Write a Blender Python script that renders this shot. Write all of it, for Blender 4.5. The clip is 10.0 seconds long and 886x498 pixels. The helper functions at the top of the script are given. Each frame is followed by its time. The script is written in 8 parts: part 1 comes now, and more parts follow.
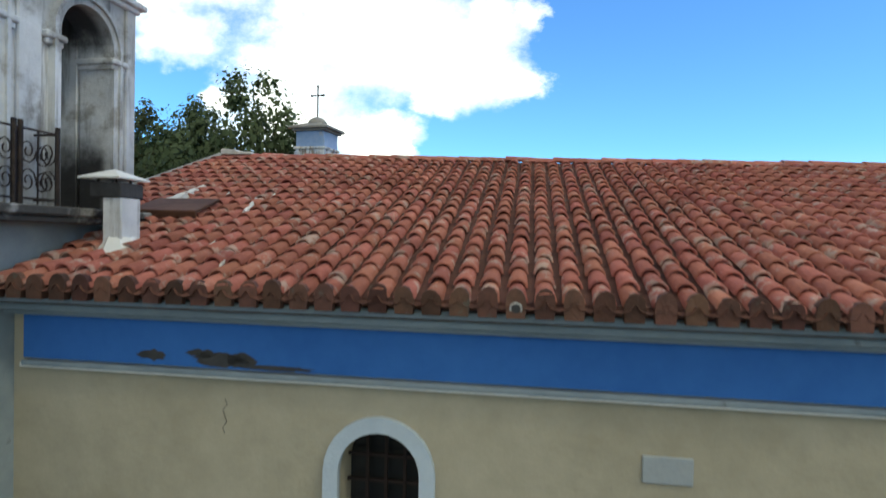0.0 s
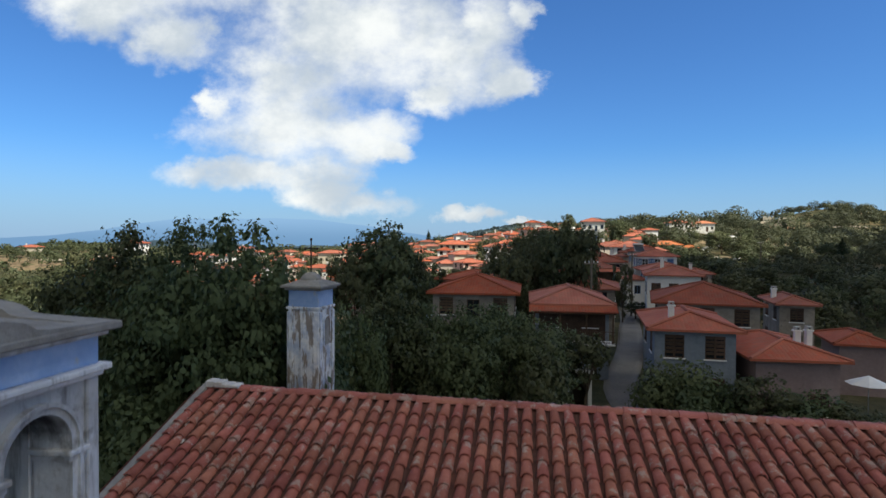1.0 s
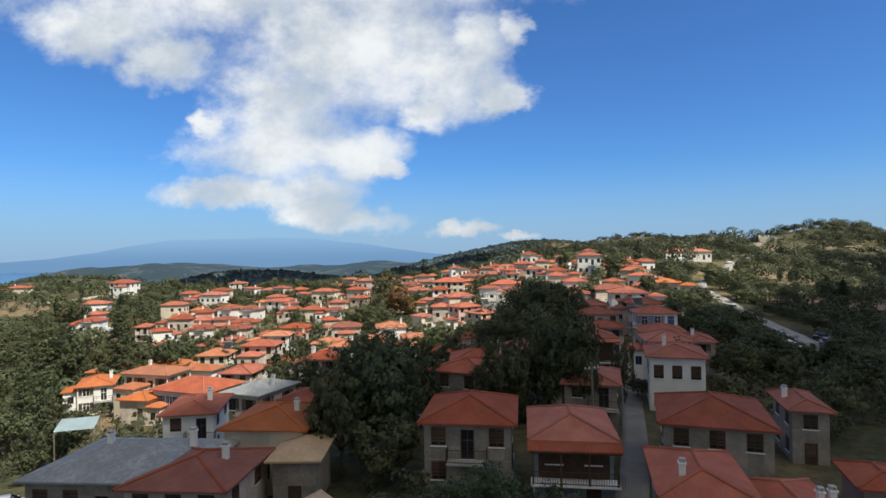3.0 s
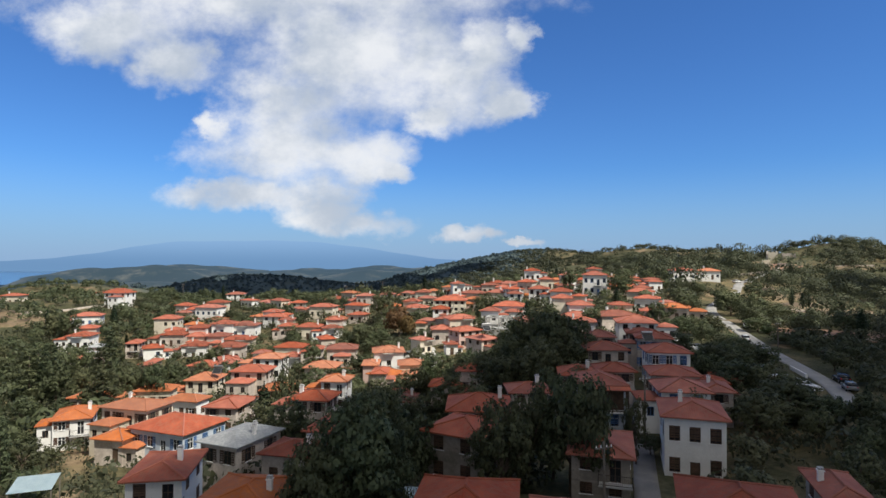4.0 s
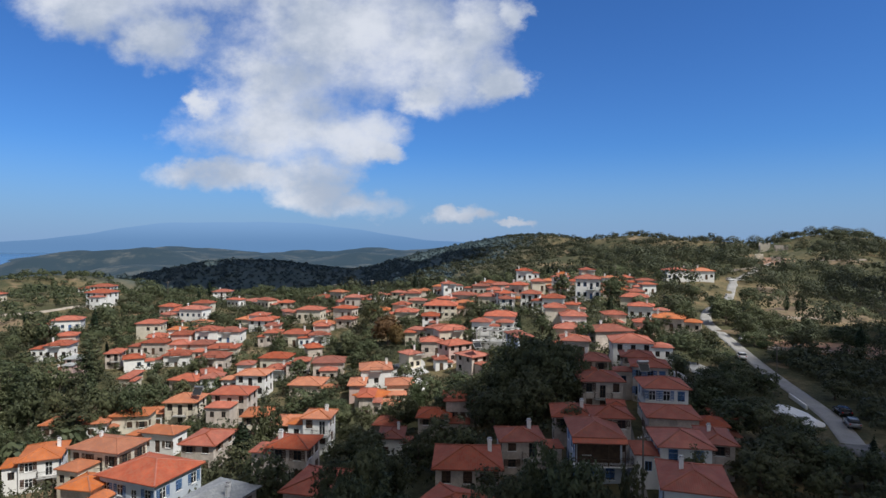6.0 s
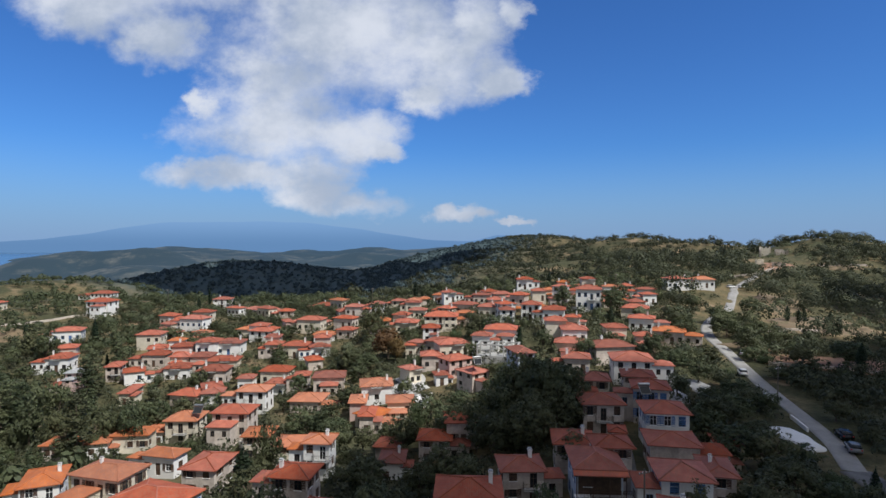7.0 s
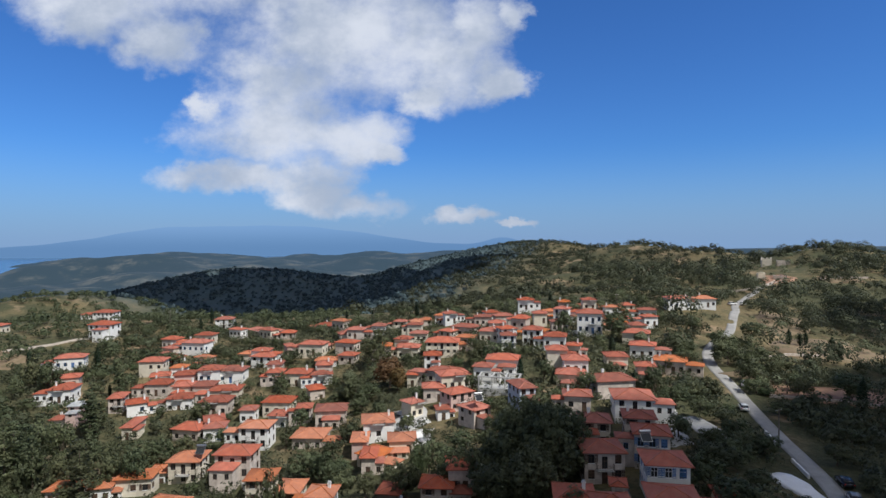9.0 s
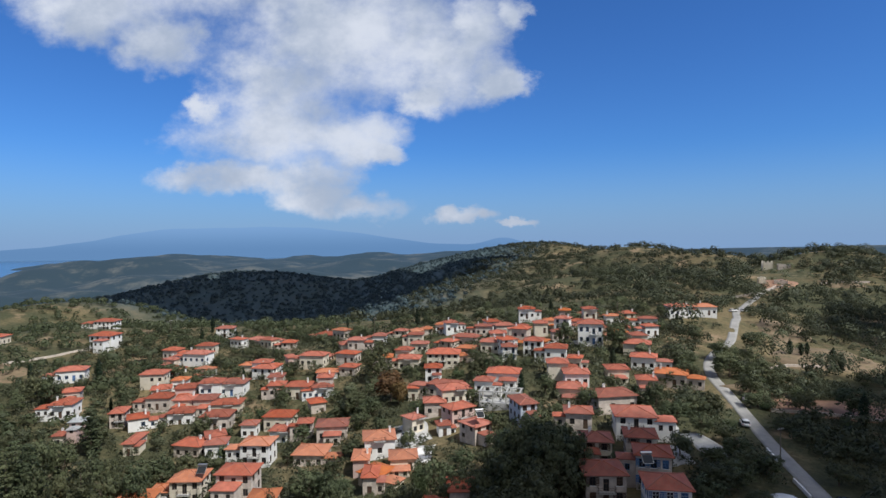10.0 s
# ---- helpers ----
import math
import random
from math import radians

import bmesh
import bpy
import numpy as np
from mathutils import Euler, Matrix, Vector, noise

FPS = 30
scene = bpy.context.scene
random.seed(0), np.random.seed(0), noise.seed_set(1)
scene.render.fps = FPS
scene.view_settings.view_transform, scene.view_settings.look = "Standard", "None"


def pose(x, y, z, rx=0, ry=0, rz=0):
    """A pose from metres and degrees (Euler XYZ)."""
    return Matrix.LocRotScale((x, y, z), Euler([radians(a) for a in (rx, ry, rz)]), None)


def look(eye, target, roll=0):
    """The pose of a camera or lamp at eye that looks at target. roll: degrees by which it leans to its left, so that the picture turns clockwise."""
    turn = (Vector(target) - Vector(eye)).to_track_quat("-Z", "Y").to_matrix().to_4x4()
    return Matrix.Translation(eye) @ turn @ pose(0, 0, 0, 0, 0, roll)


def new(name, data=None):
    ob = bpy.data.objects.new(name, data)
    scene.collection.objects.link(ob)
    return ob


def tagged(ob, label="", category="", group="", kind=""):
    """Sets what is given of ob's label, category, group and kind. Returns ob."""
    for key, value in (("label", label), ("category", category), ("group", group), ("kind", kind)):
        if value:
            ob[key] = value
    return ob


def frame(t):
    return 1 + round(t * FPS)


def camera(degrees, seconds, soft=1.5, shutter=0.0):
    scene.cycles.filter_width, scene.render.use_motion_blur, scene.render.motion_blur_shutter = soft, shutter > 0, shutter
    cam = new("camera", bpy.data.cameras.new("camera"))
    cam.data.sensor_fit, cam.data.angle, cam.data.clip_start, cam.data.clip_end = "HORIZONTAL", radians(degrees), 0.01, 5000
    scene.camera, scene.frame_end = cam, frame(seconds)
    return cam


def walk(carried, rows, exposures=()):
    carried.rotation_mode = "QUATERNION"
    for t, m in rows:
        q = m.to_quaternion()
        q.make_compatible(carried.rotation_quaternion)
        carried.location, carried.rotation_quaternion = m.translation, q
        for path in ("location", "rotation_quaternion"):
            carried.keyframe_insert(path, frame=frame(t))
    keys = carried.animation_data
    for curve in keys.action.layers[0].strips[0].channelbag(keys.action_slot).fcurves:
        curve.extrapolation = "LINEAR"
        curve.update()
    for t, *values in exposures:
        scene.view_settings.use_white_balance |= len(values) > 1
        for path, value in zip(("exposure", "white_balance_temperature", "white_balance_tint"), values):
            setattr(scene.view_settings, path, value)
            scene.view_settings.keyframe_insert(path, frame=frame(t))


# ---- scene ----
cam = camera(75.0, 10.0, shutter=0.15)
PATH = [
    (0, (0.0, 0.0, 5.3), (-0.055, 1.999, 5.263), 1.2),
    (0.2, (-0.06, 0.28, 6.02), (-0.106, 2.28, 5.985), 1.25),
    (0.5, (-0.141, 0.591, 7.13), (-0.19, 2.59, 7.091), 0.8),
    (1, (-0.193, 0.847, 8.879), (-0.237, 2.846, 8.84), 0.3),
    (1.5, (-0.231, 1.044, 10.612), (-0.265, 3.043, 10.584), 0.1),
    (2, (-0.22, 0.892, 12.541), (-0.251, 2.892, 12.51), -0.7),
    (2.5, (-0.045, 1.633, 14.514), (-0.071, 3.633, 14.504), -1.2),
    (4, (0.816, 9.07, 20.768), (0.774, 11.07, 20.799), 0.1),
    (4.5, (1.005, 11.245, 22.662), (0.97, 13.245, 22.675), -0.1),
    (5, (1.209, 12.684, 24.712), (1.188, 14.683, 24.702), 0.1),
    (5.5, (1.355, 13.494, 26.587), (1.34, 15.493, 26.56), 0.2),
    (7, (1.284, 14.165, 32.438), (1.269, 16.164, 32.398), 0.1),
    (7.5, (1.158, 14.061, 34.459), (1.141, 16.06, 34.428), -0.0),
    (8, (1.268, 13.98, 36.372), (1.247, 15.98, 36.343), -0.3),
    (8.5, (1.342, 13.909, 38.372), (1.321, 15.909, 38.341), -0.3),
    (9, (1.501, 13.944, 40.371), (1.481, 15.944, 40.337), -0.3),
    (9.5, (1.527, 14.099, 42.246), (1.505, 16.099, 42.217), -0.5),
    (10, (1.611, 14.091, 44.155), (1.589, 16.09, 44.121), -0.6),
]
EXPOSURES = [(0, 1.4, 7700, -6), (0.3, 1.2, 7600, -6), (0.6, 0.8, 7200, -2), (1.0, 0.4, 7000, 3), (1.5, 0.05, 6800, 4), (2.0, 0.0, 6700, 7), (2.5, 0.3, 6900, 4), (4, 0.2, 6700, 7), (5.5, 0.0, 6380, 9), (7, -0.05, 6200, 9), (10, -0.05, 6150, 9)]
walk(cam, [(t, look(eye, target, roll)) for t, eye, target, roll in PATH], EXPOSURES)
# ---- light ----
SUN_AZ, SUN_EL = radians(130), radians(54)  # clockwise from +y
SUN_WAY = Vector((math.sin(SUN_AZ) * math.cos(SUN_EL), math.cos(SUN_AZ) * math.cos(SUN_EL), math.sin(SUN_EL)))
sun = new("sun", bpy.data.lights.new("sun", "SUN"))
sun.data.energy, sun.data.angle, sun.data.color = 5.0, radians(0.6), (1.0, 0.95, 0.87)
sun.matrix_world = look((0, 0, 300), Vector((0, 0, 300)) - SUN_WAY)


class Nodes:
    """Short hand for a node tree."""

    def __init__(self, tree):
        self.tree = tree
        tree.nodes.clear()

    def add(self, kind, **inputs):
        node = self.tree.nodes.new(kind)
        for key, value in inputs.items():
            self.put(node, key.replace("_", " "), value)
        return node

    def put(self, node, key, value):
        socket = node.inputs[key]
        if isinstance(value, bpy.types.NodeSocket):
            self.tree.links.new(value, socket)
        else:
            socket.default_value = value

    def math(self, op, a, b=0.0, c=0.0, clamp=False):
        node = self.tree.nodes.new("ShaderNodeMath")
        node.operation, node.use_clamp = op, clamp
        for n, value in enumerate((a, b, c)):
            if isinstance(value, bpy.types.NodeSocket):
                self.tree.links.new(value, node.inputs[n])
            else:
                node.inputs[n].default_value = value
        return node.outputs[0]

    def mix(self, factor, a, b, blend="MIX"):
        node = self.tree.nodes.new("ShaderNodeMix")
        node.data_type, node.blend_type = "RGBA", blend
        for n, value in ((0, factor), (6, a), (7, b)):
            if isinstance(value, bpy.types.NodeSocket):
                self.tree.links.new(value, node.inputs[n])
            else:
                node.inputs[n].default_value = value if n == 0 else (*value, 1)
        return node.outputs[2]

    def ramp(self, value, *stops):
        node = self.tree.nodes.new("ShaderNodeMapRange")
        node.interpolation_type = "SMOOTHSTEP"
        for n, v in enumerate((value, *stops)):
            self.put(node, n, v)
        return node.outputs[0]

    def noise(self, vector, scale, detail=4.0, rough=0.55, kind="Fac"):
        node = self.tree.nodes.new("ShaderNodeTexNoise")
        self.tree.links.new(vector, node.inputs["Vector"])
        node.inputs["Scale"].default_value, node.inputs["Detail"].default_value, node.inputs["Roughness"].default_value = scale, detail, rough
        return node.outputs[kind]


def make_world():
    world = bpy.data.worlds.new("sky")
    world.use_nodes = True
    scene.world = world
    n = Nodes(world.node_tree)
    sky = n.add("ShaderNodeTexSky")
    sky.sky_type, sky.sun_disc = "NISHITA", False
    sky.sun_elevation, sky.sun_rotation = SUN_EL, SUN_AZ
    sky.altitude, sky.air_density, sky.dust_density, sky.ozone_density = 300, 1.0, 0.6, 2.2
    coord = n.add("ShaderNodeTexCoord").outputs["Generated"]
    xyz = n.add("ShaderNodeSeparateXYZ", Vector=coord)
    x, y, z = xyz.outputs
    ahead = n.math("MAXIMUM", n.math("ABSOLUTE", y), 0.03)
    u, v = n.math("DIVIDE", x, ahead), n.math("DIVIDE", z, ahead)
    flat = n.add("ShaderNodeCombineXYZ", X=u, Y=n.math("MULTIPLY", v, 1.25), Z=n.math("MULTIPLY", n.math("SIGN", y), 3.0)).outputs[0]
    # one great cumulus with ragged lobes and a trail of small ones: centre and half-sizes on the sky
    lobes = ((-0.30, 0.49, 0.49, 0.115), (-0.61, 0.405, 0.15, 0.065), (-0.50, 0.35, 0.09, 0.06), (-0.17, 0.365, 0.245, 0.13), (0.0, 0.30, 0.115, 0.08),
             (0.088, 0.268, 0.062, 0.032), (0.05, 0.365, 0.065, 0.065), (-0.05, 0.240, 0.055, 0.035), (-0.29, 0.26, 0.125, 0.09), (-0.30, 0.187, 0.18, 0.065),
             (-0.17, 0.178, 0.095, 0.05), (-0.115, 0.150, 0.045, 0.02), (-0.36, 0.112, 0.155, 0.030), (-0.24, 0.115, 0.085, 0.05), (-0.17, 0.060, 0.11, 0.028),
             (-0.23, 0.075, 0.07, 0.03), (0.012, 0.043, 0.050, 0.014), (0.10, 0.034, 0.03, 0.006), (0.112, 0.39, 0.036, 0.036), (-0.42, 0.235, 0.035, 0.025))
    wob = n.add("ShaderNodeVectorMath", Vector=n.noise(flat, 12.0, 6.0, 0.62, "Color")).outputs[0]
    wobble = n.add("ShaderNodeSeparateXYZ", Vector=wob)
    uw = n.math("MULTIPLY_ADD", n.math("SUBTRACT", wobble.outputs[0], 0.5), 0.13, u)
    vw = n.math("MULTIPLY_ADD", n.math("SUBTRACT", wobble.outputs[1], 0.5), 0.075, v)
    field = None
    for cx, cy, rx, ry in lobes:
        a = n.math("MULTIPLY", n.math("SUBTRACT", uw, cx), 1 / rx)
        b = n.math("MULTIPLY", n.math("SUBTRACT", vw, cy), 1 / ry)
        d = n.math("SUBTRACT", 1.0, n.math("MULTIPLY_ADD", a, a, n.math("MULTIPLY", b, b)))
        field = d if field is None else n.math("SMOOTH_MAX", field, d, 0.45)
    fine = n.noise(flat, 7.0, 9.0, 0.62)
    body = n.math("MULTIPLY_ADD", n.math("SUBTRACT", fine, 0.5), 2.4, field)
    ahead_only = n.ramp(y, 0.0, 0.2, 0.0, 1.0)
    mask = n.math("MULTIPLY", n.ramp(body, -0.35, 1.05, 0.0, 0.97), ahead_only)
    # grey cloud cover added to the unseen sky overhead and behind, as neutral fill light
    rest = n.ramp(n.noise(coord, 2.2, 7.0, 0.6), 0.34, 0.50, 0.0, 0.95)
    rest = n.math("MULTIPLY", n.math("MULTIPLY", rest, n.math("SUBTRACT", 1.0, ahead_only)), n.ramp(z, 0.02, 0.2, 0.0, 1.0))
    shade = n.ramp(n.noise(flat, 6.0, 5.0, 0.6), 0.32, 0.66, 0.0, 1.0)
    cloud = n.mix(shade, (6.3, 7.1, 8.6), (10.6, 10.9, 11.8))
    haze = n.ramp(z, -0.02, 0.16, 0.82, 0.0)
    air = n.mix(haze, n.mix(1.0, sky.outputs[0], (0.52, 1.0, 1.72), "MULTIPLY"), (3.7, 5.5, 8.8))
    back = n.add("ShaderNodeBackground", Color=n.mix(rest, n.mix(mask, air, cloud), (4.7, 4.55, 4.4)), Strength=0.07)
    out = n.add("ShaderNodeOutputWorld", Surface=back.outputs[0])


make_world()

# ---- materials ----
MATS = {}


def surface(name, low, high, rough=0.85, grain=6.0, patch=0.6, bump=0.3, bump_scale=30.0, spots=None, metal=0.0, coords="Object", each=0.0, spec=0.3):
    """A weathered surface: two colours by large patches and fine grain, with relief; spots: a third colour and how much of it."""
    if name in MATS:
        return MATS[name]
    m = MATS[name] = bpy.data.materials.new(name)
    m.use_nodes = True
    n = Nodes(m.node_tree)
    if coords == "World":
        at = n.add("ShaderNodeNewGeometry").outputs["Position"]
    else:
        at = n.add("ShaderNodeTexCoord").outputs[coords]
    wide, fine = n.noise(at, patch, 5.0, 0.6), n.noise(at, grain, 6.0, 0.65)
    blend = n.ramp(n.math("MULTIPLY_ADD", wide, 0.65, n.math("MULTIPLY", fine, 0.45)), 0.32, 0.78, 0.0, 1.0)
    colour = n.mix(blend, low, high)
    if spots:
        third, amount, size = spots
        patchy = n.ramp(n.noise(at, size, 7.0, 0.68), 0.66 - amount, 0.74 - amount, 0.0, 0.9)
        colour = n.mix(patchy, colour, third)
    if each:
        chance = n.math("FRACT", n.math("ADD", n.add("ShaderNodeObjectInfo").outputs["Random"], n.add("ShaderNodeNewGeometry").outputs["Random Per Island"]))
        hue = n.add("ShaderNodeHueSaturation", Color=colour)
        n.put(hue, "Value", n.ramp(chance, 0.0, 1.0, 1.0 - each, 1.0 + each))
        n.put(hue, "Hue", n.math("MULTIPLY_ADD", n.math("FRACT", n.math("MULTIPLY", chance, 7.31)), 0.03 * min(each * 3, 1), 0.5 - 0.015 * min(each * 3, 1)))
        colour = hue.outputs[0]
    relief = n.add("ShaderNodeBump", Strength=bump, Distance=0.02, Height=n.noise(at, bump_scale, 6.0, 0.6))
    shader = n.add("ShaderNodeBsdfPrincipled", Base_Color=colour, Roughness=rough, Metallic=metal, Normal=relief.outputs[0])
    shader.inputs["Specular IOR Level"].default_value = spec
    n.add("ShaderNodeOutputMaterial", Surface=shader.outputs[0])
    return m


def tiled_roof(name, low, high, old, each=0.22):
    """Clay tiles seen from afar: columns up the slope and courses across it, as relief on the slope's own grid."""
    m = MATS[name] = bpy.data.materials.new(name)
    m.use_nodes = True
    n = Nodes(m.node_tree)
    uv = n.add("ShaderNodeSeparateXYZ", Vector=n.add("ShaderNodeUVMap").outputs[0])
    u, v = uv.outputs[0], uv.outputs[1]
    at = n.add("ShaderNodeTexCoord").outputs["Object"]
    column = n.math("ABSOLUTE", n.math("SINE", n.math("MULTIPLY", u, math.pi / 0.21)))
    course = n.math("FRACT", n.math("MULTIPLY", v, 1 / 0.3))
    cell = n.add("ShaderNodeCombineXYZ", X=n.math("FLOOR", n.math("MULTIPLY", u, 1 / 0.21)), Y=n.math("FLOOR", n.math("MULTIPLY", v, 1 / 0.3))).outputs[0]
    one = n.add("ShaderNodeTexWhiteNoise", Vector=cell).outputs["Value"]
    wide = n.ramp(n.noise(at, 0.45, 5.0, 0.65), 0.36, 0.68, 0.0, 1.0)
    colour = n.mix(wide, low, high)
    colour = n.mix(n.math("MULTIPLY", n.ramp(one, 0.0, 1.0, 0.0, 1.0), 0.7), colour, old)
    dirt = n.ramp(n.noise(at, 1.3, 7.0, 0.7), 0.57, 0.74, 0.0, 0.5)
    colour = n.mix(dirt, colour, tuple(0.55 * c + 0.05 for c in old))
    hue = n.add("ShaderNodeHueSaturation", Color=colour)
    chance = n.add("ShaderNodeObjectInfo").outputs["Random"]
    n.put(hue, "Value", n.math("MULTIPLY_ADD", chance, 2 * each, 1.0 - each))
    n.put(hue, "Saturation", n.math("MULTIPLY_ADD", n.math("FRACT", n.math("MULTIPLY", chance, 5.7)), 0.22, 0.88))
    height = n.math("ADD", column, n.math("MULTIPLY", course, -0.35))
    relief = n.add("ShaderNodeBump", Strength=0.45, Distance=0.025, Height=height)
    shader = n.add("ShaderNodeBsdfPrincipled", Base_Color=hue.outputs[0], Roughness=0.85, Normal=relief.outputs[0])
    shader.inputs["Specular IOR Level"].default_value = 0.25
    n.add("ShaderNodeOutputMaterial", Surface=shader.outputs[0])
    return m


tiled_roof("roof_red", (0.28, 0.072, 0.044), (0.41, 0.118, 0.070), (0.27, 0.11, 0.072), 0.3)
tiled_roof("roof_orange", (0.38, 0.118, 0.044), (0.50, 0.172, 0.068), (0.31, 0.13, 0.08), 0.18)
tiled_roof("roof_slate", (0.30, 0.31, 0.31), (0.44, 0.45, 0.44), (0.24, 0.25, 0.26), 0.06)
tiled_roof("roof_tan", (0.50, 0.345, 0.20), (0.60, 0.43, 0.27), (0.44, 0.31, 0.20), 0.05)
surface("stone", (0.38, 0.32, 0.275), (0.63, 0.56, 0.495), grain=3.5, patch=0.8, bump=0.9, bump_scale=5.0, spots=((0.20, 0.18, 0.15), 0.03, 2.5), each=0.14)
surface("whitewash", (0.68, 0.67, 0.64), (0.82, 0.81, 0.79), grain=5.0, patch=0.5, bump=0.25, bump_scale=12, spots=((0.52, 0.49, 0.44), 0.0, 1.2))
surface("cream", (0.56, 0.50, 0.40), (0.70, 0.64, 0.53), grain=5.0, patch=0.5, bump=0.25, bump_scale=12, spots=((0.42, 0.38, 0.31), 0.02, 1.2), each=0.1)
surface("pink", (0.48, 0.34, 0.30), (0.60, 0.45, 0.40), grain=5.0, patch=0.5, bump=0.25, bump_scale=12)
surface("pale_blue", (0.38, 0.43, 0.50), (0.52, 0.57, 0.63), grain=5.0, patch=0.5, bump=0.25, bump_scale=12, spots=((0.48, 0.49, 0.5), 0.0, 1.1))
surface("slate_blue", (0.17, 0.20, 0.24), (0.27, 0.31, 0.36), grain=5.0, patch=0.5, bump=0.25, bump_scale=12, spots=((0.20, 0.20, 0.20), 0.02, 1.1))
surface("dull_pink", (0.24, 0.175, 0.17), (0.33, 0.25, 0.24), grain=5.0, patch=0.5, bump=0.25, bump_scale=12, spots=((0.20, 0.16, 0.14), 0.02, 1.3))
# darker copy of stone for near houses: their shade is in the colour
surface("shaded_stone", (0.20, 0.175, 0.15), (0.34, 0.305, 0.265), grain=3.5, patch=0.8, bump=0.9, bump_scale=5.0, spots=((0.12, 0.11, 0.095), 0.03, 2.5), each=0.14)
surface("dark_wood", (0.055, 0.035, 0.025), (0.12, 0.075, 0.05), grain=12, patch=2, bump=0.4, bump_scale=40, rough=0.7, each=0.25)
surface("blue_paint", (0.05, 0.11, 0.24), (0.09, 0.18, 0.34), grain=9, patch=2, bump=0.2, rough=0.6, each=0.2)
surface("white_paint", (0.70, 0.70, 0.69), (0.82, 0.82, 0.81), grain=9, patch=2, bump=0.15, rough=0.55)
surface("iron", (0.025, 0.022, 0.022), (0.07, 0.05, 0.042), grain=20, patch=5, bump=0.5, bump_scale=60, rough=0.6, metal=0.6)
surface("concrete", (0.34, 0.34, 0.33), (0.50, 0.49, 0.47), grain=6, patch=0.7, bump=0.5, bump_scale=18, spots=((0.22, 0.22, 0.20), 0.02, 1.8))
surface("asphalt", (0.10, 0.098, 0.095), (0.19, 0.185, 0.175), grain=8, patch=0.4, bump=0.4, bump_scale=40, spots=((0.30, 0.28, 0.25), 0.0, 0.5), coords="World")
surface("bark", (0.06, 0.045, 0.032), (0.14, 0.11, 0.08), grain=7, patch=2, bump=0.9, bump_scale=16)


def leaves(name, dark, light, each=0.3):
    m = MATS[name] = bpy.data.materials.new(name)
    m.use_nodes = True
    n = Nodes(m.node_tree)
    at = n.add("ShaderNodeNewGeometry")
    wide = n.ramp(n.noise(at.outputs["Position"], 0.22, 4.0, 0.6), 0.35, 0.68, 0.0, 1.0)
    chance = at.outputs["Random Per Island"]
    colour = n.mix(n.math("MULTIPLY_ADD", chance, 0.34, n.math("MULTIPLY_ADD", wide, 0.5, 0.05)), dark, light)
    hue = n.add("ShaderNodeHueSaturation", Color=colour)
    tone = n.add("ShaderNodeObjectInfo").outputs["Random"]
    n.put(hue, "Value", n.math("MULTIPLY_ADD", tone, 2 * each, 1 - each))
    n.put(hue, "Hue", n.math("MULTIPLY_ADD", n.math("FRACT", n.math("MULTIPLY", tone, 3.7)), 0.05, 0.475))
    shader = n.add("ShaderNodeBsdfPrincipled", Base_Color=hue.outputs[0], Roughness=0.6)
    shader.inputs["Specular IOR Level"].default_value = 0.25
    thin = n.add("ShaderNodeBsdfTranslucent", Color=hue.outputs[0])
    both = n.add("ShaderNodeMixShader", Fac=0.32)
    n.tree.links.new(shader.outputs[0], both.inputs[1])
    n.tree.links.new(thin.outputs[0], both.inputs[2])
    n.add("ShaderNodeOutputMaterial", Surface=both.outputs[0])
    return m


leaves("foliage", (0.058, 0.072, 0.037), (0.142, 0.156, 0.078), 0.25)
leaves("foliage_deep", (0.054, 0.076, 0.034), (0.135, 0.162, 0.075), 0.2)
leaves("foliage_far", (0.045, 0.053, 0.031), (0.098, 0.104, 0.056), 0.2)
# valley leaves lightened and blued: distance haze is put into the colour
leaves("foliage_hazed", (0.064, 0.098, 0.108), (0.082, 0.118, 0.126), 0.04)
leaves("foliage_dry", (0.10, 0.06, 0.025), (0.20, 0.12, 0.05), 0.1)
leaves("foliage_pale", (0.09, 0.105, 0.06), (0.20, 0.21, 0.12), 0.2)
leaves("cypress_green", (0.012, 0.024, 0.012), (0.035, 0.055, 0.024), 0.15)


def glass_dark():
    m = MATS["pane_glass"] = bpy.data.materials.new("pane_glass")
    m.use_nodes = True
    n = Nodes(m.node_tree)
    at = n.add("ShaderNodeTexCoord").outputs["Object"]
    shader = n.add("ShaderNodeBsdfPrincipled", Base_Color=n.mix(n.noise(at, 2.0), (0.012, 0.013, 0.015), (0.035, 0.038, 0.042)), Roughness=0.12)
    n.add("ShaderNodeOutputMaterial", Surface=shader.outputs[0])


glass_dark()

# ---- building blocks ----
def part(name, bm, material, parent, label="", m=None):
    """Links a bmesh (or a mesh) as one mesh object under a thing or a part."""
    if isinstance(bm, bmesh.types.BMesh):
        mesh = bpy.data.meshes.new(name)
        bm.to_mesh(mesh)
        bm.free()
    else:
        mesh = bm
    if not mesh.materials:
        mesh.materials.append(MATS[material])
    ob = new(name, mesh)
    ob.parent = parent
    if m is not None:
        ob.matrix_basis = m
    return tagged(ob, label)


def thing(name, m, label, category, group="", kind=""):
    ob = new(name)
    ob.empty_display_size = 0.2
    ob.matrix_basis = m
    return tagged(ob, label, category, group, kind)


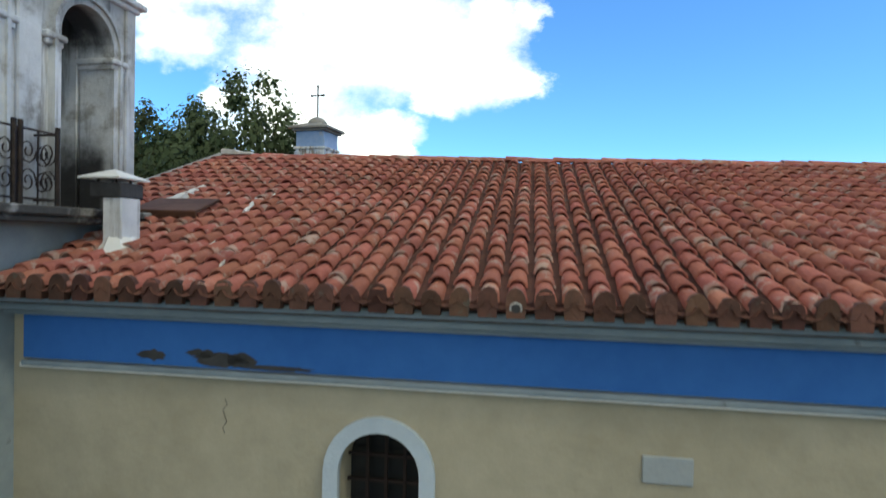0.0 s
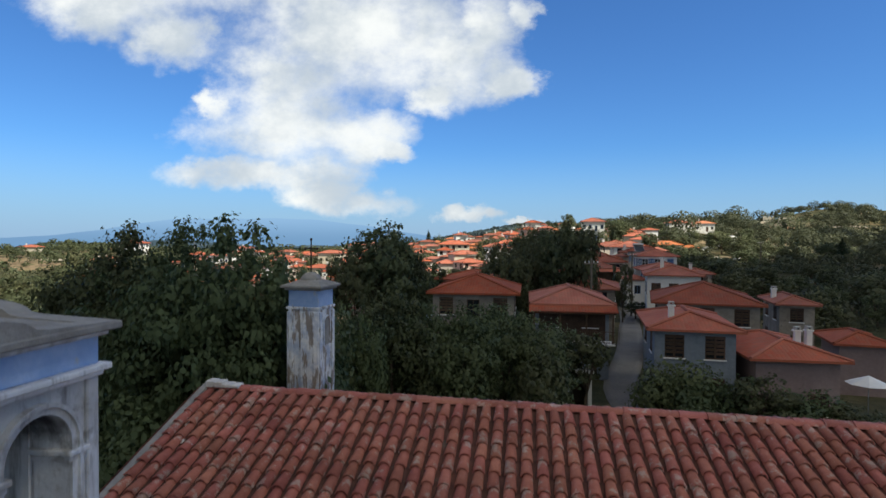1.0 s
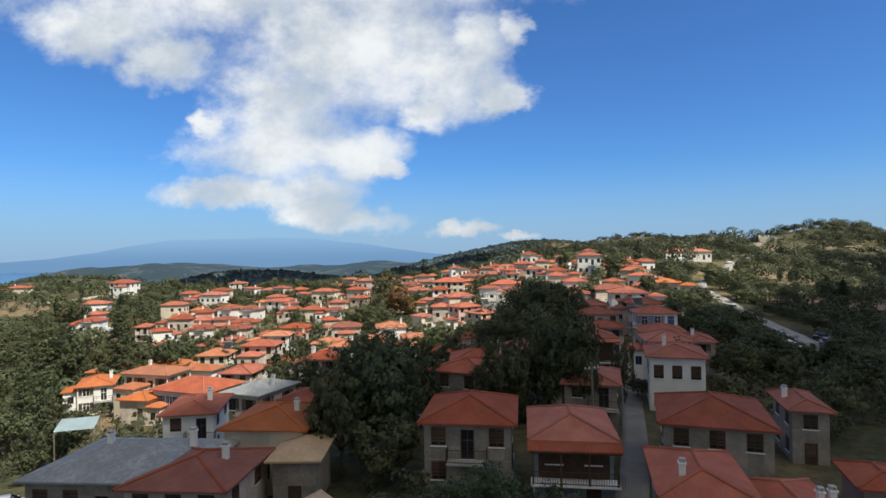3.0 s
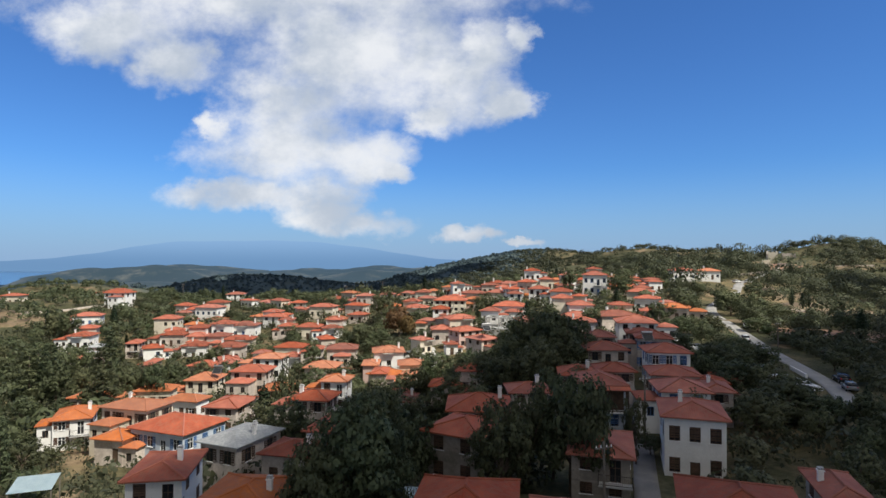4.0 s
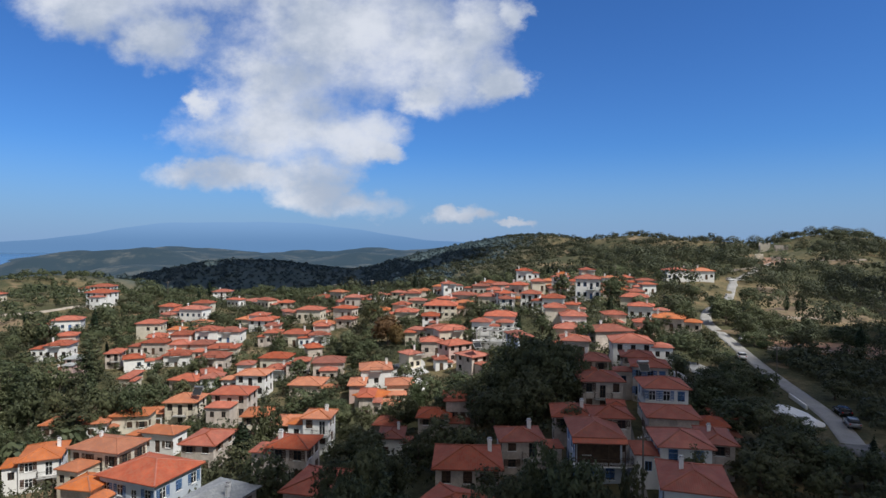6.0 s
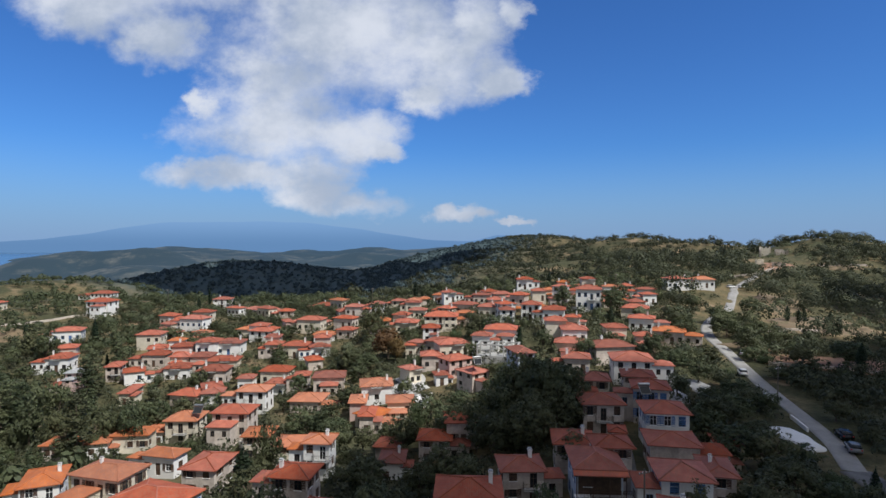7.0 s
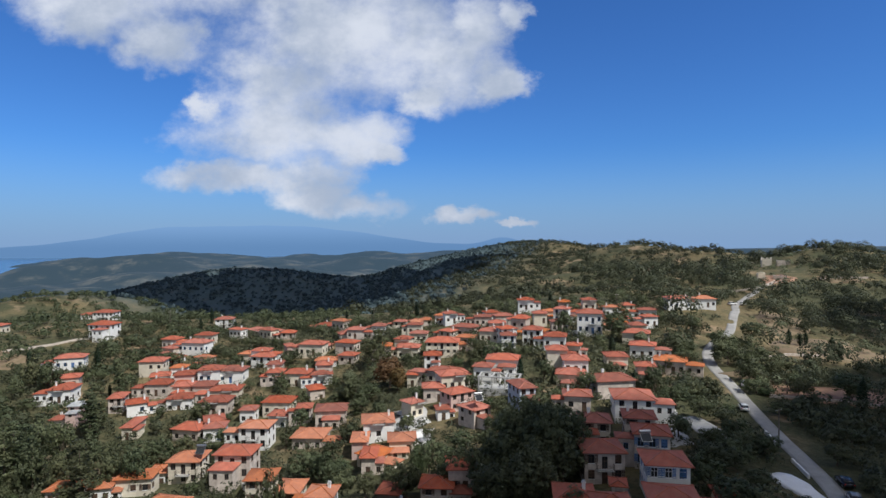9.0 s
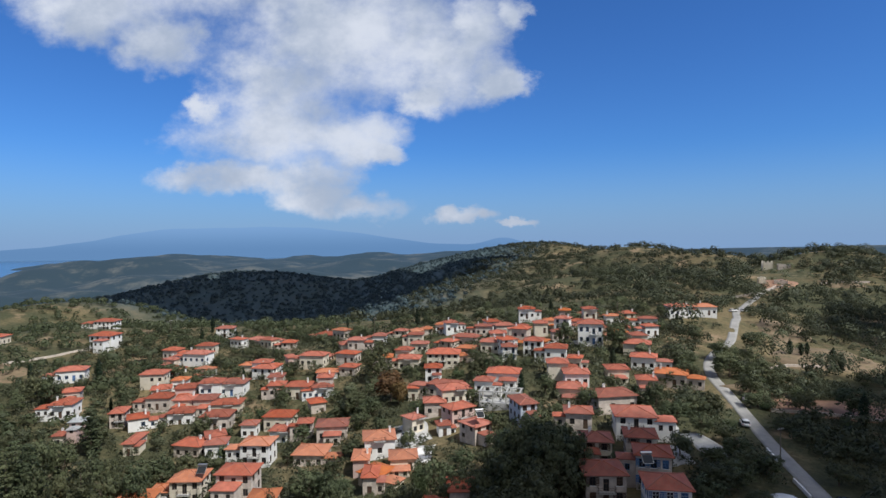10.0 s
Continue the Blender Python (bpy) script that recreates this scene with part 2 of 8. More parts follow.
def box(bm, x0, y0, z0, x1, y1, z1, bevel=0.0):
    made = bmesh.ops.create_cube(bm, size=1.0, matrix=Matrix.LocRotScale(((x0 + x1) / 2, (y0 + y1) / 2, (z0 + z1) / 2), None, (x1 - x0, y1 - y0, z1 - z0)))
    if bevel:
        edges = {e for v in made["verts"] for e in v.link_edges}
        bmesh.ops.bevel(bm, geom=list(edges), offset=bevel, segments=1, affect="EDGES")
    return bm


def boxes(*sizes, bevel=0.0):
    bm = bmesh.new()
    for size in sizes:
        box(bm, *size, bevel=bevel)
    return bm


def tube(bm, points, radius, sides=6, ends=None):
    """A round bar along points; ends: radius at the last point."""
    points = [Vector(p) for p in points]
    rings = []
    for n, p in enumerate(points):
        way = (points[min(n + 1, len(points) - 1)] - points[max(n - 1, 0)]).normalized()
        side = way.orthogonal().normalized()
        up = way.cross(side)
        r = radius if ends is None else radius + (ends - radius) * n / (len(points) - 1)
        rings.append([bm.verts.new(p + r * (math.cos(a) * side + math.sin(a) * up)) for a in (2 * math.pi * k / sides for k in range(sides))])
    # keep the rings from twisting
    for a, b in zip(rings, rings[1:]):
        shift = min(range(sides), key=lambda s: (b[s].co - a[0].co).length)
        b[:] = b[shift:] + b[:shift]
        for k in range(sides):
            bm.faces.new((a[k], a[(k + 1) % sides], b[(k + 1) % sides], b[k]))
    bm.faces.new(rings[0][::-1])
    bm.faces.new(rings[-1])
    return bm


def wall_face(bm, start, along, width, z0, z1, holes, inward, reveal=0.16):
    """One face of a wall with openings cut through it and their reveals. holes: (u0, z0, u1, z1)."""
    start, along, inward = Vector(start), Vector(along), Vector(inward)
    us = sorted({0.0, width, *(h[0] for h in holes), *(h[2] for h in holes)})
    zs = sorted({z0, z1, *(h[1] for h in holes), *(h[3] for h in holes)})
    spot = lambda u, z, deep=0.0: start + along * u + Vector((0, 0, z)) + inward * deep
    for u0, u1 in zip(us, us[1:]):
        for a, b in zip(zs, zs[1:]):
            if not any(h[0] <= u0 and u1 <= h[2] and h[1] <= a and b <= h[3] for h in holes):
                bm.faces.new([bm.verts.new(spot(*c)) for c in ((u0, a), (u1, a), (u1, b), (u0, b))])
    for u0, a, u1, b in holes:
        ring = ((u0, a), (u1, a), (u1, b), (u0, b))
        for c, d in zip(ring, ring[1:] + ring[:1]):
            bm.faces.new([bm.verts.new(spot(*c)), bm.verts.new(spot(*c, reveal)), bm.verts.new(spot(*d, reveal)), bm.verts.new(spot(*d))])


# ---- the lie of the land ----
LAT_X, LAT_Y = np.arange(-240, 321, 80.0), np.linspace(-60, 440, 7)
LAT = np.array(((-15.9, -6.2, 1.7, 5.1, 0.9, -8.6, -20.7, -33.4), (-8.7, -10.2, -6.4, 4.2, 2.1, -9.0, -17.3, -23.9), (0.4, -14.2, -20.1, -3.6, 1.8, -9.2, -13.0, -13.7), (9.7, -11.1, -19.2, 0.6, 11.1, -2.7, -6.0, -3.7), (16.4, 4.8, 1.1, 12.2, 18.7, 6.3, 2.9, 4.4), (-1.9, 3.3, 0.9, 0.9, 10.1, 15.3, 18.0, 12.9), (-56.8, -44.8, -36.9, -25.1, 0.8, 28.8, 39.3, 25.7)))


def valley(x, y):
    """Village ground: a lattice of heights, smoothed."""
    wx = np.exp(-((x[..., None] - LAT_X) ** 2) / (2 * 62.0**2))
    wy = np.exp(-((y[..., None] - LAT_Y) ** 2) / (2 * 64.0**2))
    top = np.einsum("...j,ji,...i->...", wy, LAT, wx)
    return top / (wx.sum(-1) * wy.sum(-1) + 1e-12)


# hills beyond: east, north, height over the low land, half-widths
HILLS = (
    (285, 440, 102, 90, 80), (255, 570, 93, 110, 110), (225, 720, 102, 120, 150), (150, 1060, 107, 190, 190), (150, 430, 76, 100, 90), (80, 390, 97, 100, 80), (40, 590, 76, 120, 130), (420, 560, 79, 170, 260), (0, 960, 70, 130, 150),
    (-120, 1000, 41, 150, 130), (-370, 1020, 61, 150, 140), (-560, 1020, 15, 150, 140), (-250, 1000, 38, 120, 130), (-260, 420, 76, 90, 80), (-340, 330, 67, 120, 110), (-20, 350, 75, 80, 60), (-110, 330, 75, 80, 60),
    (-420, 60, 61, 200, 200), (0, -250, 72, 500, 200), (460, 200, 66, 150, 260), (-150, 560, 34, 150, 120), (80, 800, 84, 150, 150), (-700, 560, 44, 220, 200))


def smooth(a, b, v):
    s = np.clip((v - a) / (b - a), 0, 1)
    return s * s * (3 - 2 * s)


def wrinkle(x, y, size, seed):
    """Soft waves of several lengths, no two alike."""
    rng = np.random.RandomState(seed)
    total = np.zeros_like(x)
    for k in range(14):
        a, length = rng.uniform(0, 2 * math.pi), size * rng.uniform(0.35, 1.6)
        total += np.sin((x * math.cos(a) + y * math.sin(a)) * 2 * math.pi / length + rng.uniform(0, 6.28)) * length / size
    return total / 5


PLOTS = []  # east, north, height of each building's floor


def land(x, y):
    x, y = np.asarray(x, float), np.asarray(y, float)
    far = np.full_like(x, -72.0)
    bulk = np.zeros_like(x)
    for cx, cy, h, sx, sy in HILLS:
        bulk += (h * np.exp(-((x - cx) ** 2) / (2 * sx * sx) - ((y - cy) ** 2) / (2 * sy * sy))) ** 4
    far += bulk**0.25
    away = np.hypot(x, y - 150)
    far += wrinkle(x, y, 420, 3) * 3.5 * smooth(350, 1200, away) + wrinkle(x, y, 160, 5) * 2.2 * smooth(250, 600, away)
    inside = smooth(-300, -190, x) * (1 - smooth(270, 350, x)) * (1 - smooth(375, 460, y)) * smooth(-140, -60, y)
    z = far * (1 - inside) + valley(np.clip(x, -260, 340), np.clip(y, -80, 460)) * inside
    if PLOTS:
        px, py, pz = np.array(PLOTS).T
        base = valley(px, py)
        w = np.exp(-((x[..., None] - px) ** 2 + (y[..., None] - py) ** 2) / (2 * 7.0**2))
        z = z + (w * (pz - base)).sum(-1) / (w.sum(-1) + 0.25)
    z = z + wrinkle(x, y, 22, 9) * 0.12 * smooth(40, 90, away + 40)
    return z


def land_at(x, y):
    return float(land(np.array([float(x)]), np.array([float(y)]))[0])


# ---- houses ----
SHARED = {}
WALLS = {"d": "slate_blue", "k": "dull_pink", "o": "shaded_stone", "s": "stone", "w": "whitewash", "c": "cream", "p": "pink", "b": "pale_blue"}
WALL_WORDS = {"d": "dull blue-grey", "k": "dull pink", "o": "shade-darkened stone", "s": "grey stone", "w": "whitewashed", "c": "cream-rendered", "p": "pale pink", "b": "pale blue"}
ROOFS = {"r": "roof_red", "o": "roof_orange", "g": "roof_slate", "t": "roof_tan"}
ROOF_WORDS = {"r": "a weathered red clay tile roof", "o": "a bright orange clay tile roof", "g": "a grey slab roof", "t": "a tan sheet roof"}


def grid_panel(us, zs, is_open, y0, y1):
    """A flat panel with openings, in one piece."""
    bm = bmesh.new()
    nodes = {}

    def node(i, j, s):
        if (i, j, s) not in nodes:
            nodes[(i, j, s)] = bm.verts.new((us[i], (y0, y1)[s], zs[j]))
        return nodes[(i, j, s)]

    solid = {(i, j) for i in range(len(us) - 1) for j in range(len(zs) - 1) if not is_open(i, j)}
    for i, j in solid:
        ring = ((i, j), (i + 1, j), (i + 1, j + 1), (i, j + 1))
        bm.faces.new([node(*c, 0) for c in ring])
        bm.faces.new([node(*c, 1) for c in ring[::-1]])
        for beside, a, b in (((i, j - 1), ring[0], ring[1]), ((i + 1, j), ring[1], ring[2]), ((i, j + 1), ring[2], ring[3]), ((i - 1, j), ring[3], ring[0])):
            if beside not in solid:
                bm.faces.new((node(*a, 0), node(*a, 1), node(*b, 1), node(*b, 0)))
    return bm


def window_meshes(w, h):
    """Frame with its mullion, pane, and a shutter leaf, shared between windows of one size."""
    key = (round(w, 2), round(h, 2))
    if key not in SHARED:
        e = 0.06
        frame = grid_panel((0, e, w / 2 - 0.03, w / 2 + 0.03, w - e, w), (0, e, h * 0.62, h * 0.62 + 0.05, h - e, h), lambda i, j: i in (1, 3) and j in (1, 3), 0.05, 0.12)
        pane = boxes((e * 0.5, 0.08, e * 0.5, w - e * 0.5, 0.10, h - e * 0.5))
        steps = [0.0, 0.06] + [v for k in range(1, 6) for v in (h * k / 6 + 0.03, h * (k + 0.7) / 6 + 0.03)][:-1] + [h]
        leaf = grid_panel((0, 0.05, w / 2 - 0.05, w / 2), sorted(set(steps)), lambda i, j: i == 1 and j % 2 == 1, -0.05, -0.01)
        meshes = []
        for bm, name in ((frame, "window"), (pane, "pane"), (leaf, "shutter")):
            mesh = bpy.data.meshes.new(name)
            bm.to_mesh(mesh)
            bm.free()
            meshes.append(mesh)
        SHARED[key] = meshes
    return SHARED[key]


def sill_mesh(w):
    key = ("sill", round(w, 2))
    if key not in SHARED:
        mesh = SHARED[key] = bpy.data.meshes.new("sill")
        bm = boxes((-0.08, -0.08, -0.08, w + 0.08, 0.1, 0.0), bevel=0.01)
        bm.to_mesh(mesh)
        bm.free()
        mesh.materials.append(MATS["white_paint"])
    return SHARED[key]


def far_window(w, h, material):
    """A distant window: its frame and pane in one mesh."""
    key = ("far", round(w, 2), round(h, 2), material)
    if key not in SHARED:
        mesh = SHARED[key] = bpy.data.meshes.new("window")
        e = 0.07
        bm = grid_panel((0, e, w / 2 - 0.03, w / 2 + 0.03, w - e, w), (0, e, h - e, h), lambda i, j: i in (1, 3) and j == 1, 0.04, 0.12)
        corners = [bm.verts.new((x, 0.085, z)) for x, z in ((0.02, 0.02), (w - 0.02, 0.02), (w - 0.02, h - 0.02), (0.02, h - 0.02))]
        bm.faces.new(corners).material_index = 1
        bm.to_mesh(mesh)
        bm.free()
        mesh.materials.append(MATS[material])
        mesh.materials.append(MATS["pane_glass"])
    return SHARED[key]


def clad(mesh, material):
    """The same mesh with another material."""
    key = (mesh.name, material)
    if key not in SHARED:
        SHARED[key] = mesh.copy()
        SHARED[key].materials.clear()
        SHARED[key].materials.append(MATS[material])
    return SHARED[key]


def hip_roof(w, d, rise, gable, lift=0.14):
    """A hipped (or gabled) roof over w by d, its eaves at z 0, with a soffit, a fascia, and a grid up each slope."""
    bm = bmesh.new()
    uv = bm.loops.layers.uv.new("UVMap")
    long_x = w >= d
    run = (d if long_x else w) / 2
    inset = 0.0 if gable else run * 0.96
    a, b = ((Vector((inset, d / 2, rise)), Vector((w - inset, d / 2, rise))) if long_x else (Vector((w / 2, inset, rise)), Vector((w / 2, d - inset, rise))))
    corners = [Vector(c) for c in ((0, 0, 0), (w, 0, 0), (w, d, 0), (0, d, 0))]
    slopes = ([(0, 1, b, a), (1, 2, b), (2, 3, a, b), (3, 0, a)] if long_x else [(0, 1, a), (1, 2, b, a), (2, 3, b), (3, 0, a, b)])
    for face in slopes:
        p, q = corners[face[0]], corners[face[1]]
        along = (q - p).normalized()
        points = [p, q, *face[2:]]
        f = bm.faces.new([bm.verts.new(c) for c in points])
        normal = (q - p).cross(points[2] - p).normalized()
        up = normal.cross(along)
        for loop in f.loops:
            loop[uv].uv = ((loop.vert.co - p).dot(along), (loop.vert.co - p).dot(up))
    low = [c + Vector((0, 0, -lift)) for c in corners]
    for k in range(4):
        bm.faces.new([bm.verts.new(c) for c in (low[k], low[(k + 1) % 4], corners[(k + 1) % 4], corners[k])])
    bm.faces.new([bm.verts.new(c) for c in low[::-1]])
    ridges = [(a, b)] + ([] if gable else [(corners[0], a), (corners[3], a if long_x else b), (corners[1], b if long_x else a), (corners[2], b)])
    caps = bmesh.new()
    for p, q in ridges:
        if (q - p).length > 0.4:
            tube(caps, [p + (q - p) * 0.01 + Vector((0, 0, 0.0)), q - (q - p) * 0.01], 0.11, 6)
    return bm, caps


def chimney(parent, x, y, z, h, wide=0.5):
    stack = boxes((-wide / 2, -wide / 2, -1.2, wide / 2, wide / 2, h), (-wide / 2 - 0.06, -wide / 2 - 0.06, h, wide / 2 + 0.06, wide / 2 + 0.06, h + 0.1), bevel=0.012)
    ob = part("chimney", stack, "whitewash", parent, m=Matrix.Translation((x, y, z)))
    part("chimney_cap", boxes((-wide / 2, -wide / 2, h + 0.24, wide / 2, wide / 2, h + 0.30), (-wide / 2, -wide / 2, h + 0.1, -wide / 2 + 0.1, wide / 2, h + 0.24), (wide / 2 - 0.1, -wide / 2, h + 0.1, wide / 2, wide / 2, h + 0.24)), "concrete", ob)


def annexe(root, w, deep, tall, wall, roof, frames, luck):
    """A lower wing built on to one side of a house."""
    o = 0.3
    aw, ad = w * luck.uniform(0.45, 0.7), deep * luck.uniform(0.5, 0.75)
    high = tall - luck.uniform(0.7, 1.3)
    side = luck.choice(("east", "west", "south"))
    at = {"east": Vector((w - 0.9, luck.uniform(0.2, 0.9), 0)), "west": Vector((0.9 - aw, luck.uniform(0.2, 0.9), 0)), "south": Vector((luck.uniform(0.1, 0.9) * (w - aw), 0.9 - ad, 0))}[side]
    if side == "south":
        high -= 0.5
    bm = bmesh.new()
    holes = []
    n = max(1, round(aw / 2.6))
    for k in range(n):
        c = (aw - 2 * o) * (k + 0.5) / n
        base = max(0.4, high - 2.0)
        holes.append((c - 0.42, base, c + 0.42, base + 1.15))
    for start, turn, long, cut in (((o, o), 0, aw - 2 * o, holes), ((aw - o, o), 90, ad - 2 * o, []), ((aw - o, ad - o), 180, aw - 2 * o, []), ((o, ad - o), 270, ad - 2 * o, [])):
        t = radians(turn)
        wall_face(bm, (*start, 0), (math.cos(t), math.sin(t), 0), long, -2.5, high - 0.13, cut, (-math.sin(t), math.cos(t), 0))
    wing = part("wing", bm, WALLS[wall], root, m=Matrix.Translation(at))
    top, caps = hip_roof(aw, ad, min(aw, ad) / 2 * luck.uniform(0.28, 0.38), False)
    part("roof", top, ROOFS[roof], wing, m=Matrix.Translation((0, 0, high)))
    caps.free()
    for u, base, _, _ in holes:
        part("window", far_window(0.84, 1.15, frames), "", wing, m=Matrix.Translation((u + o, o, base)))


house_count = 0


def house(x, y, z, w, turn, tall, deep, wall="s", roof="r", frames="dark_wood", shutters=True, chimneys=1, balconies=0, gable=False, veranda=False, rise=None, stacks=()):
    """A village house. x, y, z: the near left corner of its eaves; w, deep: its roof's size; tall: from the ground to the eaves."""
    global house_count
    house_count += 1
    rng, luck = random.Random(house_count * 17), random.Random(house_count * 29 + 3)
    o = 0.46
    root = thing("house", pose(x, y, z - tall, 0, 0, turn), f"{WALL_WORDS[wall]} village house with {ROOF_WORDS[roof]}", "house", "village houses")
    mid = root.matrix_basis @ Vector((w / 2, deep / 2, 0))
    PLOTS.append((mid.x, mid.y, z - tall))
    near = y < 128
    storeys = 2 if tall >= 4.3 else 1
    step = (tall - 0.25) / storeys
    ww, hh = 1.04, 1.5 if storeys == 2 else 1.2
    iw, idp = w - 2 * o, deep - 2 * o
    bm = bmesh.new()
    openings = []  # origin matrix, width, height, is door

    def face(at, length, n, faceturn, doors):
        holes = []
        for s in range(storeys):
            for k in range(n):
                c = length * (k + 0.5) / n
                base = s * step + 0.95
                wd, ht = ww, hh
                is_door = s == 0 and k in doors
                if (s == 1 and balconies and faceturn == 0 and k == n // 2) or is_door:
                    base, ht, wd = (s * step + 0.05), 2.05, 0.95
                elif s == 0 and rng.random() < 0.22:
                    continue
                if c - wd / 2 < 0.25 or c + wd / 2 > length - 0.25:
                    continue
                ht = min(ht, (s + 1) * step - base - 0.12)
                holes.append((c - wd / 2, base, c + wd / 2, base + ht))
                openings.append((Matrix.Translation(at) @ pose(0, 0, 0, 0, 0, faceturn) @ Matrix.Translation((c - wd / 2, 0, base)), wd, ht, is_door))
        t = radians(faceturn)
        along, inward = Vector((math.cos(t), math.sin(t), 0)), Vector((-math.sin(t), math.cos(t), 0))
        wall_face(bm, at, along, length, -2.5, tall - 0.13, holes, inward)

    count = max(1, round(iw / 2.3))
    side = max(1, round(idp / 3.0))
    face(Vector((o, o, 0)), iw, count, 0, {count // 2} if rng.random() < 0.7 else set())
    face(Vector((w - o, o, 0)), idp, side if near or x < 0 else 0, 90, set())
    face(Vector((w - o, deep - o, 0)), iw, 1 if near else 0, 180, {0})
    face(Vector((o, deep - o, 0)), idp, side if near or x > 0 else 0, 270, set())
    part("wall", bm, WALLS[wall], root)
    rise = rise or min(w, deep) / 2 * rng.uniform(0.26, 0.35)
    top, caps = hip_roof(w, deep, rise, gable)
    cover = part("roof", top, ROOFS[roof], root, m=Matrix.Translation((0, 0, tall)))
    if roof in "ro":
        part("ridge_tiles", caps, ROOFS[roof], cover)
    else:
        caps.free()
    if gable:
        ends = bmesh.new()
        for gx in (o, w - o) if w >= deep else ():
            ends.faces.new([ends.verts.new(c) for c in ((gx, o, tall - 0.2), (gx, deep - o, tall - 0.2), (gx, deep / 2, tall + rise * 0.96))])
        for gy in (o, deep - o) if w < deep else ():
            ends.faces.new([ends.verts.new(c) for c in ((o, gy, tall - 0.2), (w - o, gy, tall - 0.2), (w / 2, gy, tall + rise * 0.96))])
        part("gable", ends, WALLS[wall], root)
    for m, wd, ht, is_door in openings:
        if is_door:
            leaf = boxes((0, 0.08, 0, wd, 0.13, ht), (0.1, 0.065, 0.15, wd - 0.1, 0.09, ht * 0.45), (0.1, 0.065, ht * 0.52, wd - 0.1, 0.09, ht - 0.12), bevel=0.008)
            part("door", leaf, frames, root, m=m)
            continue
        frame_mesh, pane, leaf = window_meshes(wd, ht)
        if not near:
            part("window", far_window(wd, ht, frames), "", root, m=m)
            continue
        win = part("window", clad(frame_mesh, "white_paint" if wall in "wb" and y > 72 else frames), "", root, m=m)
        part("pane", clad(pane, "pane_glass"), "", win)
        if near:
            part("sill", sill_mesh(wd), "", win)
        if near and shutters and ht < 1.6:
            open_out = rng.random() < 0.65 and y > 72
            for k in (0, 1):
                if open_out:
                    sm = Matrix.Translation((-wd / 2 - 0.02 if k == 0 else wd + 0.02, 0, 0))
                else:
                    sm = Matrix.Translation((0 if k == 0 else wd / 2, 0.03, 0))
                part("shutter", clad(leaf, frames), "", win, m=sm)
    if y > 80 and luck.random() < 0.55:
        annexe(root, w, deep, tall, wall, roof, frames, luck)
    for u, v in stacks:
        chimney(root, w * u, deep * v, tall + rise * 0.35, rise * 0.4 + 0.5, 0.32)
    for k in range(chimneys):
        chimney(root, w * rng.choice((0.2, 0.34, 0.72, 0.82)), deep * rng.uniform(0.45, 0.6), tall + rise * 0.55, rise * 0.45 + rng.uniform(0.3, 0.7), rng.uniform(0.36, 0.5))
    if balconies:
        c = o + iw * (count // 2 + 0.5) / count
        half = min(iw / 2 - 0.2, 1.4 * balconies)
        sub = part("balcony", boxes((c - half, o - 1.0, step - 0.1, c + half, o + 0.02, step + 0.04), bevel=0.01), "concrete", root)
        rail = bmesh.new()
        for a, b in (((c - half, o - 0.95), (c + half, o - 0.95)), ((c - half + 0.03, o - 0.95), (c - half + 0.03, o)), ((c + half - 0.03, o - 0.95), (c + half - 0.03, o))):
            for hgt in (0.12, 0.95):
                tube(rail, [(*a, step + hgt), (*b, step + hgt)], 0.025, 4)
            steps = max(2, int((Vector(b) - Vector(a)).length / 0.16))
            for q in range(steps + 1):
                p = Vector(a).lerp(Vector(b), q / steps)
                tube(rail, [(p.x, p.y, step), (p.x, p.y, step + 0.95)], 0.014, 3)
        part("railing", rail, "iron", sub)
    if veranda:
        # dark panel on the wall imitates the shade of an open veranda
        part("veranda_screen", boxes((o + 0.25, o - 0.06, step + 0.05, w - o - 0.25, o - 0.02, tall - 0.45)), "dark_wood", root, "dark panel standing for the shaded recess under the veranda roof")
        lean = bmesh.new()
        uv = lean.loops.layers.uv.new("UVMap")
        points = ((0.0, -0.85, tall - 0.42), (w, -0.85, tall - 0.42), (w, 0.25, tall - 0.05), (0.0, 0.25, tall - 0.05))
        for dz in (0, -0.08):
            f = lean.faces.new([lean.verts.new((px, py, pz + dz)) for px, py, pz in points])
            for loop in f.loops:
                loop[uv].uv = (loop.vert.co.x, loop.vert.co.y)
        part("veranda_roof", lean, ROOFS[roof], root)
        part("veranda_beam", boxes((0.1, -0.8, tall - 0.6, w - 0.1, -0.68, tall - 0.46)), "dark_wood", root)
        deck = part("veranda_floor", boxes((0.2, -0.85, step - 0.1, w - 0.2, o, step + 0.02), bevel=0.01), "white_paint", root)
        for k in range(4):
            px = 0.3 + (w - 0.7) * k / 3
            part("post", boxes((px, -0.8, step, px + 0.1, -0.7, tall - 0.55), bevel=0.01), "dark_wood", deck)
        rail = bmesh.new()
        for hgt in (0.1, 0.85):
            tube(rail, [(0.25, -0.75, step + hgt), (w - 0.25, -0.75, step + hgt)], 0.03, 4)
        for q in range(int(w / 0.16)):
            tube(rail, [(0.3 + q * 0.16, -0.75, step), (0.3 + q * 0.16, -0.75, step + 0.85)], 0.015, 3)
        part("railing", rail, "dark_wood", deck)
    return root


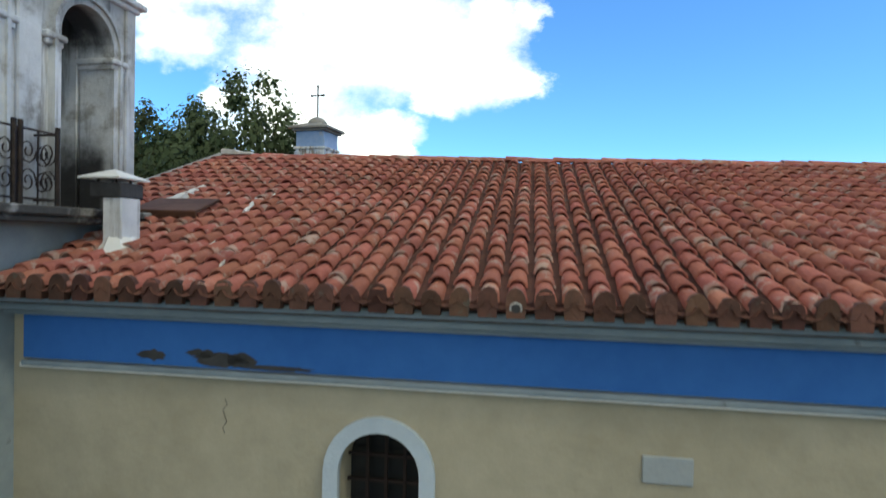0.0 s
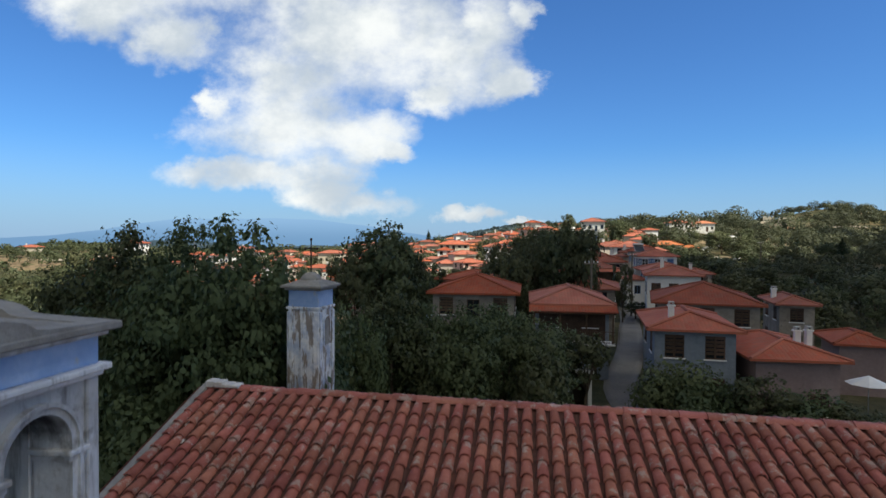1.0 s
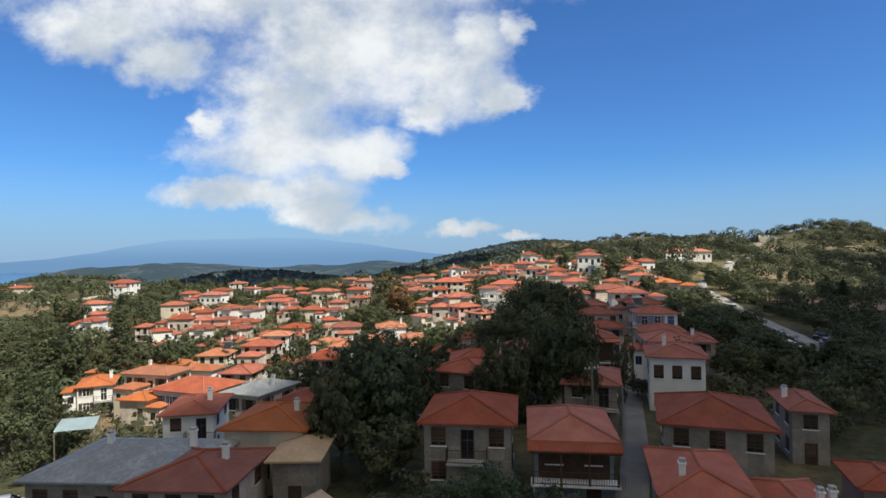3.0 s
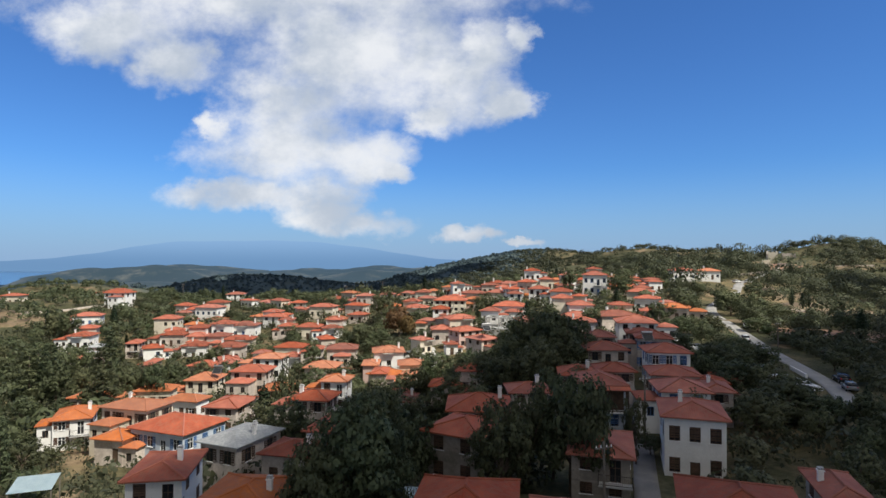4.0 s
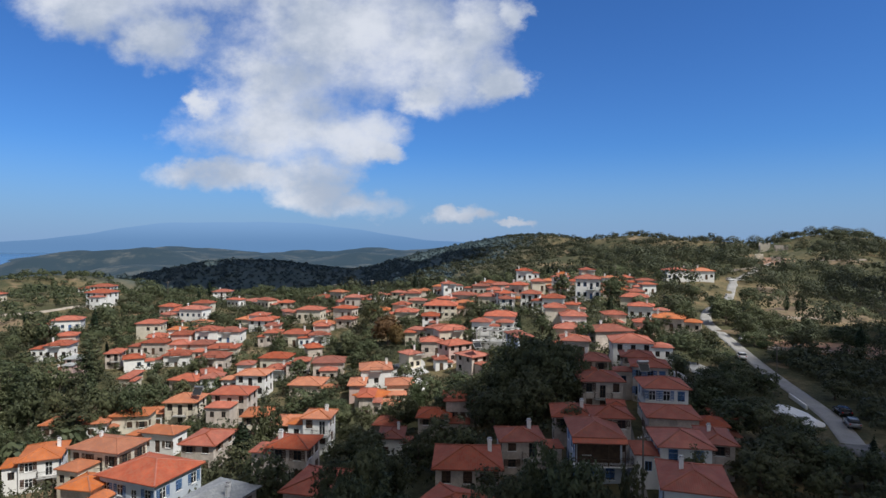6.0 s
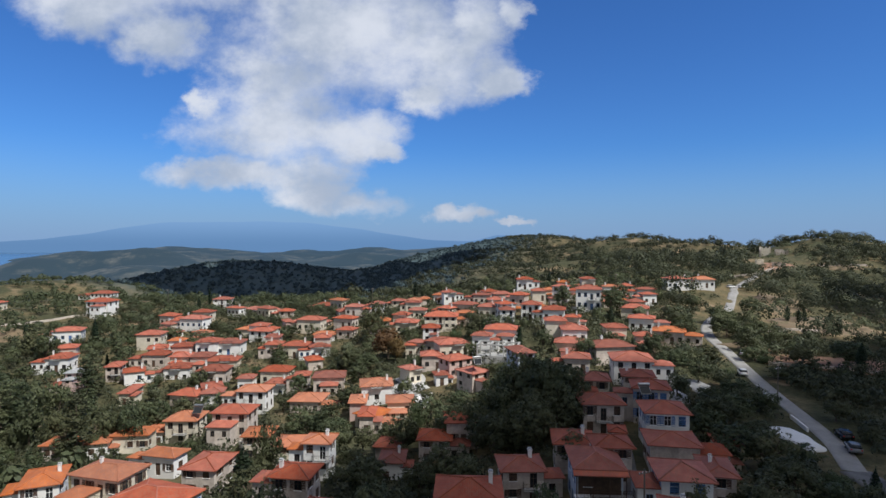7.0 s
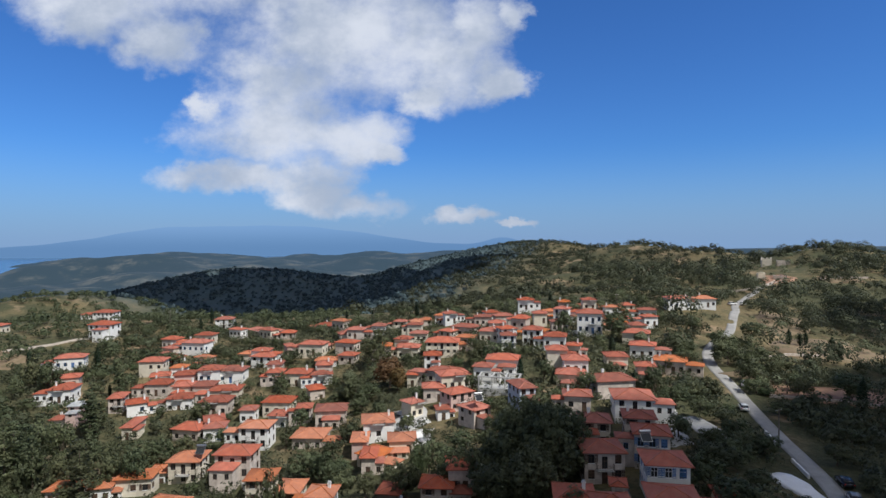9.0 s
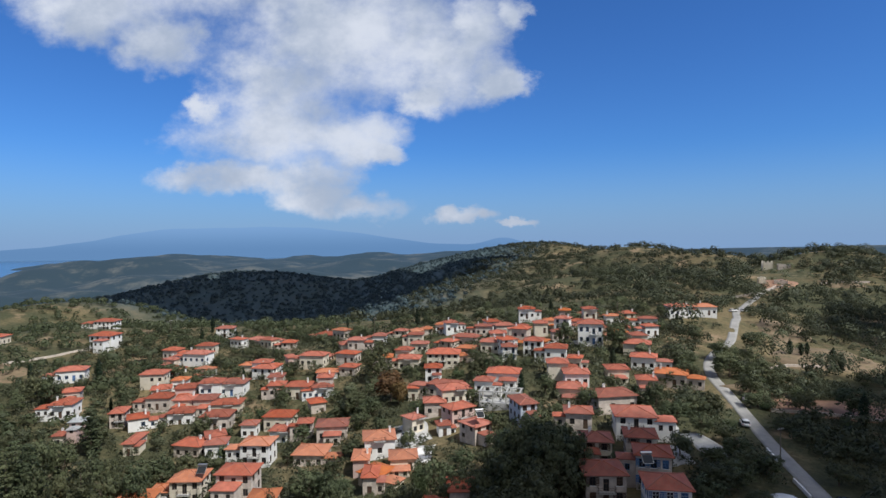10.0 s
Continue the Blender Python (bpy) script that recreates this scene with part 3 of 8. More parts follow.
house(-134.5, 209.7, 0.0, 9.7, 19, 3.8, 7.0, "w", "r", chimneys=0, frames="blue_paint")
house(-115.5, 178.8, -2.8, 7.2, 10, 4.1, 7.4, "w", "r", chimneys=1, balconies=1)
house(-118.2, 188.0, -1.6, 6.2, 23, 3.3, 6, "s", "r", chimneys=0)
house(-105.4, 165.7, -7.3, 6.3, 8, 3.3, 5.1, "c", "r", chimneys=1)
house(-102.1, 167.9, -4.3, 5.0, 11, 2.6, 5.0, "p", "g", chimneys=1)
house(-95.9, 175.8, -4.4, 4.6, 13, 4.4, 6.9, "s", "r", chimneys=0, balconies=1)
house(-89.2, 173.5, -5.5, 6.0, 28, 3.3, 6, "w", "r", chimneys=1, frames="blue_paint")
house(-83.6, 160.8, -7.8, 3.5, 6, 3.4, 9.5, "c", "r", chimneys=0)
house(-103.5, 206.2, -0.4, 8.6, 7, 3.4, 7.0, "c", "r", chimneys=0)
house(-101.6, 233.4, 1.3, 10.3, -10, 3.8, 7.0, "w", "r", chimneys=1, frames="blue_paint")
house(-101.3, 244.5, 2.3, 7.9, -3, 3.3, 6, "c", "r", chimneys=0)
house(-108.9, 283.1, 3.2, 8.7, 8, 4.4, 7, "w", "r", chimneys=1, balconies=1)
house(-89.7, 268.7, 0.7, 17.1, -27, 4.1, 8, "s", "r", chimneys=1, balconies=1)
house(-95.6, 198.4, -3.7, 6.5, 21, 4.1, 6.3, "c", "r", chimneys=1, balconies=1)
house(-92.2, 188.2, -3.5, 7.9, 3, 3.8, 7.0, "s", "r", chimneys=1)
house(-85.3, 193.0, -1.9, 6.7, 13, 4.1, 6.6, "p", "r", chimneys=1)
house(-79.0, 195.7, -0.9, 7.5, 5, 4.1, 7.0, "w", "r", chimneys=0, frames="blue_paint", balconies=1)
house(-73.3, 197.9, -1.6, 8.6, 1, 4.1, 7.0, "w", "r", chimneys=1, frames="blue_paint", balconies=1)
house(-82.9, 186.7, -3.7, 6.5, 3, 3.8, 6.3, "c", "r", chimneys=1)
house(-76.8, 186.8, -3.7, 6.9, 5, 3.8, 6.8, "s", "r", chimneys=0)
house(-70.3, 183.2, -4.2, 9.5, 6, 4.1, 7.0, "c", "r", chimneys=1, balconies=1)
house(-81.4, 179.8, -5.7, 7.9, 7, 4.1, 7.0, "w", "r", chimneys=1, balconies=1)
house(-69.3, 174.5, -5.1, 8.6, 3, 4.1, 7.0, "s", "r", chimneys=1, balconies=1)
house(-69.1, 216.6, 1.2, 6.9, -2, 3.8, 6, "w", "r", chimneys=0, frames="blue_paint")
house(-68.4, 214.2, -0.2, 8.8, -10, 4.6, 7.0, "w", "r", chimneys=1, balconies=1)
house(-56.2, 193.4, -1.2, 5.7, 5, 3.8, 6, "s", "r", chimneys=1)
house(-57.7, 198.7, 0.2, 5.3, 6, 3.3, 6, "c", "r", chimneys=1)
house(-56.4, 170.2, -6.1, 4.9, 2, 3.9, 5.0, "w", "r", chimneys=0)
house(-51.3, 173.7, -4.9, 8.7, -3, 3.8, 7.0, "c", "r", chimneys=0)
house(-48.4, 147.5, -3.5, 7.7, -2, 5.4, 6.8, "w", "o", chimneys=0, balconies=1)
house(-70.0, 159.8, -7.7, 8.2, -11, 3.4, 7.0, "s", "r", chimneys=1)
house(-60.2, 155.7, -6.4, 5.8, 10, 3.4, 5.7, "w", "r", chimneys=1, frames="blue_paint")
house(-62.1, 161.8, -6.6, 5.6, 26, 3.3, 6, "s", "r", chimneys=1)
house(-57.7, 132.4, -5.7, 7.2, 2, 5.2, 7.0, "c", "o", chimneys=0, balconies=1)
house(-46.9, 129.9, -3.2, 8.2, -2, 5.4, 6.7, "s", "r", chimneys=0, balconies=1)
house(-59.4, 273.9, 1.9, 11.2, -27, 3.9, 7, "s", "r", chimneys=1)
house(-53.4, 220.9, 2.8, 9.8, -8, 4.1, 7, "c", "r", chimneys=0)
house(-57.1, 220.5, 2.0, 3.8, 28, 4.1, 6, "p", "r", chimneys=0)
house(-40.4, 234.8, 3.9, 10.1, 24, 3.8, 7.0, "c", "r", chimneys=0)
house(-38.1, 233.4, 6.0, 7.2, -3, 3.6, 6, "s", "r", chimneys=1)
house(-40.4, 222.0, 3.3, 8.3, -17, 3.6, 6, "s", "r", chimneys=0)
house(-18.5, 218.1, 5.1, 6.1, -15, 4.1, 6.0, "c", "r", chimneys=0, balconies=1)
house(-16.9, 210.7, 3.4, 8.1, -6, 4.1, 7.0, "c", "r", chimneys=0, balconies=1)
house(-6.6, 202.8, 6.6, 11.3, -5, 4.4, 8.0, "c", "r", chimneys=0, balconies=1)
house(-6.6, 189.9, 4.8, 5.9, 1, 4.9, 5.8, "w", "r", chimneys=0)
house(-41.0, 195.5, 0.7, 5.5, 6, 3.9, 6, "s", "r", chimneys=1)
house(-41.7, 192.2, -1.7, 7.1, 15, 4.1, 7, "w", "r", chimneys=0, frames="blue_paint", balconies=1)
house(-39.8, 182.2, -3.8, 5.3, 25, 3.8, 6, "s", "r", chimneys=0)
house(-50.6, 193.2, -1.4, 8.2, -2, 4.1, 7, "c", "r", chimneys=1)
house(-39.2, 164.5, -3.9, 4.5, 6, 4.3, 5.0, "s", "r", chimneys=0, balconies=1)
house(-32.9, 158.6, -3.0, 8.5, 6, 3.9, 7.0, "s", "r", chimneys=0)
house(-47.1, 165.5, -6.1, 6.0, -4, 4.1, 5.8, "w", "r", chimneys=1, frames="blue_paint", balconies=1)
house(-35.7, 146.6, -5.5, 8.1, -3, 3.3, 7.9, "s", "o", chimneys=0)
house(-18.5, 143.9, -1.4, 7.8, 9, 4.1, 7.6, "w", "o", chimneys=1, balconies=1)
house(-8.0, 154.5, 0.0, 4.6, 40, 4.1, 5.0, "c", "r", chimneys=1, balconies=1)
house(-1.7, 151.4, -0.5, 3.8, 11, 3.0, 4.2, "w", "r", chimneys=1)
house(-11.1, 178.3, 1.7, 3.8, -5, 3.8, 5.0, "c", "r", chimneys=0)
house(-5.7, 163.2, 1.7, 6.3, 3, 3.8, 6, "s", "r", chimneys=1)
house(-0.9, 165.5, 4.2, 9.0, 17, 4.1, 7, "c", "r", chimneys=0, balconies=1)
house(1.7, 154.3, 2.3, 7.6, 32, 4.6, 6.0, "p", "r", chimneys=0, balconies=1)
house(6.9, 142.8, 1.8, 6.0, 38, 4.3, 6.5, "s", "r", chimneys=0, balconies=1)
house(11.2, 172.4, 7.3, 9.6, -10, 4.1, 7.0, "w", "r", chimneys=0)
house(1.8, 232.9, 7.3, 10.3, -25, 3.8, 7.0, "s", "r", chimneys=0)
house(11.5, 212.3, 8.7, 7.2, -11, 3.8, 7, "c", "r", chimneys=1)
house(15.5, 222.1, 10.0, 6.7, -3, 3.8, 6, "c", "r", chimneys=0)
house(-0.4, 247.0, 10.2, 5.9, 12, 4.1, 6, "w", "r", chimneys=1, balconies=1)
house(16.0, 245.6, 10.7, 6.6, 11, 3.3, 6, "w", "r", chimneys=1)
house(18.8, 206.8, 10.2, 6.4, 17, 4.6, 6, "w", "r", chimneys=1, balconies=1)
house(-11.9, 136.5, -2.9, 6.5, 6, 3.0, 6.4, "c", "o", chimneys=0)
house(-18.5, 133.6, -4.2, 6.2, -30, 3.3, 6.6, "c", "o", chimneys=0)
house(-20.0, 136.6, -3.0, 4.1, 4, 3.3, 7, "p", "o", chimneys=1)
house(29.1, 247.3, 15.6, 7.2, -4, 4.1, 6, "w", "r", chimneys=1, balconies=1)
house(39.5, 227.7, 14.5, 6.2, -24, 5.1, 6.0, "w", "r", chimneys=1, frames="blue_paint")
house(52.9, 237.4, 16.6, 6.0, -4, 4.1, 6, "c", "r", chimneys=0, balconies=1)
house(44.6, 210.1, 15.0, 9.1, -12, 7.0, 8, "w", "r", chimneys=0, frames="blue_paint", balconies=1)
house(25.1, 204.0, 10.5, 6.9, -16, 5.4, 6.8, "w", "r", chimneys=0, balconies=1)
house(18.1, 201.1, 9.0, 5.5, -2, 4.4, 6, "w", "r", chimneys=1, frames="blue_paint", balconies=1)
house(14.0, 215.0, 9.0, 5.1, -28, 3.8, 6, "s", "r", chimneys=1)
house(32.2, 226.2, 12.9, 5.8, -3, 3.8, 6, "c", "r", chimneys=0)
house(22.9, 219.3, 12.2, 6.4, -25, 3.8, 6.0, "s", "r", chimneys=1)
house(57.2, 201.5, 9.8, 9.2, -19, 3.8, 7.0, "c", "r", chimneys=0)
house(54.7, 185.7, 8.7, 7.9, -21, 3.9, 7.0, "w", "r", chimneys=1)
house(90.3, 249.1, 15.8, 10.2, -4, 4.1, 8, "w", "r", chimneys=1, frames="blue_paint")
house(45.0, 174.6, 7.5, 6.7, -4, 3.6, 6.6, "c", "r", chimneys=0)
house(56.6, 171.4, 7.2, 9.0, -25, 3.6, 7.0, "s", "o", chimneys=1)
house(50.5, 166.3, 6.6, 5.6, -13, 4.1, 5.5, "s", "r", chimneys=1)
house(31.6, 167.6, 8.0, 7.3, -6, 3.6, 7.0, "w", "r", chimneys=1)
house(17.5, 147.3, 5.6, 5.0, 15, 4.9, 8.5, "b", "r", chimneys=0)
house(28.7, 163.0, 5.4, 8.0, -14, 3.8, 7.0, "c", "r", chimneys=1)
house(25.6, 137.0, 6.8, 6.4, -10, 3.4, 6.0, "s", "r", chimneys=1)
house(35.8, 148.3, 6.9, 10.4, 9, 3.8, 8, "s", "r", chimneys=1)
house(35.5, 133.7, 7.0, 8.9, -9, 4.8, 8.7, "w", "r", chimneys=0, balconies=1)
house(34.6, 124.3, 6.0, 6.5, -12, 4.4, 6.4, "s", "r", chimneys=1, balconies=1)
house(26.1, 123.9, 5.3, 6.5, -8, 5.0, 6.4, "c", "r", chimneys=1)
house(33.1, 113.6, 6.5, 6.7, -13, 6.0, 6.6, "s", "r", frames="blue_paint", chimneys=0)
house(23.3, 108.5, 5.1, 7.5, -2, 5.4, 7.4, "s", "r", chimneys=0, balconies=1)
house(30.2, 191.7, 10.3, 7.4, -13, 3.6, 7.0, "w", "r", chimneys=0)
house(34.8, 180.0, 9.7, 4.7, -17, 3.6, 5.1, "c", "r", chimneys=1)
house(28.3, 174.4, 9.4, 6.4, -6, 3.3, 6.0, "c", "r", chimneys=0)
house(31.1, 101.4, 5.9, 7.2, -8, 5.6, 7.0, "w", "r", frames="blue_paint", chimneys=0)
house(16.4, 83.0, 4.7, 6.5, -4, 6.2, 8, "b", "r", balconies=2, veranda=True, frames="blue_paint", chimneys=0)
house(21.7, 68.6, 4.7, 6.7, -16, 6.6, 8.0, "w", "r", frames="dark_wood", chimneys=1)
house(28.8, 93.1, 4.0, 7.4, -10, 4.0, 7.0, "s", "r", chimneys=0)
house(40.1, 97.2, 2.6, 4.0, -10, 4.0, 5.0, "c", "r", chimneys=0)
house(25.7, 80.4, 4.5, 6.6, -8, 5.2, 7.0, "w", "r", frames="blue_paint", chimneys=0)
house(32.0, 82.9, 4.0, 4.2, -13, 4.6, 7, "s", "r", chimneys=1)
house(16.0, 94.4, 3.6, 6.2, -7, 4.6, 6.5, "s", "r", chimneys=1)
house(20.1, 88.2, 5.4, 5.5, -4, 4.6, 5.4, "s", "r", chimneys=0)
house(0.8, 113.2, 0.4, 6.8, 2, 4.2, 6.6, "s", "r", chimneys=0)
house(-4.0, 111.3, -1.9, 6.2, -4, 4.4, 6.0, "s", "r", chimneys=0)
house(8.0, 87.1, 2.6, 6.2, 2, 4.4, 6.0, "s", "r", chimneys=1, balconies=1)
house(-0.4, 79.0, 2.3, 8.3, -2, 5.2, 8.0, "s", "r", chimneys=1)
house(-54.4, 97.4, -2.3, 9.2, -14, 6.0, 6.6, "c", "o", chimneys=1, balconies=1)
house(-62.0, 97.3, -4.6, 6.0, 24, 5.0, 8, "w", "o", chimneys=1, balconies=1)
house(-46.0, 90.6, -3.4, 10.6, -20, 6.4, 9.0, "b", "r", frames="blue_paint", chimneys=0, balconies=1)
house(-28.9, 74.7, -0.2, 6.2, -22, 6.0, 8.4, "s", "g", chimneys=2)
house(-38.1, 122.7, -5.5, 6.0, 3, 5.0, 6.2, "c", "o", chimneys=0)
house(-50.2, 88.9, -4.5, 5.4, -10, 3.4, 5.5, "s", "o", chimneys=0)
house(-40.6, 102.7, -3.6, 6.3, -6, 4.4, 8, "s", "r", chimneys=0)
house(-22.4, 88.3, 1.3, 6.1, -8, 5.0, 5.6, "s", "r", chimneys=1)
house(-21.2, 101.4, 1.0, 4.9, -4, 5.0, 5.0, "w", "o", chimneys=1, balconies=1)
house(-17.5, 77.6, 0.2, 6.0, -12, 4.0, 8.0, "s", "r", chimneys=0)
house(-16.6, 127.6, -3.0, 3.6, 1, 4.0, 7, "s", "r", chimneys=0)
house(-2.4, 43.9, 4.8, 7.0, -7, 5.0, 8, "o", "r", chimneys=0, balconies=1)
house(5.0, 41.6, 4.3, 6.0, -7, 5.0, 8, "d", "r", chimneys=0, veranda=True)
house(10.7, 33.8, 3.8, 5.2, -13, 5.0, 8, "d", "r", chimneys=0, stacks=((0.3, 0.28),))
house(15.0, 46.0, 4.0, 8.1, -18, 5.0, 9, "o", "r", chimneys=0)
house(27.5, 51.4, 3.3, 3.6, -16, 4.8, 7, "o", "r", chimneys=1)
house(15.6, 32.0, 2.5, 5.1, -8, 4.0, 8, "k", "r", chimneys=0, stacks=((0.72, 0.42), (0.86, 0.45)))
house(24.2, 38.5, 2.2, 3.6, -18, 4.0, 5, "k", "r", chimneys=0)
house(10.4, 59.5, 3.9, 5.8, -15, 4.4, 8, "o", "r", chimneys=0, balconies=1)
house(-28.5, 40.8, 2.2, 11.5, -4, 6.0, 9, "o", "g", chimneys=2, balconies=1)
house(-20.9, 39.0, 2.3, 7.3, -4, 5.0, 8, "s", "r", chimneys=1)
house(-13.1, 43.9, 2.2, 4.0, 1, 4.0, 6, "o", "t", chimneys=0)
house(-10.0, 31.9, 2.5, 2.9, -14, 4.0, 5, "o", "t", chimneys=0, gable=True, rise=0.8)
house(-28.2, 58.4, 1.4, 5.6, 10, 5.0, 8, "w", "r", chimneys=1, balconies=1)
house(-18.2, 48.1, 3.2, 7.2, -4, 4.0, 8, "c", "o", chimneys=1)
house(-2.6, 64.3, 4.4, 6.6, -28, 5.0, 7, "o", "r", chimneys=0)
house(-37.0, 210.0, 1.0, 6.5, -13, 3.0, 6.0, "s", "r", chimneys=0)
house(2.4, 205.6, 5.2, 5.6, 12, 3.0, 5.3, "p", "o", chimneys=0)
house(60.7, 226.6, 11.0, 7.3, -12, 3.0, 5.2, "w", "r", chimneys=0)
house(37.5, 218.8, 10.9, 6.9, 0, 3.8, 5.0, "s", "r", chimneys=1)
house(27.4, 215.4, 8.5, 7.8, -28, 3.0, 5.8, "p", "o", chimneys=0)
house(-10.6, 253.3, 6.8, 5.6, 7, 2.6, 5.2, "s", "o", chimneys=0)
house(-109.1, 233.5, -0.7, 6.1, -20, 3.4, 5.7, "s", "r", chimneys=1)
house(52.6, 223.2, 12.2, 5.6, 0, 3.8, 5.1, "s", "r", chimneys=1)
house(38.3, 237.1, 12.3, 5.9, 2, 3.8, 5.7, "c", "o", chimneys=0)
house(15.7, 256.5, 9.5, 6.9, 6, 2.6, 5.1, "p", "o", chimneys=0)
house(-92.5, 205.7, -2.3, 5.6, 7, 3.8, 5.0, "w", "o", chimneys=0)
house(-91.8, 222.8, -2.1, 6.5, -27, 3.0, 5.5, "w", "o", chimneys=0)
house(-13.4, 226.8, 5.6, 7.0, -5, 3.4, 5.3, "c", "r", chimneys=0)
house(-29.9, 242.6, 6.0, 6.1, -4, 3.8, 5.8, "w", "r", chimneys=0)
house(-25.3, 210.3, 3.9, 7.3, 3, 3.8, 6.3, "s", "o", chimneys=0)
house(-94.4, 262.4, 2.0, 7.3, -24, 3.4, 5.1, "w", "r", chimneys=1)
house(62.6, 241.0, 13.3, 6.7, -1, 3.8, 5.1, "w", "o", chimneys=1)
house(63.8, 212.0, 10.5, 6.0, 0, 3.4, 5.8, "c", "r", chimneys=0)
house(54.3, 252.8, 12.7, 7.2, -7, 3.4, 5.3, "s", "r", chimneys=0)
house(-80.4, 259.8, 2.2, 7.7, -31, 3.4, 5.5, "c", "r", chimneys=0)
house(-14.2, 247.0, 6.9, 5.5, 9, 3.4, 6.4, "w", "o", chimneys=0)
house(-15.4, 237.8, 7.2, 6.5, -6, 3.8, 5.1, "c", "r", chimneys=0)
house(-22.6, 256.5, 5.8, 6.1, -11, 2.6, 5.0, "c", "r", chimneys=0)
house(58.2, 259.2, 12.2, 6.8, -11, 2.6, 6.0, "s", "o", chimneys=1)
house(73.1, 255.1, 12.4, 6.4, 0, 2.6, 5.7, "c", "r", chimneys=1)
house(47.3, 256.9, 13.7, 5.4, -8, 3.8, 6.1, "p", "o", chimneys=1)
house(-5.0, 255.7, 8.4, 7.2, -8, 3.4, 5.4, "w", "o", chimneys=0)
house(46.9, 234.2, 12.4, 6.4, -11, 3.8, 5.5, "w", "r", chimneys=0)
house(75.2, 239.8, 12.4, 7.6, -9, 3.4, 5.2, "w", "r", chimneys=0)
house(71.0, 220.4, 12.3, 5.9, 5, 3.8, 5.0, "w", "r", chimneys=0)
house(19.0, 234.9, 10.8, 7.9, 10, 3.8, 5.3, "s", "r", chimneys=0)
house(-44.1, 207.5, -0.4, 7.8, 6, 2.6, 5.3, "w", "o", chimneys=0)
house(58.5, 217.5, 10.8, 6.4, -3, 3.4, 6.4, "s", "o", chimneys=0)
house(-2.9, 229.8, 6.2, 6.1, -35, 2.6, 5.7, "s", "r", chimneys=1)
house(-50.9, 229.0, 0.9, 7.6, -15, 2.6, 5.8, "s", "r", chimneys=0)
house(11.0, 238.6, 10.1, 7.6, -3, 3.8, 5.1, "s", "r", chimneys=1)
house(-112.8, 240.5, 1.4, 6.9, -10, 3.8, 5.9, "s", "r", chimneys=0)
house(-76.1, 223.8, -1.2, 5.6, -7, 3.0, 5.8, "c", "o", chimneys=0)
house(-69.4, 253.6, 1.6, 6.4, 1, 2.6, 5.5, "s", "r", chimneys=0)
house(26.1, 230.1, 11.0, 5.8, 1, 3.8, 5.9, "s", "r", chimneys=0)
house(-50.0, 263.4, 5.4, 7.4, -32, 3.8, 5.8, "s", "o", chimneys=0)
house(-103.6, 224.0, -2.5, 5.6, -17, 2.6, 6.1, "w", "r", chimneys=1)
house(3.3, 215.3, 6.2, 7.2, -18, 3.0, 5.9, "s", "o", chimneys=0)
house(-148.0, 250.0, 5.8, 10.4, -4, 5.5, 8.0, "w", "r", chimneys=0, balconies=2)
house(-186.0, 314.0, 2.8, 11.5, 0, 5.0, 8, "w", "r", chimneys=0, balconies=2)
house(-202.0, 262.0, 3.6, 8.5, 6, 4.0, 7, "c", "r", chimneys=1)
house(-30.6, 116.4, -5.0, 5.2, -2, 4.4, 6.5, "c", "o", chimneys=0)
house(-11.8, 114.2, -4.1, 4.7, -10, 3.6, 5.5, "o", "r", chimneys=0)
house(-9.6, 103.2, -2.7, 4.4, 0, 3.6, 6.0, "w", "r", chimneys=1)
house(24.8, 98.2, 4.1, 2.8, -12, 3.0, 3.6, "s", "r", chimneys=0)
house(-5.4, 177.7, 3.1, 9.0, -20, 3.8, 6.5, "s", "r", chimneys=1)
house(7.4, 167.4, 6.4, 5.6, -14, 3.6, 5.0, "w", "r", chimneys=0)
house(-64.7, 125.4, -6.5, 7.6, 8, 3.4, 5.5, "c", "o", chimneys=1)
house(-62.2, 133.0, -8.2, 4.5, 4, 3.4, 5.0, "w", "o", chimneys=0)
house(-75.6, 121.2, -6.9, 6.8, 4, 3.0, 5.5, "s", "o", chimneys=0)
house(-67.8, 122.2, -7.0, 4.6, 16, 3.2, 5.0, "w", "o", chimneys=0)
house(-51.1, 110.9, -4.5, 7.0, -12, 3.4, 4.5, "w", "o", chimneys=0)
house(-20.7, 71.3, -0.4, 6.6, -12, 3.6, 6.0, "s", "r", chimneys=1)
house(101.3, 249.6, 15.6, 9.0, -8, 3.6, 7.0, "w", "o", chimneys=1)

# ---- ground, sea and far mountain ----
def sheet():
    """One sheet of ground, fine ahead and coarse behind, out to the horizon."""
    front, behind = np.radians(np.arange(-62, 62.01, 0.34)), np.radians(np.arange(66, 295, 4.0))
    angles = np.r_[front, behind]
    rings = np.r_[0.6, 2.0 * (4880 / 2.0) ** (np.arange(0, 270) / 269)]
    a, r = np.meshgrid(angles, rings)
    x, y = r * np.sin(a), r * np.cos(a) - 6
    z = np.concatenate([land(x[k : k + 20], y[k : k + 20]) for k in range(0, len(rings), 20)])
    z = np.where(np.hypot(x, y) > 1200, z - 90 * smooth(1200, 1600, np.hypot(x, y)), z)
    rows, cols = x.shape
    i = np.arange(rows * cols).reshape(rows, cols)
    right = np.roll(i, -1, axis=1)
    quads = np.stack([i[:-1], right[:-1], right[1:], i[1:]], -1).reshape(-1, 4)[:, ::-1]
    mesh = bpy.data.meshes.new("ground")
    mesh.from_pydata(np.stack([x, y, z], -1).reshape(-1, 3).tolist(), [], quads.tolist() + [i[0].tolist()])
    mesh.polygons.foreach_set("use_smooth", [True] * len(mesh.polygons))
    return mesh


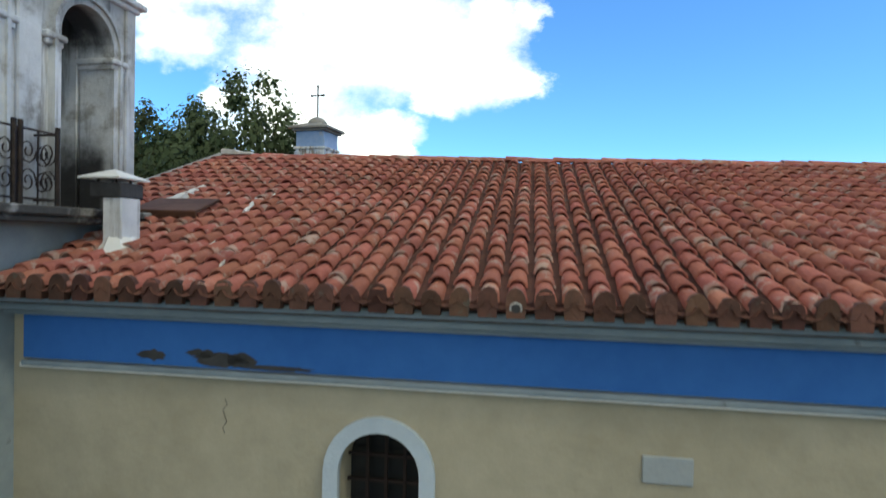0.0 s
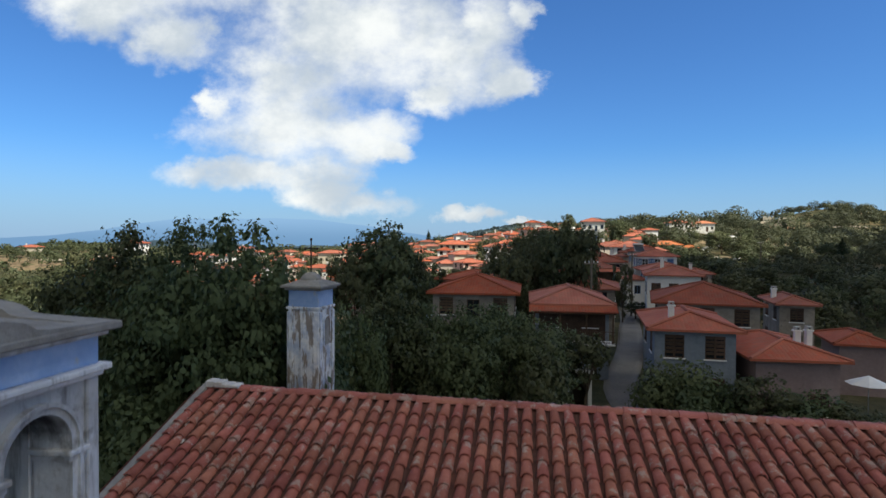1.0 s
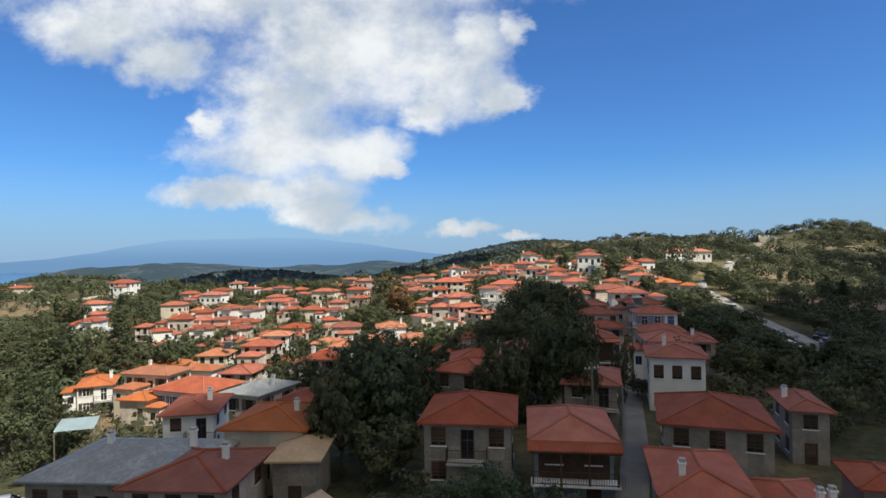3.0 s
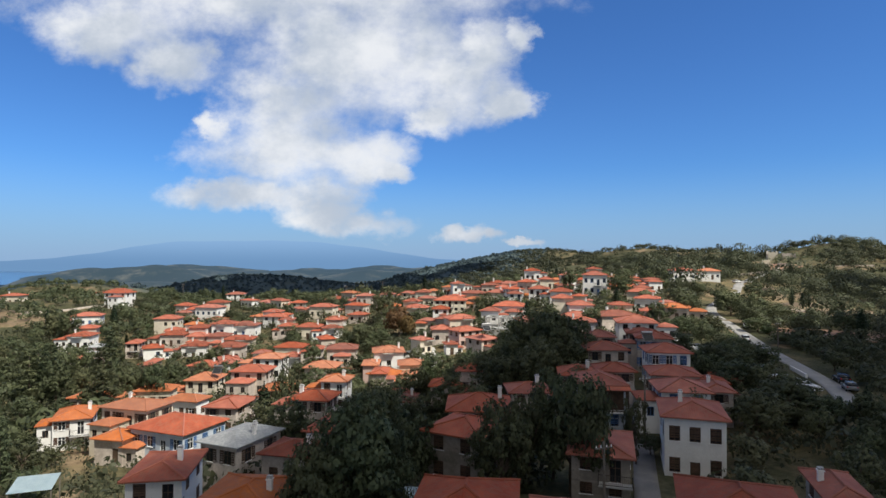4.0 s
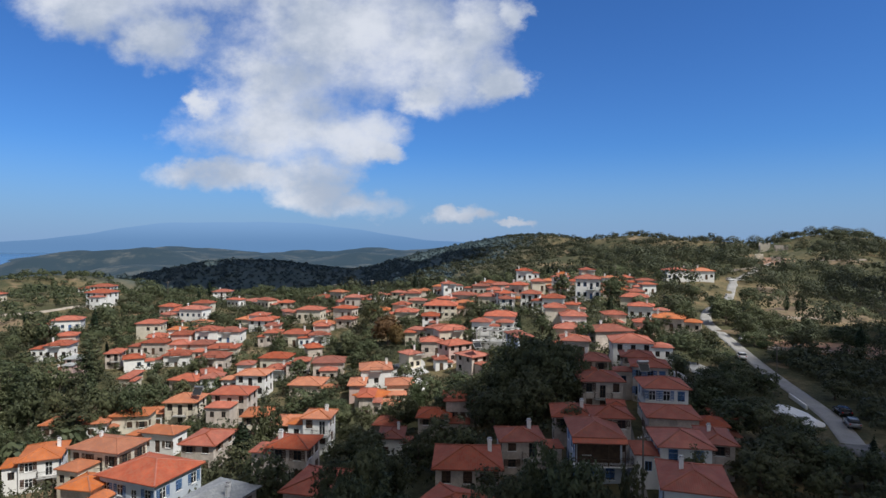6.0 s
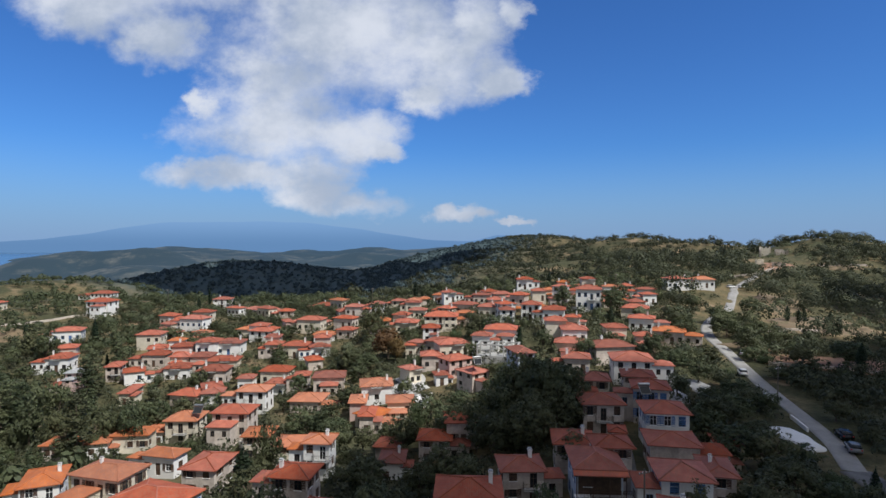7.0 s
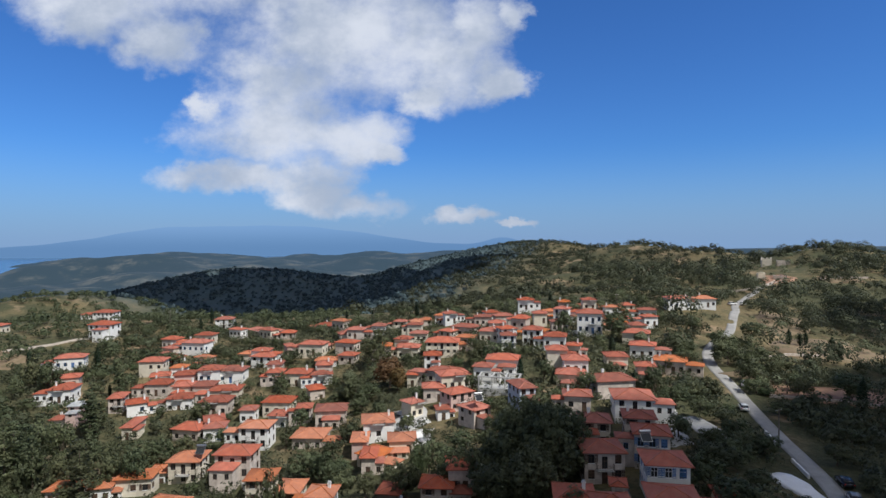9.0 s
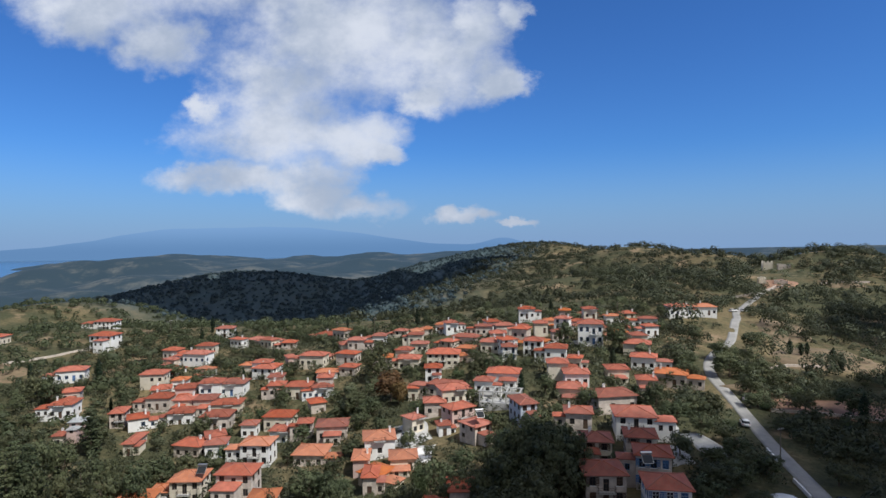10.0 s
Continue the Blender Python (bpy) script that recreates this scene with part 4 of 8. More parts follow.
def ground_material():
    m = MATS["ground"] = bpy.data.materials.new("ground")
    m.use_nodes = True
    n = Nodes(m.node_tree)
    at = n.add("ShaderNodeNewGeometry").outputs["Position"]
    wide, mid, fine = n.noise(at, 0.012, 5.0, 0.6), n.noise(at, 0.06, 6.0, 0.65), n.noise(at, 0.9, 6.0, 0.7)
    grass = n.mix(n.ramp(fine, 0.3, 0.7, 0.0, 1.0), (0.042, 0.048, 0.026), (0.09, 0.088, 0.048))
    dry = n.mix(n.ramp(fine, 0.3, 0.7, 0.0, 1.0), (0.115, 0.092, 0.048), (0.21, 0.165, 0.092))
    soil = n.mix(n.ramp(n.noise(at, 0.5, 6.0, 0.7), 0.3, 0.7, 0.0, 1.0), (0.20, 0.14, 0.085), (0.34, 0.25, 0.16))
    colour = n.mix(n.ramp(n.math("MULTIPLY_ADD", wide, 0.55, n.math("MULTIPLY", mid, 0.5)), 0.47, 0.63, 0.0, 1.0), grass, dry)
    colour = n.mix(n.ramp(n.noise(at, 0.035, 5.0, 0.65), 0.57, 0.66, 0.0, 0.8), colour, soil)
    east, north, _ = n.add("ShaderNodeSeparateXYZ", Vector=at).outputs
    # wooded valley ground, blued to match: haze painted into its colour
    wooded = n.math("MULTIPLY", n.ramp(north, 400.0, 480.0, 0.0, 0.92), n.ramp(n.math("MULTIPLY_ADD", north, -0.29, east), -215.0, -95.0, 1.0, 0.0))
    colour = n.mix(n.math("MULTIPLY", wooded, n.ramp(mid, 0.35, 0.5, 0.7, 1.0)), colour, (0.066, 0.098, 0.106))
    relief = n.add("ShaderNodeBump", Strength=0.8, Distance=0.25, Height=n.noise(at, 0.8, 7.0, 0.7))
    shader = n.add("ShaderNodeBsdfPrincipled", Base_Color=colour, Roughness=0.95, Normal=relief.outputs[0])
    shader.inputs["Specular IOR Level"].default_value = 0.1
    n.add("ShaderNodeOutputMaterial", Surface=shader.outputs[0])


ground_material()
mesh = sheet()
mesh.materials.append(MATS["ground"])
ground = tagged(new("ground", mesh), "dry hilly ground with grass, scrub and bare earth", "ground", kind="structure")

surface("sea_water", (0.05, 0.12, 0.22), (0.07, 0.15, 0.26), rough=0.25, grain=0.02, patch=0.002, bump=0.2, bump_scale=0.05, coords="World", spec=0.5)
bm = bmesh.new()
bm.faces.new([bm.verts.new(c) for c in ((-4700, 600, -84), (-2100, 1500, -84), (-1300, 2900, -84), (-700, 3700, -84), (-700, 4850, -84), (-4700, 4850, -84))])
mesh = bpy.data.meshes.new("water")
bm.to_mesh(mesh)
bm.free()
mesh.materials.append(MATS["sea_water"])
tagged(new("water", mesh), "calm blue sea beyond the hills", "sea", kind="structure")


def far_mountain():
    """The hazy mountain across the bay: a plain backdrop."""
    m = MATS["far_haze"] = bpy.data.materials.new("far_haze")
    m.use_nodes = True
    n = Nodes(m.node_tree)
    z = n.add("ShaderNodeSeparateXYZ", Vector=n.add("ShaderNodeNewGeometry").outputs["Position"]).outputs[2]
    # painted haze: the mountain itself glows blue, paler towards its crest
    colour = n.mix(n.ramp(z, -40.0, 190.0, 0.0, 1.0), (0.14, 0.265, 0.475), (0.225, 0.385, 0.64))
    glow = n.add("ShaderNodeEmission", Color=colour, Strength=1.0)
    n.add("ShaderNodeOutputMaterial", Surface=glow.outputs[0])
    bm = bmesh.new()
    crest = []
    for k in range(121):
        x = -3600 + 50 * k
        h = 152 * float(smooth(-3300, -1900, x)) * (1 - float(smooth(-1150, 250, x)) ** 0.75) + 56 * math.exp(-(((x - 430) / 170) ** 2)) - 4
        h -= 150 * float(smooth(620, 820, x))
        h += 3 * math.sin(x / 130.0) + 2 * math.sin(x / 57.0 + 1)
        crest.append((bm.verts.new((x, 4560 - abs(x) * 0.10, h)), bm.verts.new((x, 4540 - abs(x) * 0.10, -140)), bm.verts.new((x, 4760 - abs(x) * 0.10, -140))))
    for p, q in zip(crest, crest[1:]):
        bm.faces.new((p[1], q[1], q[0], p[0]))
        bm.faces.new((p[0], q[0], q[2], p[2]))
    mesh = bpy.data.meshes.new("backdrop")
    bm.to_mesh(mesh)
    bm.free()
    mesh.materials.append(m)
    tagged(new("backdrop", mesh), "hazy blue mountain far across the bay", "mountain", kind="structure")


far_mountain()


def far_hills():
    """Rolling hills between the village and the bay, hazy with distance: a plain backdrop."""
    m = MATS["far_hills"] = bpy.data.materials.new("far_hills")
    m.use_nodes = True
    n = Nodes(m.node_tree)
    at = n.add("ShaderNodeNewGeometry").outputs["Position"]
    woods_mask = n.ramp(n.noise(at, 0.009, 10.0, 0.72), 0.30, 0.52, 0.0, 1.0)
    land_tone = n.mix(woods_mask, n.mix(n.noise(at, 0.02, 6.0, 0.7), (0.06, 0.07, 0.055), (0.26, 0.235, 0.18)), (0.018, 0.032, 0.032))
    shader = n.add("ShaderNodeBsdfPrincipled", Base_Color=land_tone, Roughness=1.0)
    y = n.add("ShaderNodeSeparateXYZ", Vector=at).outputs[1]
    # haze is painted on: a blue glow over the land, growing with distance
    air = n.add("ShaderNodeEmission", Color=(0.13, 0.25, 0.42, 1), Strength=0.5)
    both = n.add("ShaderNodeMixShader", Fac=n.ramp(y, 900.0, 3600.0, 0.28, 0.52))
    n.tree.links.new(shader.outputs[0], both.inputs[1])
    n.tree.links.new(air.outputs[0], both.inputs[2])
    n.add("ShaderNodeOutputMaterial", Surface=both.outputs[0])
    a, r = np.meshgrid(np.radians(np.arange(-58, 58.1, 0.5)), np.linspace(1250, 3900, 90))
    x, y = r * np.sin(a), r * np.cos(a)
    z = -88 + 36 * wrinkle(x, y, 900, 13) + 12 * wrinkle(x, y, 260, 14) + 40 * np.exp(-(((x + 300) / 900) ** 2) - ((y - 2500) / 700) ** 2) + 60 * smooth(300, 1500, x) + 22 * smooth(-1900, -900, x)
    z = np.minimum(z, 62 - (y * 0.027)) - 120 * (1 - smooth(1250, 1500, r)) - 120 * smooth(3500, 3900, r) - 46 * smooth(-1600, -2500, x + 0.12 * y)
    rows, cols = x.shape
    i = np.arange(rows * cols).reshape(rows, cols)
    quads = np.stack([i[:-1, :-1], i[:-1, 1:], i[1:, 1:], i[1:, :-1]], -1).reshape(-1, 4)[:, ::-1]
    mesh = bpy.data.meshes.new("backdrop")
    mesh.from_pydata(np.stack([x, y, z], -1).reshape(-1, 3).tolist(), [], quads.tolist())
    mesh.polygons.foreach_set("use_smooth", [True] * len(mesh.polygons))
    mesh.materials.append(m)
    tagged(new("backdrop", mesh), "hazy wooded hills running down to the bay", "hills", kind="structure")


far_hills()


# ---- the cloud whose shade lies over the church and the near houses ----
def cloud(high):
    bm = bmesh.new()
    back = SUN_WAY * (high / SUN_WAY.z)
    # east, north and width of the shade of each puff
    for x, y, r in ((-35, -8, 46), (4, 36, 38), (50, 55, 62), (110, 68, 78), (185, 85, 92), (60, -45, 100), (170, -30, 125), (290, 40, 130), (-40, -50, 80), (2, 74, 26), (2, 98, 20), (34, 112, 27), (62, 104, 20), (100, 121, 35), (142, 146, 41), (196, 232, 48), (-300, 720, 150), (-110, 690, 95), (-20, 760, 80), (60, 880, 70), (-470, 860, 130), (-250, 960, 110), (-140, 520, 60), (-150, 840, 120), (-60, 630, 75)):
        made = bmesh.ops.create_icosphere(bm, subdivisions=4, radius=1.0)
        for v in made["verts"]:
            p = v.co.copy()
            bulge = 1 + 0.16 * noise.fractal(p * 2.2 + Vector((x, y, r)) * 0.13, 0.8, 2.1, 4)
            v.co = Vector((x, y, 0)) + back + Vector((p.x * r * bulge, p.y * r * bulge, p.z * r * 0.28 * bulge + r * 0.2))
    for f in bm.faces:
        f.smooth = True
    mesh = bpy.data.meshes.new("cloud")
    bm.to_mesh(mesh)
    bm.free()
    m = MATS["cloud_white"] = bpy.data.materials.new("cloud_white")
    m.use_nodes = True
    n = Nodes(m.node_tree)
    at = n.add("ShaderNodeNewGeometry").outputs["Position"]
    tone = n.mix(n.noise(at, 0.01), (0.84, 0.85, 0.87), (0.92, 0.92, 0.92))
    both = n.add("ShaderNodeMixShader", Fac=0.7)
    n.tree.links.new(n.add("ShaderNodeBsdfDiffuse", Color=tone).outputs[0], both.inputs[1])
    n.tree.links.new(n.add("ShaderNodeBsdfTranslucent", Color=tone).outputs[0], both.inputs[2])
    thin = n.add("ShaderNodeMixShader", Fac=0.20)
    n.tree.links.new(both.outputs[0], thin.inputs[1])
    n.tree.links.new(n.add("ShaderNodeBsdfTransparent").outputs[0], thin.inputs[2])
    n.add("ShaderNodeOutputMaterial", Surface=thin.outputs[0])
    mesh.materials.append(m)
    ob = new("cloud", mesh)
    whole = ob.modifiers.new("one_body", "REMESH")
    whole.mode, whole.voxel_size, whole.use_smooth_shade = "VOXEL", 7.0, True
    tagged(ob, "white cumulus cloud drifting above the village", "cloud", kind="structure")


cloud(620)


def ribbon(name, points, width, material, label, category, lift=0.07, kerb=0.0):
    """A road draped over the ground, with thickness."""
    points = [Vector((*p, 0)) for p in points]
    line = []
    for a, b in zip(points, points[1:]):
        steps = max(2, int((b - a).length / 2.0))
        line += [a.lerp(b, k / steps) for k in range(steps)]
    line.append(points[-1])
    for _ in range(6):
        line = [line[0]] + [(a + 2 * b + c) / 4 for a, b, c in zip(line, line[1:], line[2:])] + [line[-1]]
    bm = bmesh.new()
    rows = []
    for k, p in enumerate(line):
        way = (line[min(k + 1, len(line) - 1)] - line[max(k - 1, 0)]).normalized()
        side = Vector((way.y, -way.x, 0))
        centre = land_at(p.x, p.y)
        row = []
        for s in (-1, -0.5, 0, 0.5, 1):
            q = p + side * (s * width / 2)
            row.append(bm.verts.new((q.x, q.y, max(centre, land_at(q.x, q.y)) + lift)))
        low = [bm.verts.new((row[0].co.x, row[0].co.y, row[0].co.z - 1.2)), bm.verts.new((row[-1].co.x, row[-1].co.y, row[-1].co.z - 1.2))]
        rows.append([low[0], *row, low[1]])
    for a, b in zip(rows, rows[1:]):
        for k in range(len(a) - 1):
            bm.faces.new((a[k], a[k + 1], b[k + 1], b[k])).smooth = True
    mesh = bpy.data.meshes.new(name)
    bm.to_mesh(mesh)
    bm.free()
    mesh.materials.append(MATS[material])
    return tagged(new(name, mesh), label, category, kind="structure")

# ---- roads ----
surface("alley_paving", (0.13, 0.125, 0.12), (0.24, 0.225, 0.205), grain=6, patch=0.3, bump=0.5, bump_scale=20, spots=((0.09, 0.085, 0.08), 0.0, 0.5), coords="World")
surface("pale_road", (0.22, 0.212, 0.198), (0.34, 0.33, 0.31), grain=6, patch=0.3, bump=0.4, bump_scale=30, spots=((0.22, 0.21, 0.19), 0.0, 0.4), coords="World")
ribbon("road", ((58.6, 95), (62.6, 105), (64.2, 113.5), (65.8, 123.5), (67.6, 134), (69.5, 144.4), (72.3, 157), (73.6, 165.5), (75.6, 178), (79.8, 190), (86, 200), (101, 219), (114, 243), (125, 263), (131.5, 278), (148, 300), (176, 336), (196, 352)), 3.1, "pale_road",
       "pale grey road winding up beside the village", "road")
ribbon("road", ((4, 20), (8, 26), (11, 32), (9.4, 36.5), (11.2, 41.3), (13.9, 47.5), (16.5, 56), (19.4, 66), (22.5, 76), (25, 88), (28, 100), (30, 112)), 2.3, "alley_paving", "narrow concrete alley between the houses", "alley")
ribbon("road", ((-30, 21), (-12, 21), (2, 22.5), (12, 25), (24, 24), (40, 26), (50, 40), (57, 70), (58.6, 95)), 4.2, "asphalt", "worn asphalt street behind the church", "street")

# ---- church ----
surface("pale_surround", (0.40, 0.48, 0.57), (0.54, 0.61, 0.69), grain=5, patch=1, bump=0.3)
surface("church_wall", (0.355, 0.315, 0.236), (0.475, 0.425, 0.328), grain=4, patch=0.7, bump=0.25, bump_scale=14, spots=((0.40, 0.36, 0.26), 0.0, 1.4))
surface("blue_band", (0.028, 0.135, 0.43), (0.044, 0.18, 0.52), grain=4, patch=0.8, bump=0.25, bump_scale=14, spots=((0.10, 0.10, 0.11), -0.03, 1.1))
surface("band_stain", (0.045, 0.045, 0.05), (0.085, 0.08, 0.078), grain=9, patch=3, bump=0.5)
surface("grey_moulding", (0.22, 0.27, 0.31), (0.34, 0.39, 0.42), grain=5, patch=1, bump=0.5, bump_scale=20, spots=((0.14, 0.15, 0.15), 0.02, 2.5))
def weathered_plaster(name, darkened):
    """White plaster weathered grey, with runs of dirt; near-black low, high and deep in the arches."""
    m = MATS[name] = bpy.data.materials.new(name)
    m.use_nodes = True
    n = Nodes(m.node_tree)
    at = n.add("ShaderNodeNewGeometry").outputs["Position"]
    z = n.add("ShaderNodeSeparateXYZ", Vector=at).outputs[2]
    runs = n.noise(n.add("ShaderNodeVectorMath", Vector=at).outputs[0], 2.2, 7.0, 0.65)
    stretched = n.add("ShaderNodeMapping", Vector=at)
    stretched.inputs["Scale"].default_value = (7.0, 7.0, 0.9)
    drips = n.noise(stretched.outputs[0], 1.0, 6.0, 0.65)
    colour = n.mix(n.ramp(n.noise(at, 1.4, 6.0, 0.6), 0.3, 0.7, 0.0, 1.0), (0.58, 0.60, 0.64), (0.82, 0.83, 0.85))
    colour = n.mix(n.ramp(drips, 0.50, 0.72, 0.0, 0.8), colour, (0.17, 0.165, 0.16))
    colour = n.mix(n.ramp(runs, 0.53, 0.66, 0.0, 0.75), colour, (0.30, 0.28, 0.26))
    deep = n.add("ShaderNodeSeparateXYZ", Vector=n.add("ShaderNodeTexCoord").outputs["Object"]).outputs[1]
    # near-black at foot and crown of the arches, stronger with depth
    arch_dark = n.ramp(n.math("MULTIPLY_ADD", runs, 0.5, n.math("MULTIPLY", z, -0.6)), -3.62, -3.30, 0.0, 0.985)
    arch_dark = n.math("MULTIPLY", n.math("MAXIMUM", arch_dark, n.ramp(n.math("MULTIPLY_ADD", runs, 0.6, z), 7.3, 7.6, 0.0, 0.95)), n.ramp(deep, 0.0, 0.12, 0.42, 1.0))
    if darkened:
        colour = n.mix(arch_dark, colour, (0.022, 0.021, 0.022))
    relief = n.add("ShaderNodeBump", Strength=0.6, Distance=0.02, Height=n.noise(at, 14.0, 7.0, 0.65))
    shader = n.add("ShaderNodeBsdfPrincipled", Base_Color=colour, Roughness=0.9, Normal=relief.outputs[0])
    n.add("ShaderNodeOutputMaterial", Surface=shader.outputs[0])


def peeling_plaster():
    """Blue-white limewash come away in long upright patches from brown render."""
    m = MATS["pier_plaster"] = bpy.data.materials.new("pier_plaster")
    m.use_nodes = True
    n = Nodes(m.node_tree)
    at = n.add("ShaderNodeTexCoord").outputs["Object"]
    long = n.add("ShaderNodeMapping", Vector=at)
    long.inputs["Scale"].default_value = (5.0, 5.0, 1.1)
    bare = n.noise(long.outputs[0], 1.5, 7.0, 0.68)
    wash = n.mix(n.ramp(n.noise(at, 2.6, 6.0, 0.65), 0.35, 0.65, 0.0, 1.0), (0.40, 0.47, 0.60), (0.80, 0.81, 0.82))
    render_coat = n.mix(n.noise(at, 9.0, 6.0, 0.7), (0.15, 0.12, 0.10), (0.36, 0.30, 0.25))
    colour = n.mix(n.ramp(bare, 0.50, 0.57, 0.0, 0.9), wash, render_coat)
    relief = n.add("ShaderNodeBump", Strength=0.8, Distance=0.02, Height=n.math("MULTIPLY_ADD", bare, -1.5, n.noise(at, 16.0, 6.0, 0.65)))
    shader = n.add("ShaderNodeBsdfPrincipled", Base_Color=colour, Roughness=0.9, Normal=relief.outputs[0])
    n.add("ShaderNodeOutputMaterial", Surface=shader.outputs[0])


weathered_plaster("dark_arch_plaster", True)
weathered_plaster("stained_plaster", False)
surface("ledge_plaster", (0.14, 0.137, 0.132), (0.42, 0.41, 0.40), grain=4, patch=1.6, bump=0.6, bump_scale=14, spots=((0.035, 0.034, 0.033), 0.18, 1.6))
surface("tower_blue", (0.18, 0.32, 0.60), (0.40, 0.52, 0.74), grain=4, patch=1.2, bump=0.4, bump_scale=18, spots=((0.42, 0.43, 0.44), 0.05, 2.2))
peeling_plaster()
# near-black for the tower slabs, crack, flue gap and pipe bore
surface("near_black", (0.03, 0.03, 0.032), (0.09, 0.09, 0.095), grain=4, patch=1.0, bump=0.4)
surface("mortar", (0.50, 0.48, 0.45), (0.72, 0.70, 0.67), grain=9, patch=2, bump=0.8, bump_scale=25)
surface("rust_sheet", (0.065, 0.030, 0.020), (0.13, 0.062, 0.038), grain=10, patch=2, bump=0.3, rough=0.75)
surface("lead_grey", (0.20, 0.19, 0.18), (0.33, 0.32, 0.30), grain=6, patch=1.5, bump=0.5, spots=((0.13, 0.12, 0.10), 0.04, 3.0))
surface("tile_clay", (0.295, 0.096, 0.072), (0.455, 0.172, 0.130), grain=14, patch=1.1, bump=0.5, bump_scale=45, spots=((0.43, 0.31, 0.265), 0.12, 5.0), coords="World", each=0.17)
# tile clay darkened: the shade between the cover tiles is painted in
surface("shaded_clay", (0.075, 0.036, 0.028), (0.15, 0.062, 0.045), grain=14, patch=1.1, bump=0.5, bump_scale=45, spots=((0.12, 0.10, 0.085), 0.05, 2.2), coords="World")
surface("dark_sash", (0.016, 0.009, 0.008), (0.03, 0.018, 0.015), grain=10, patch=2, bump=0.2, rough=0.7)
surface("stone_plaque", (0.30, 0.33, 0.36), (0.38, 0.41, 0.43), grain=6, patch=2, bump=0.2)

CHURCH = pose(-4.05, 9.55, 0, 0, 0, -7.0)  # under the left end of the ridge; x runs along it, y away from the camera
RIDGE, EAVE, REACH, LENGTH = 6.55, 4.85, 5.06, 19.0
VERGE = 0.04  # the left end of its roof
SAG = 0.015  # the old ridge falls away to the right
SLOPE = math.atan2(RIDGE - EAVE, REACH)
church = thing("church", CHURCH, "cream-rendered church with a blue frieze and an old clay tile roof", "church")


def arch_outline(w, h, n=14):
    """Points round an arched opening, from its lower left up and over; h: to the crown."""
    r = w / 2
    return [(-r, 0.0)] + [(-r * math.cos(math.pi * k / n), h - r + r * math.sin(math.pi * k / n)) for k in range(n + 1)] + [(r, 0.0)]


def arch_band(w, h, thick, y0, y1, n=14):
    """A raised band round an arched opening."""
    bm = bmesh.new()
    inner, outer = arch_outline(w, h, n), arch_outline(w + 2 * thick, h + thick, n)
    loops = [[bm.verts.new((x, y, z)) for x, z in line] for line, y in ((inner, y1), (inner, y0), (outer, y0), (outer, y1))]
    for a, b in zip(loops, loops[1:]):
        for k in range(len(a) - 1):
            bm.faces.new((a[k], a[k + 1], b[k + 1], b[k]))
    for k in (0, -1):
        bm.faces.new([line[k] for line in loops])
    return bm


def arched_wall(bm, x0, x1, z0, z1, cx, base, w, h, y, deep, n=14):
    """A wall face at y with an arched hole through to y + deep."""
    line = [(cx + px, base + pz) for px, pz in arch_outline(w, h, n)]
    vert = lambda px, pz, py: bm.verts.new((px, py, pz))
    quad = lambda *c: bm.faces.new([vert(px, pz, y) for px, pz in c])
    quad((x0, z0), (line[0][0], z0), (line[0][0], z1), (x0, z1))
    quad((line[-1][0], z0), (x1, z0), (x1, z1), (line[-1][0], z1))
    if base > z0:
        quad((line[0][0], z0), (line[-1][0], z0), (line[-1][0], base), (line[0][0], base))
    for a, b in zip(line[1:-1], line[2:-1]):
        quad(a, b, (b[0], z1), (a[0], z1))
    for a, b in zip(line, line[1:]):
        bm.faces.new([vert(*a, y), vert(*a, y + deep), vert(*b, y + deep), vert(*b, y)])


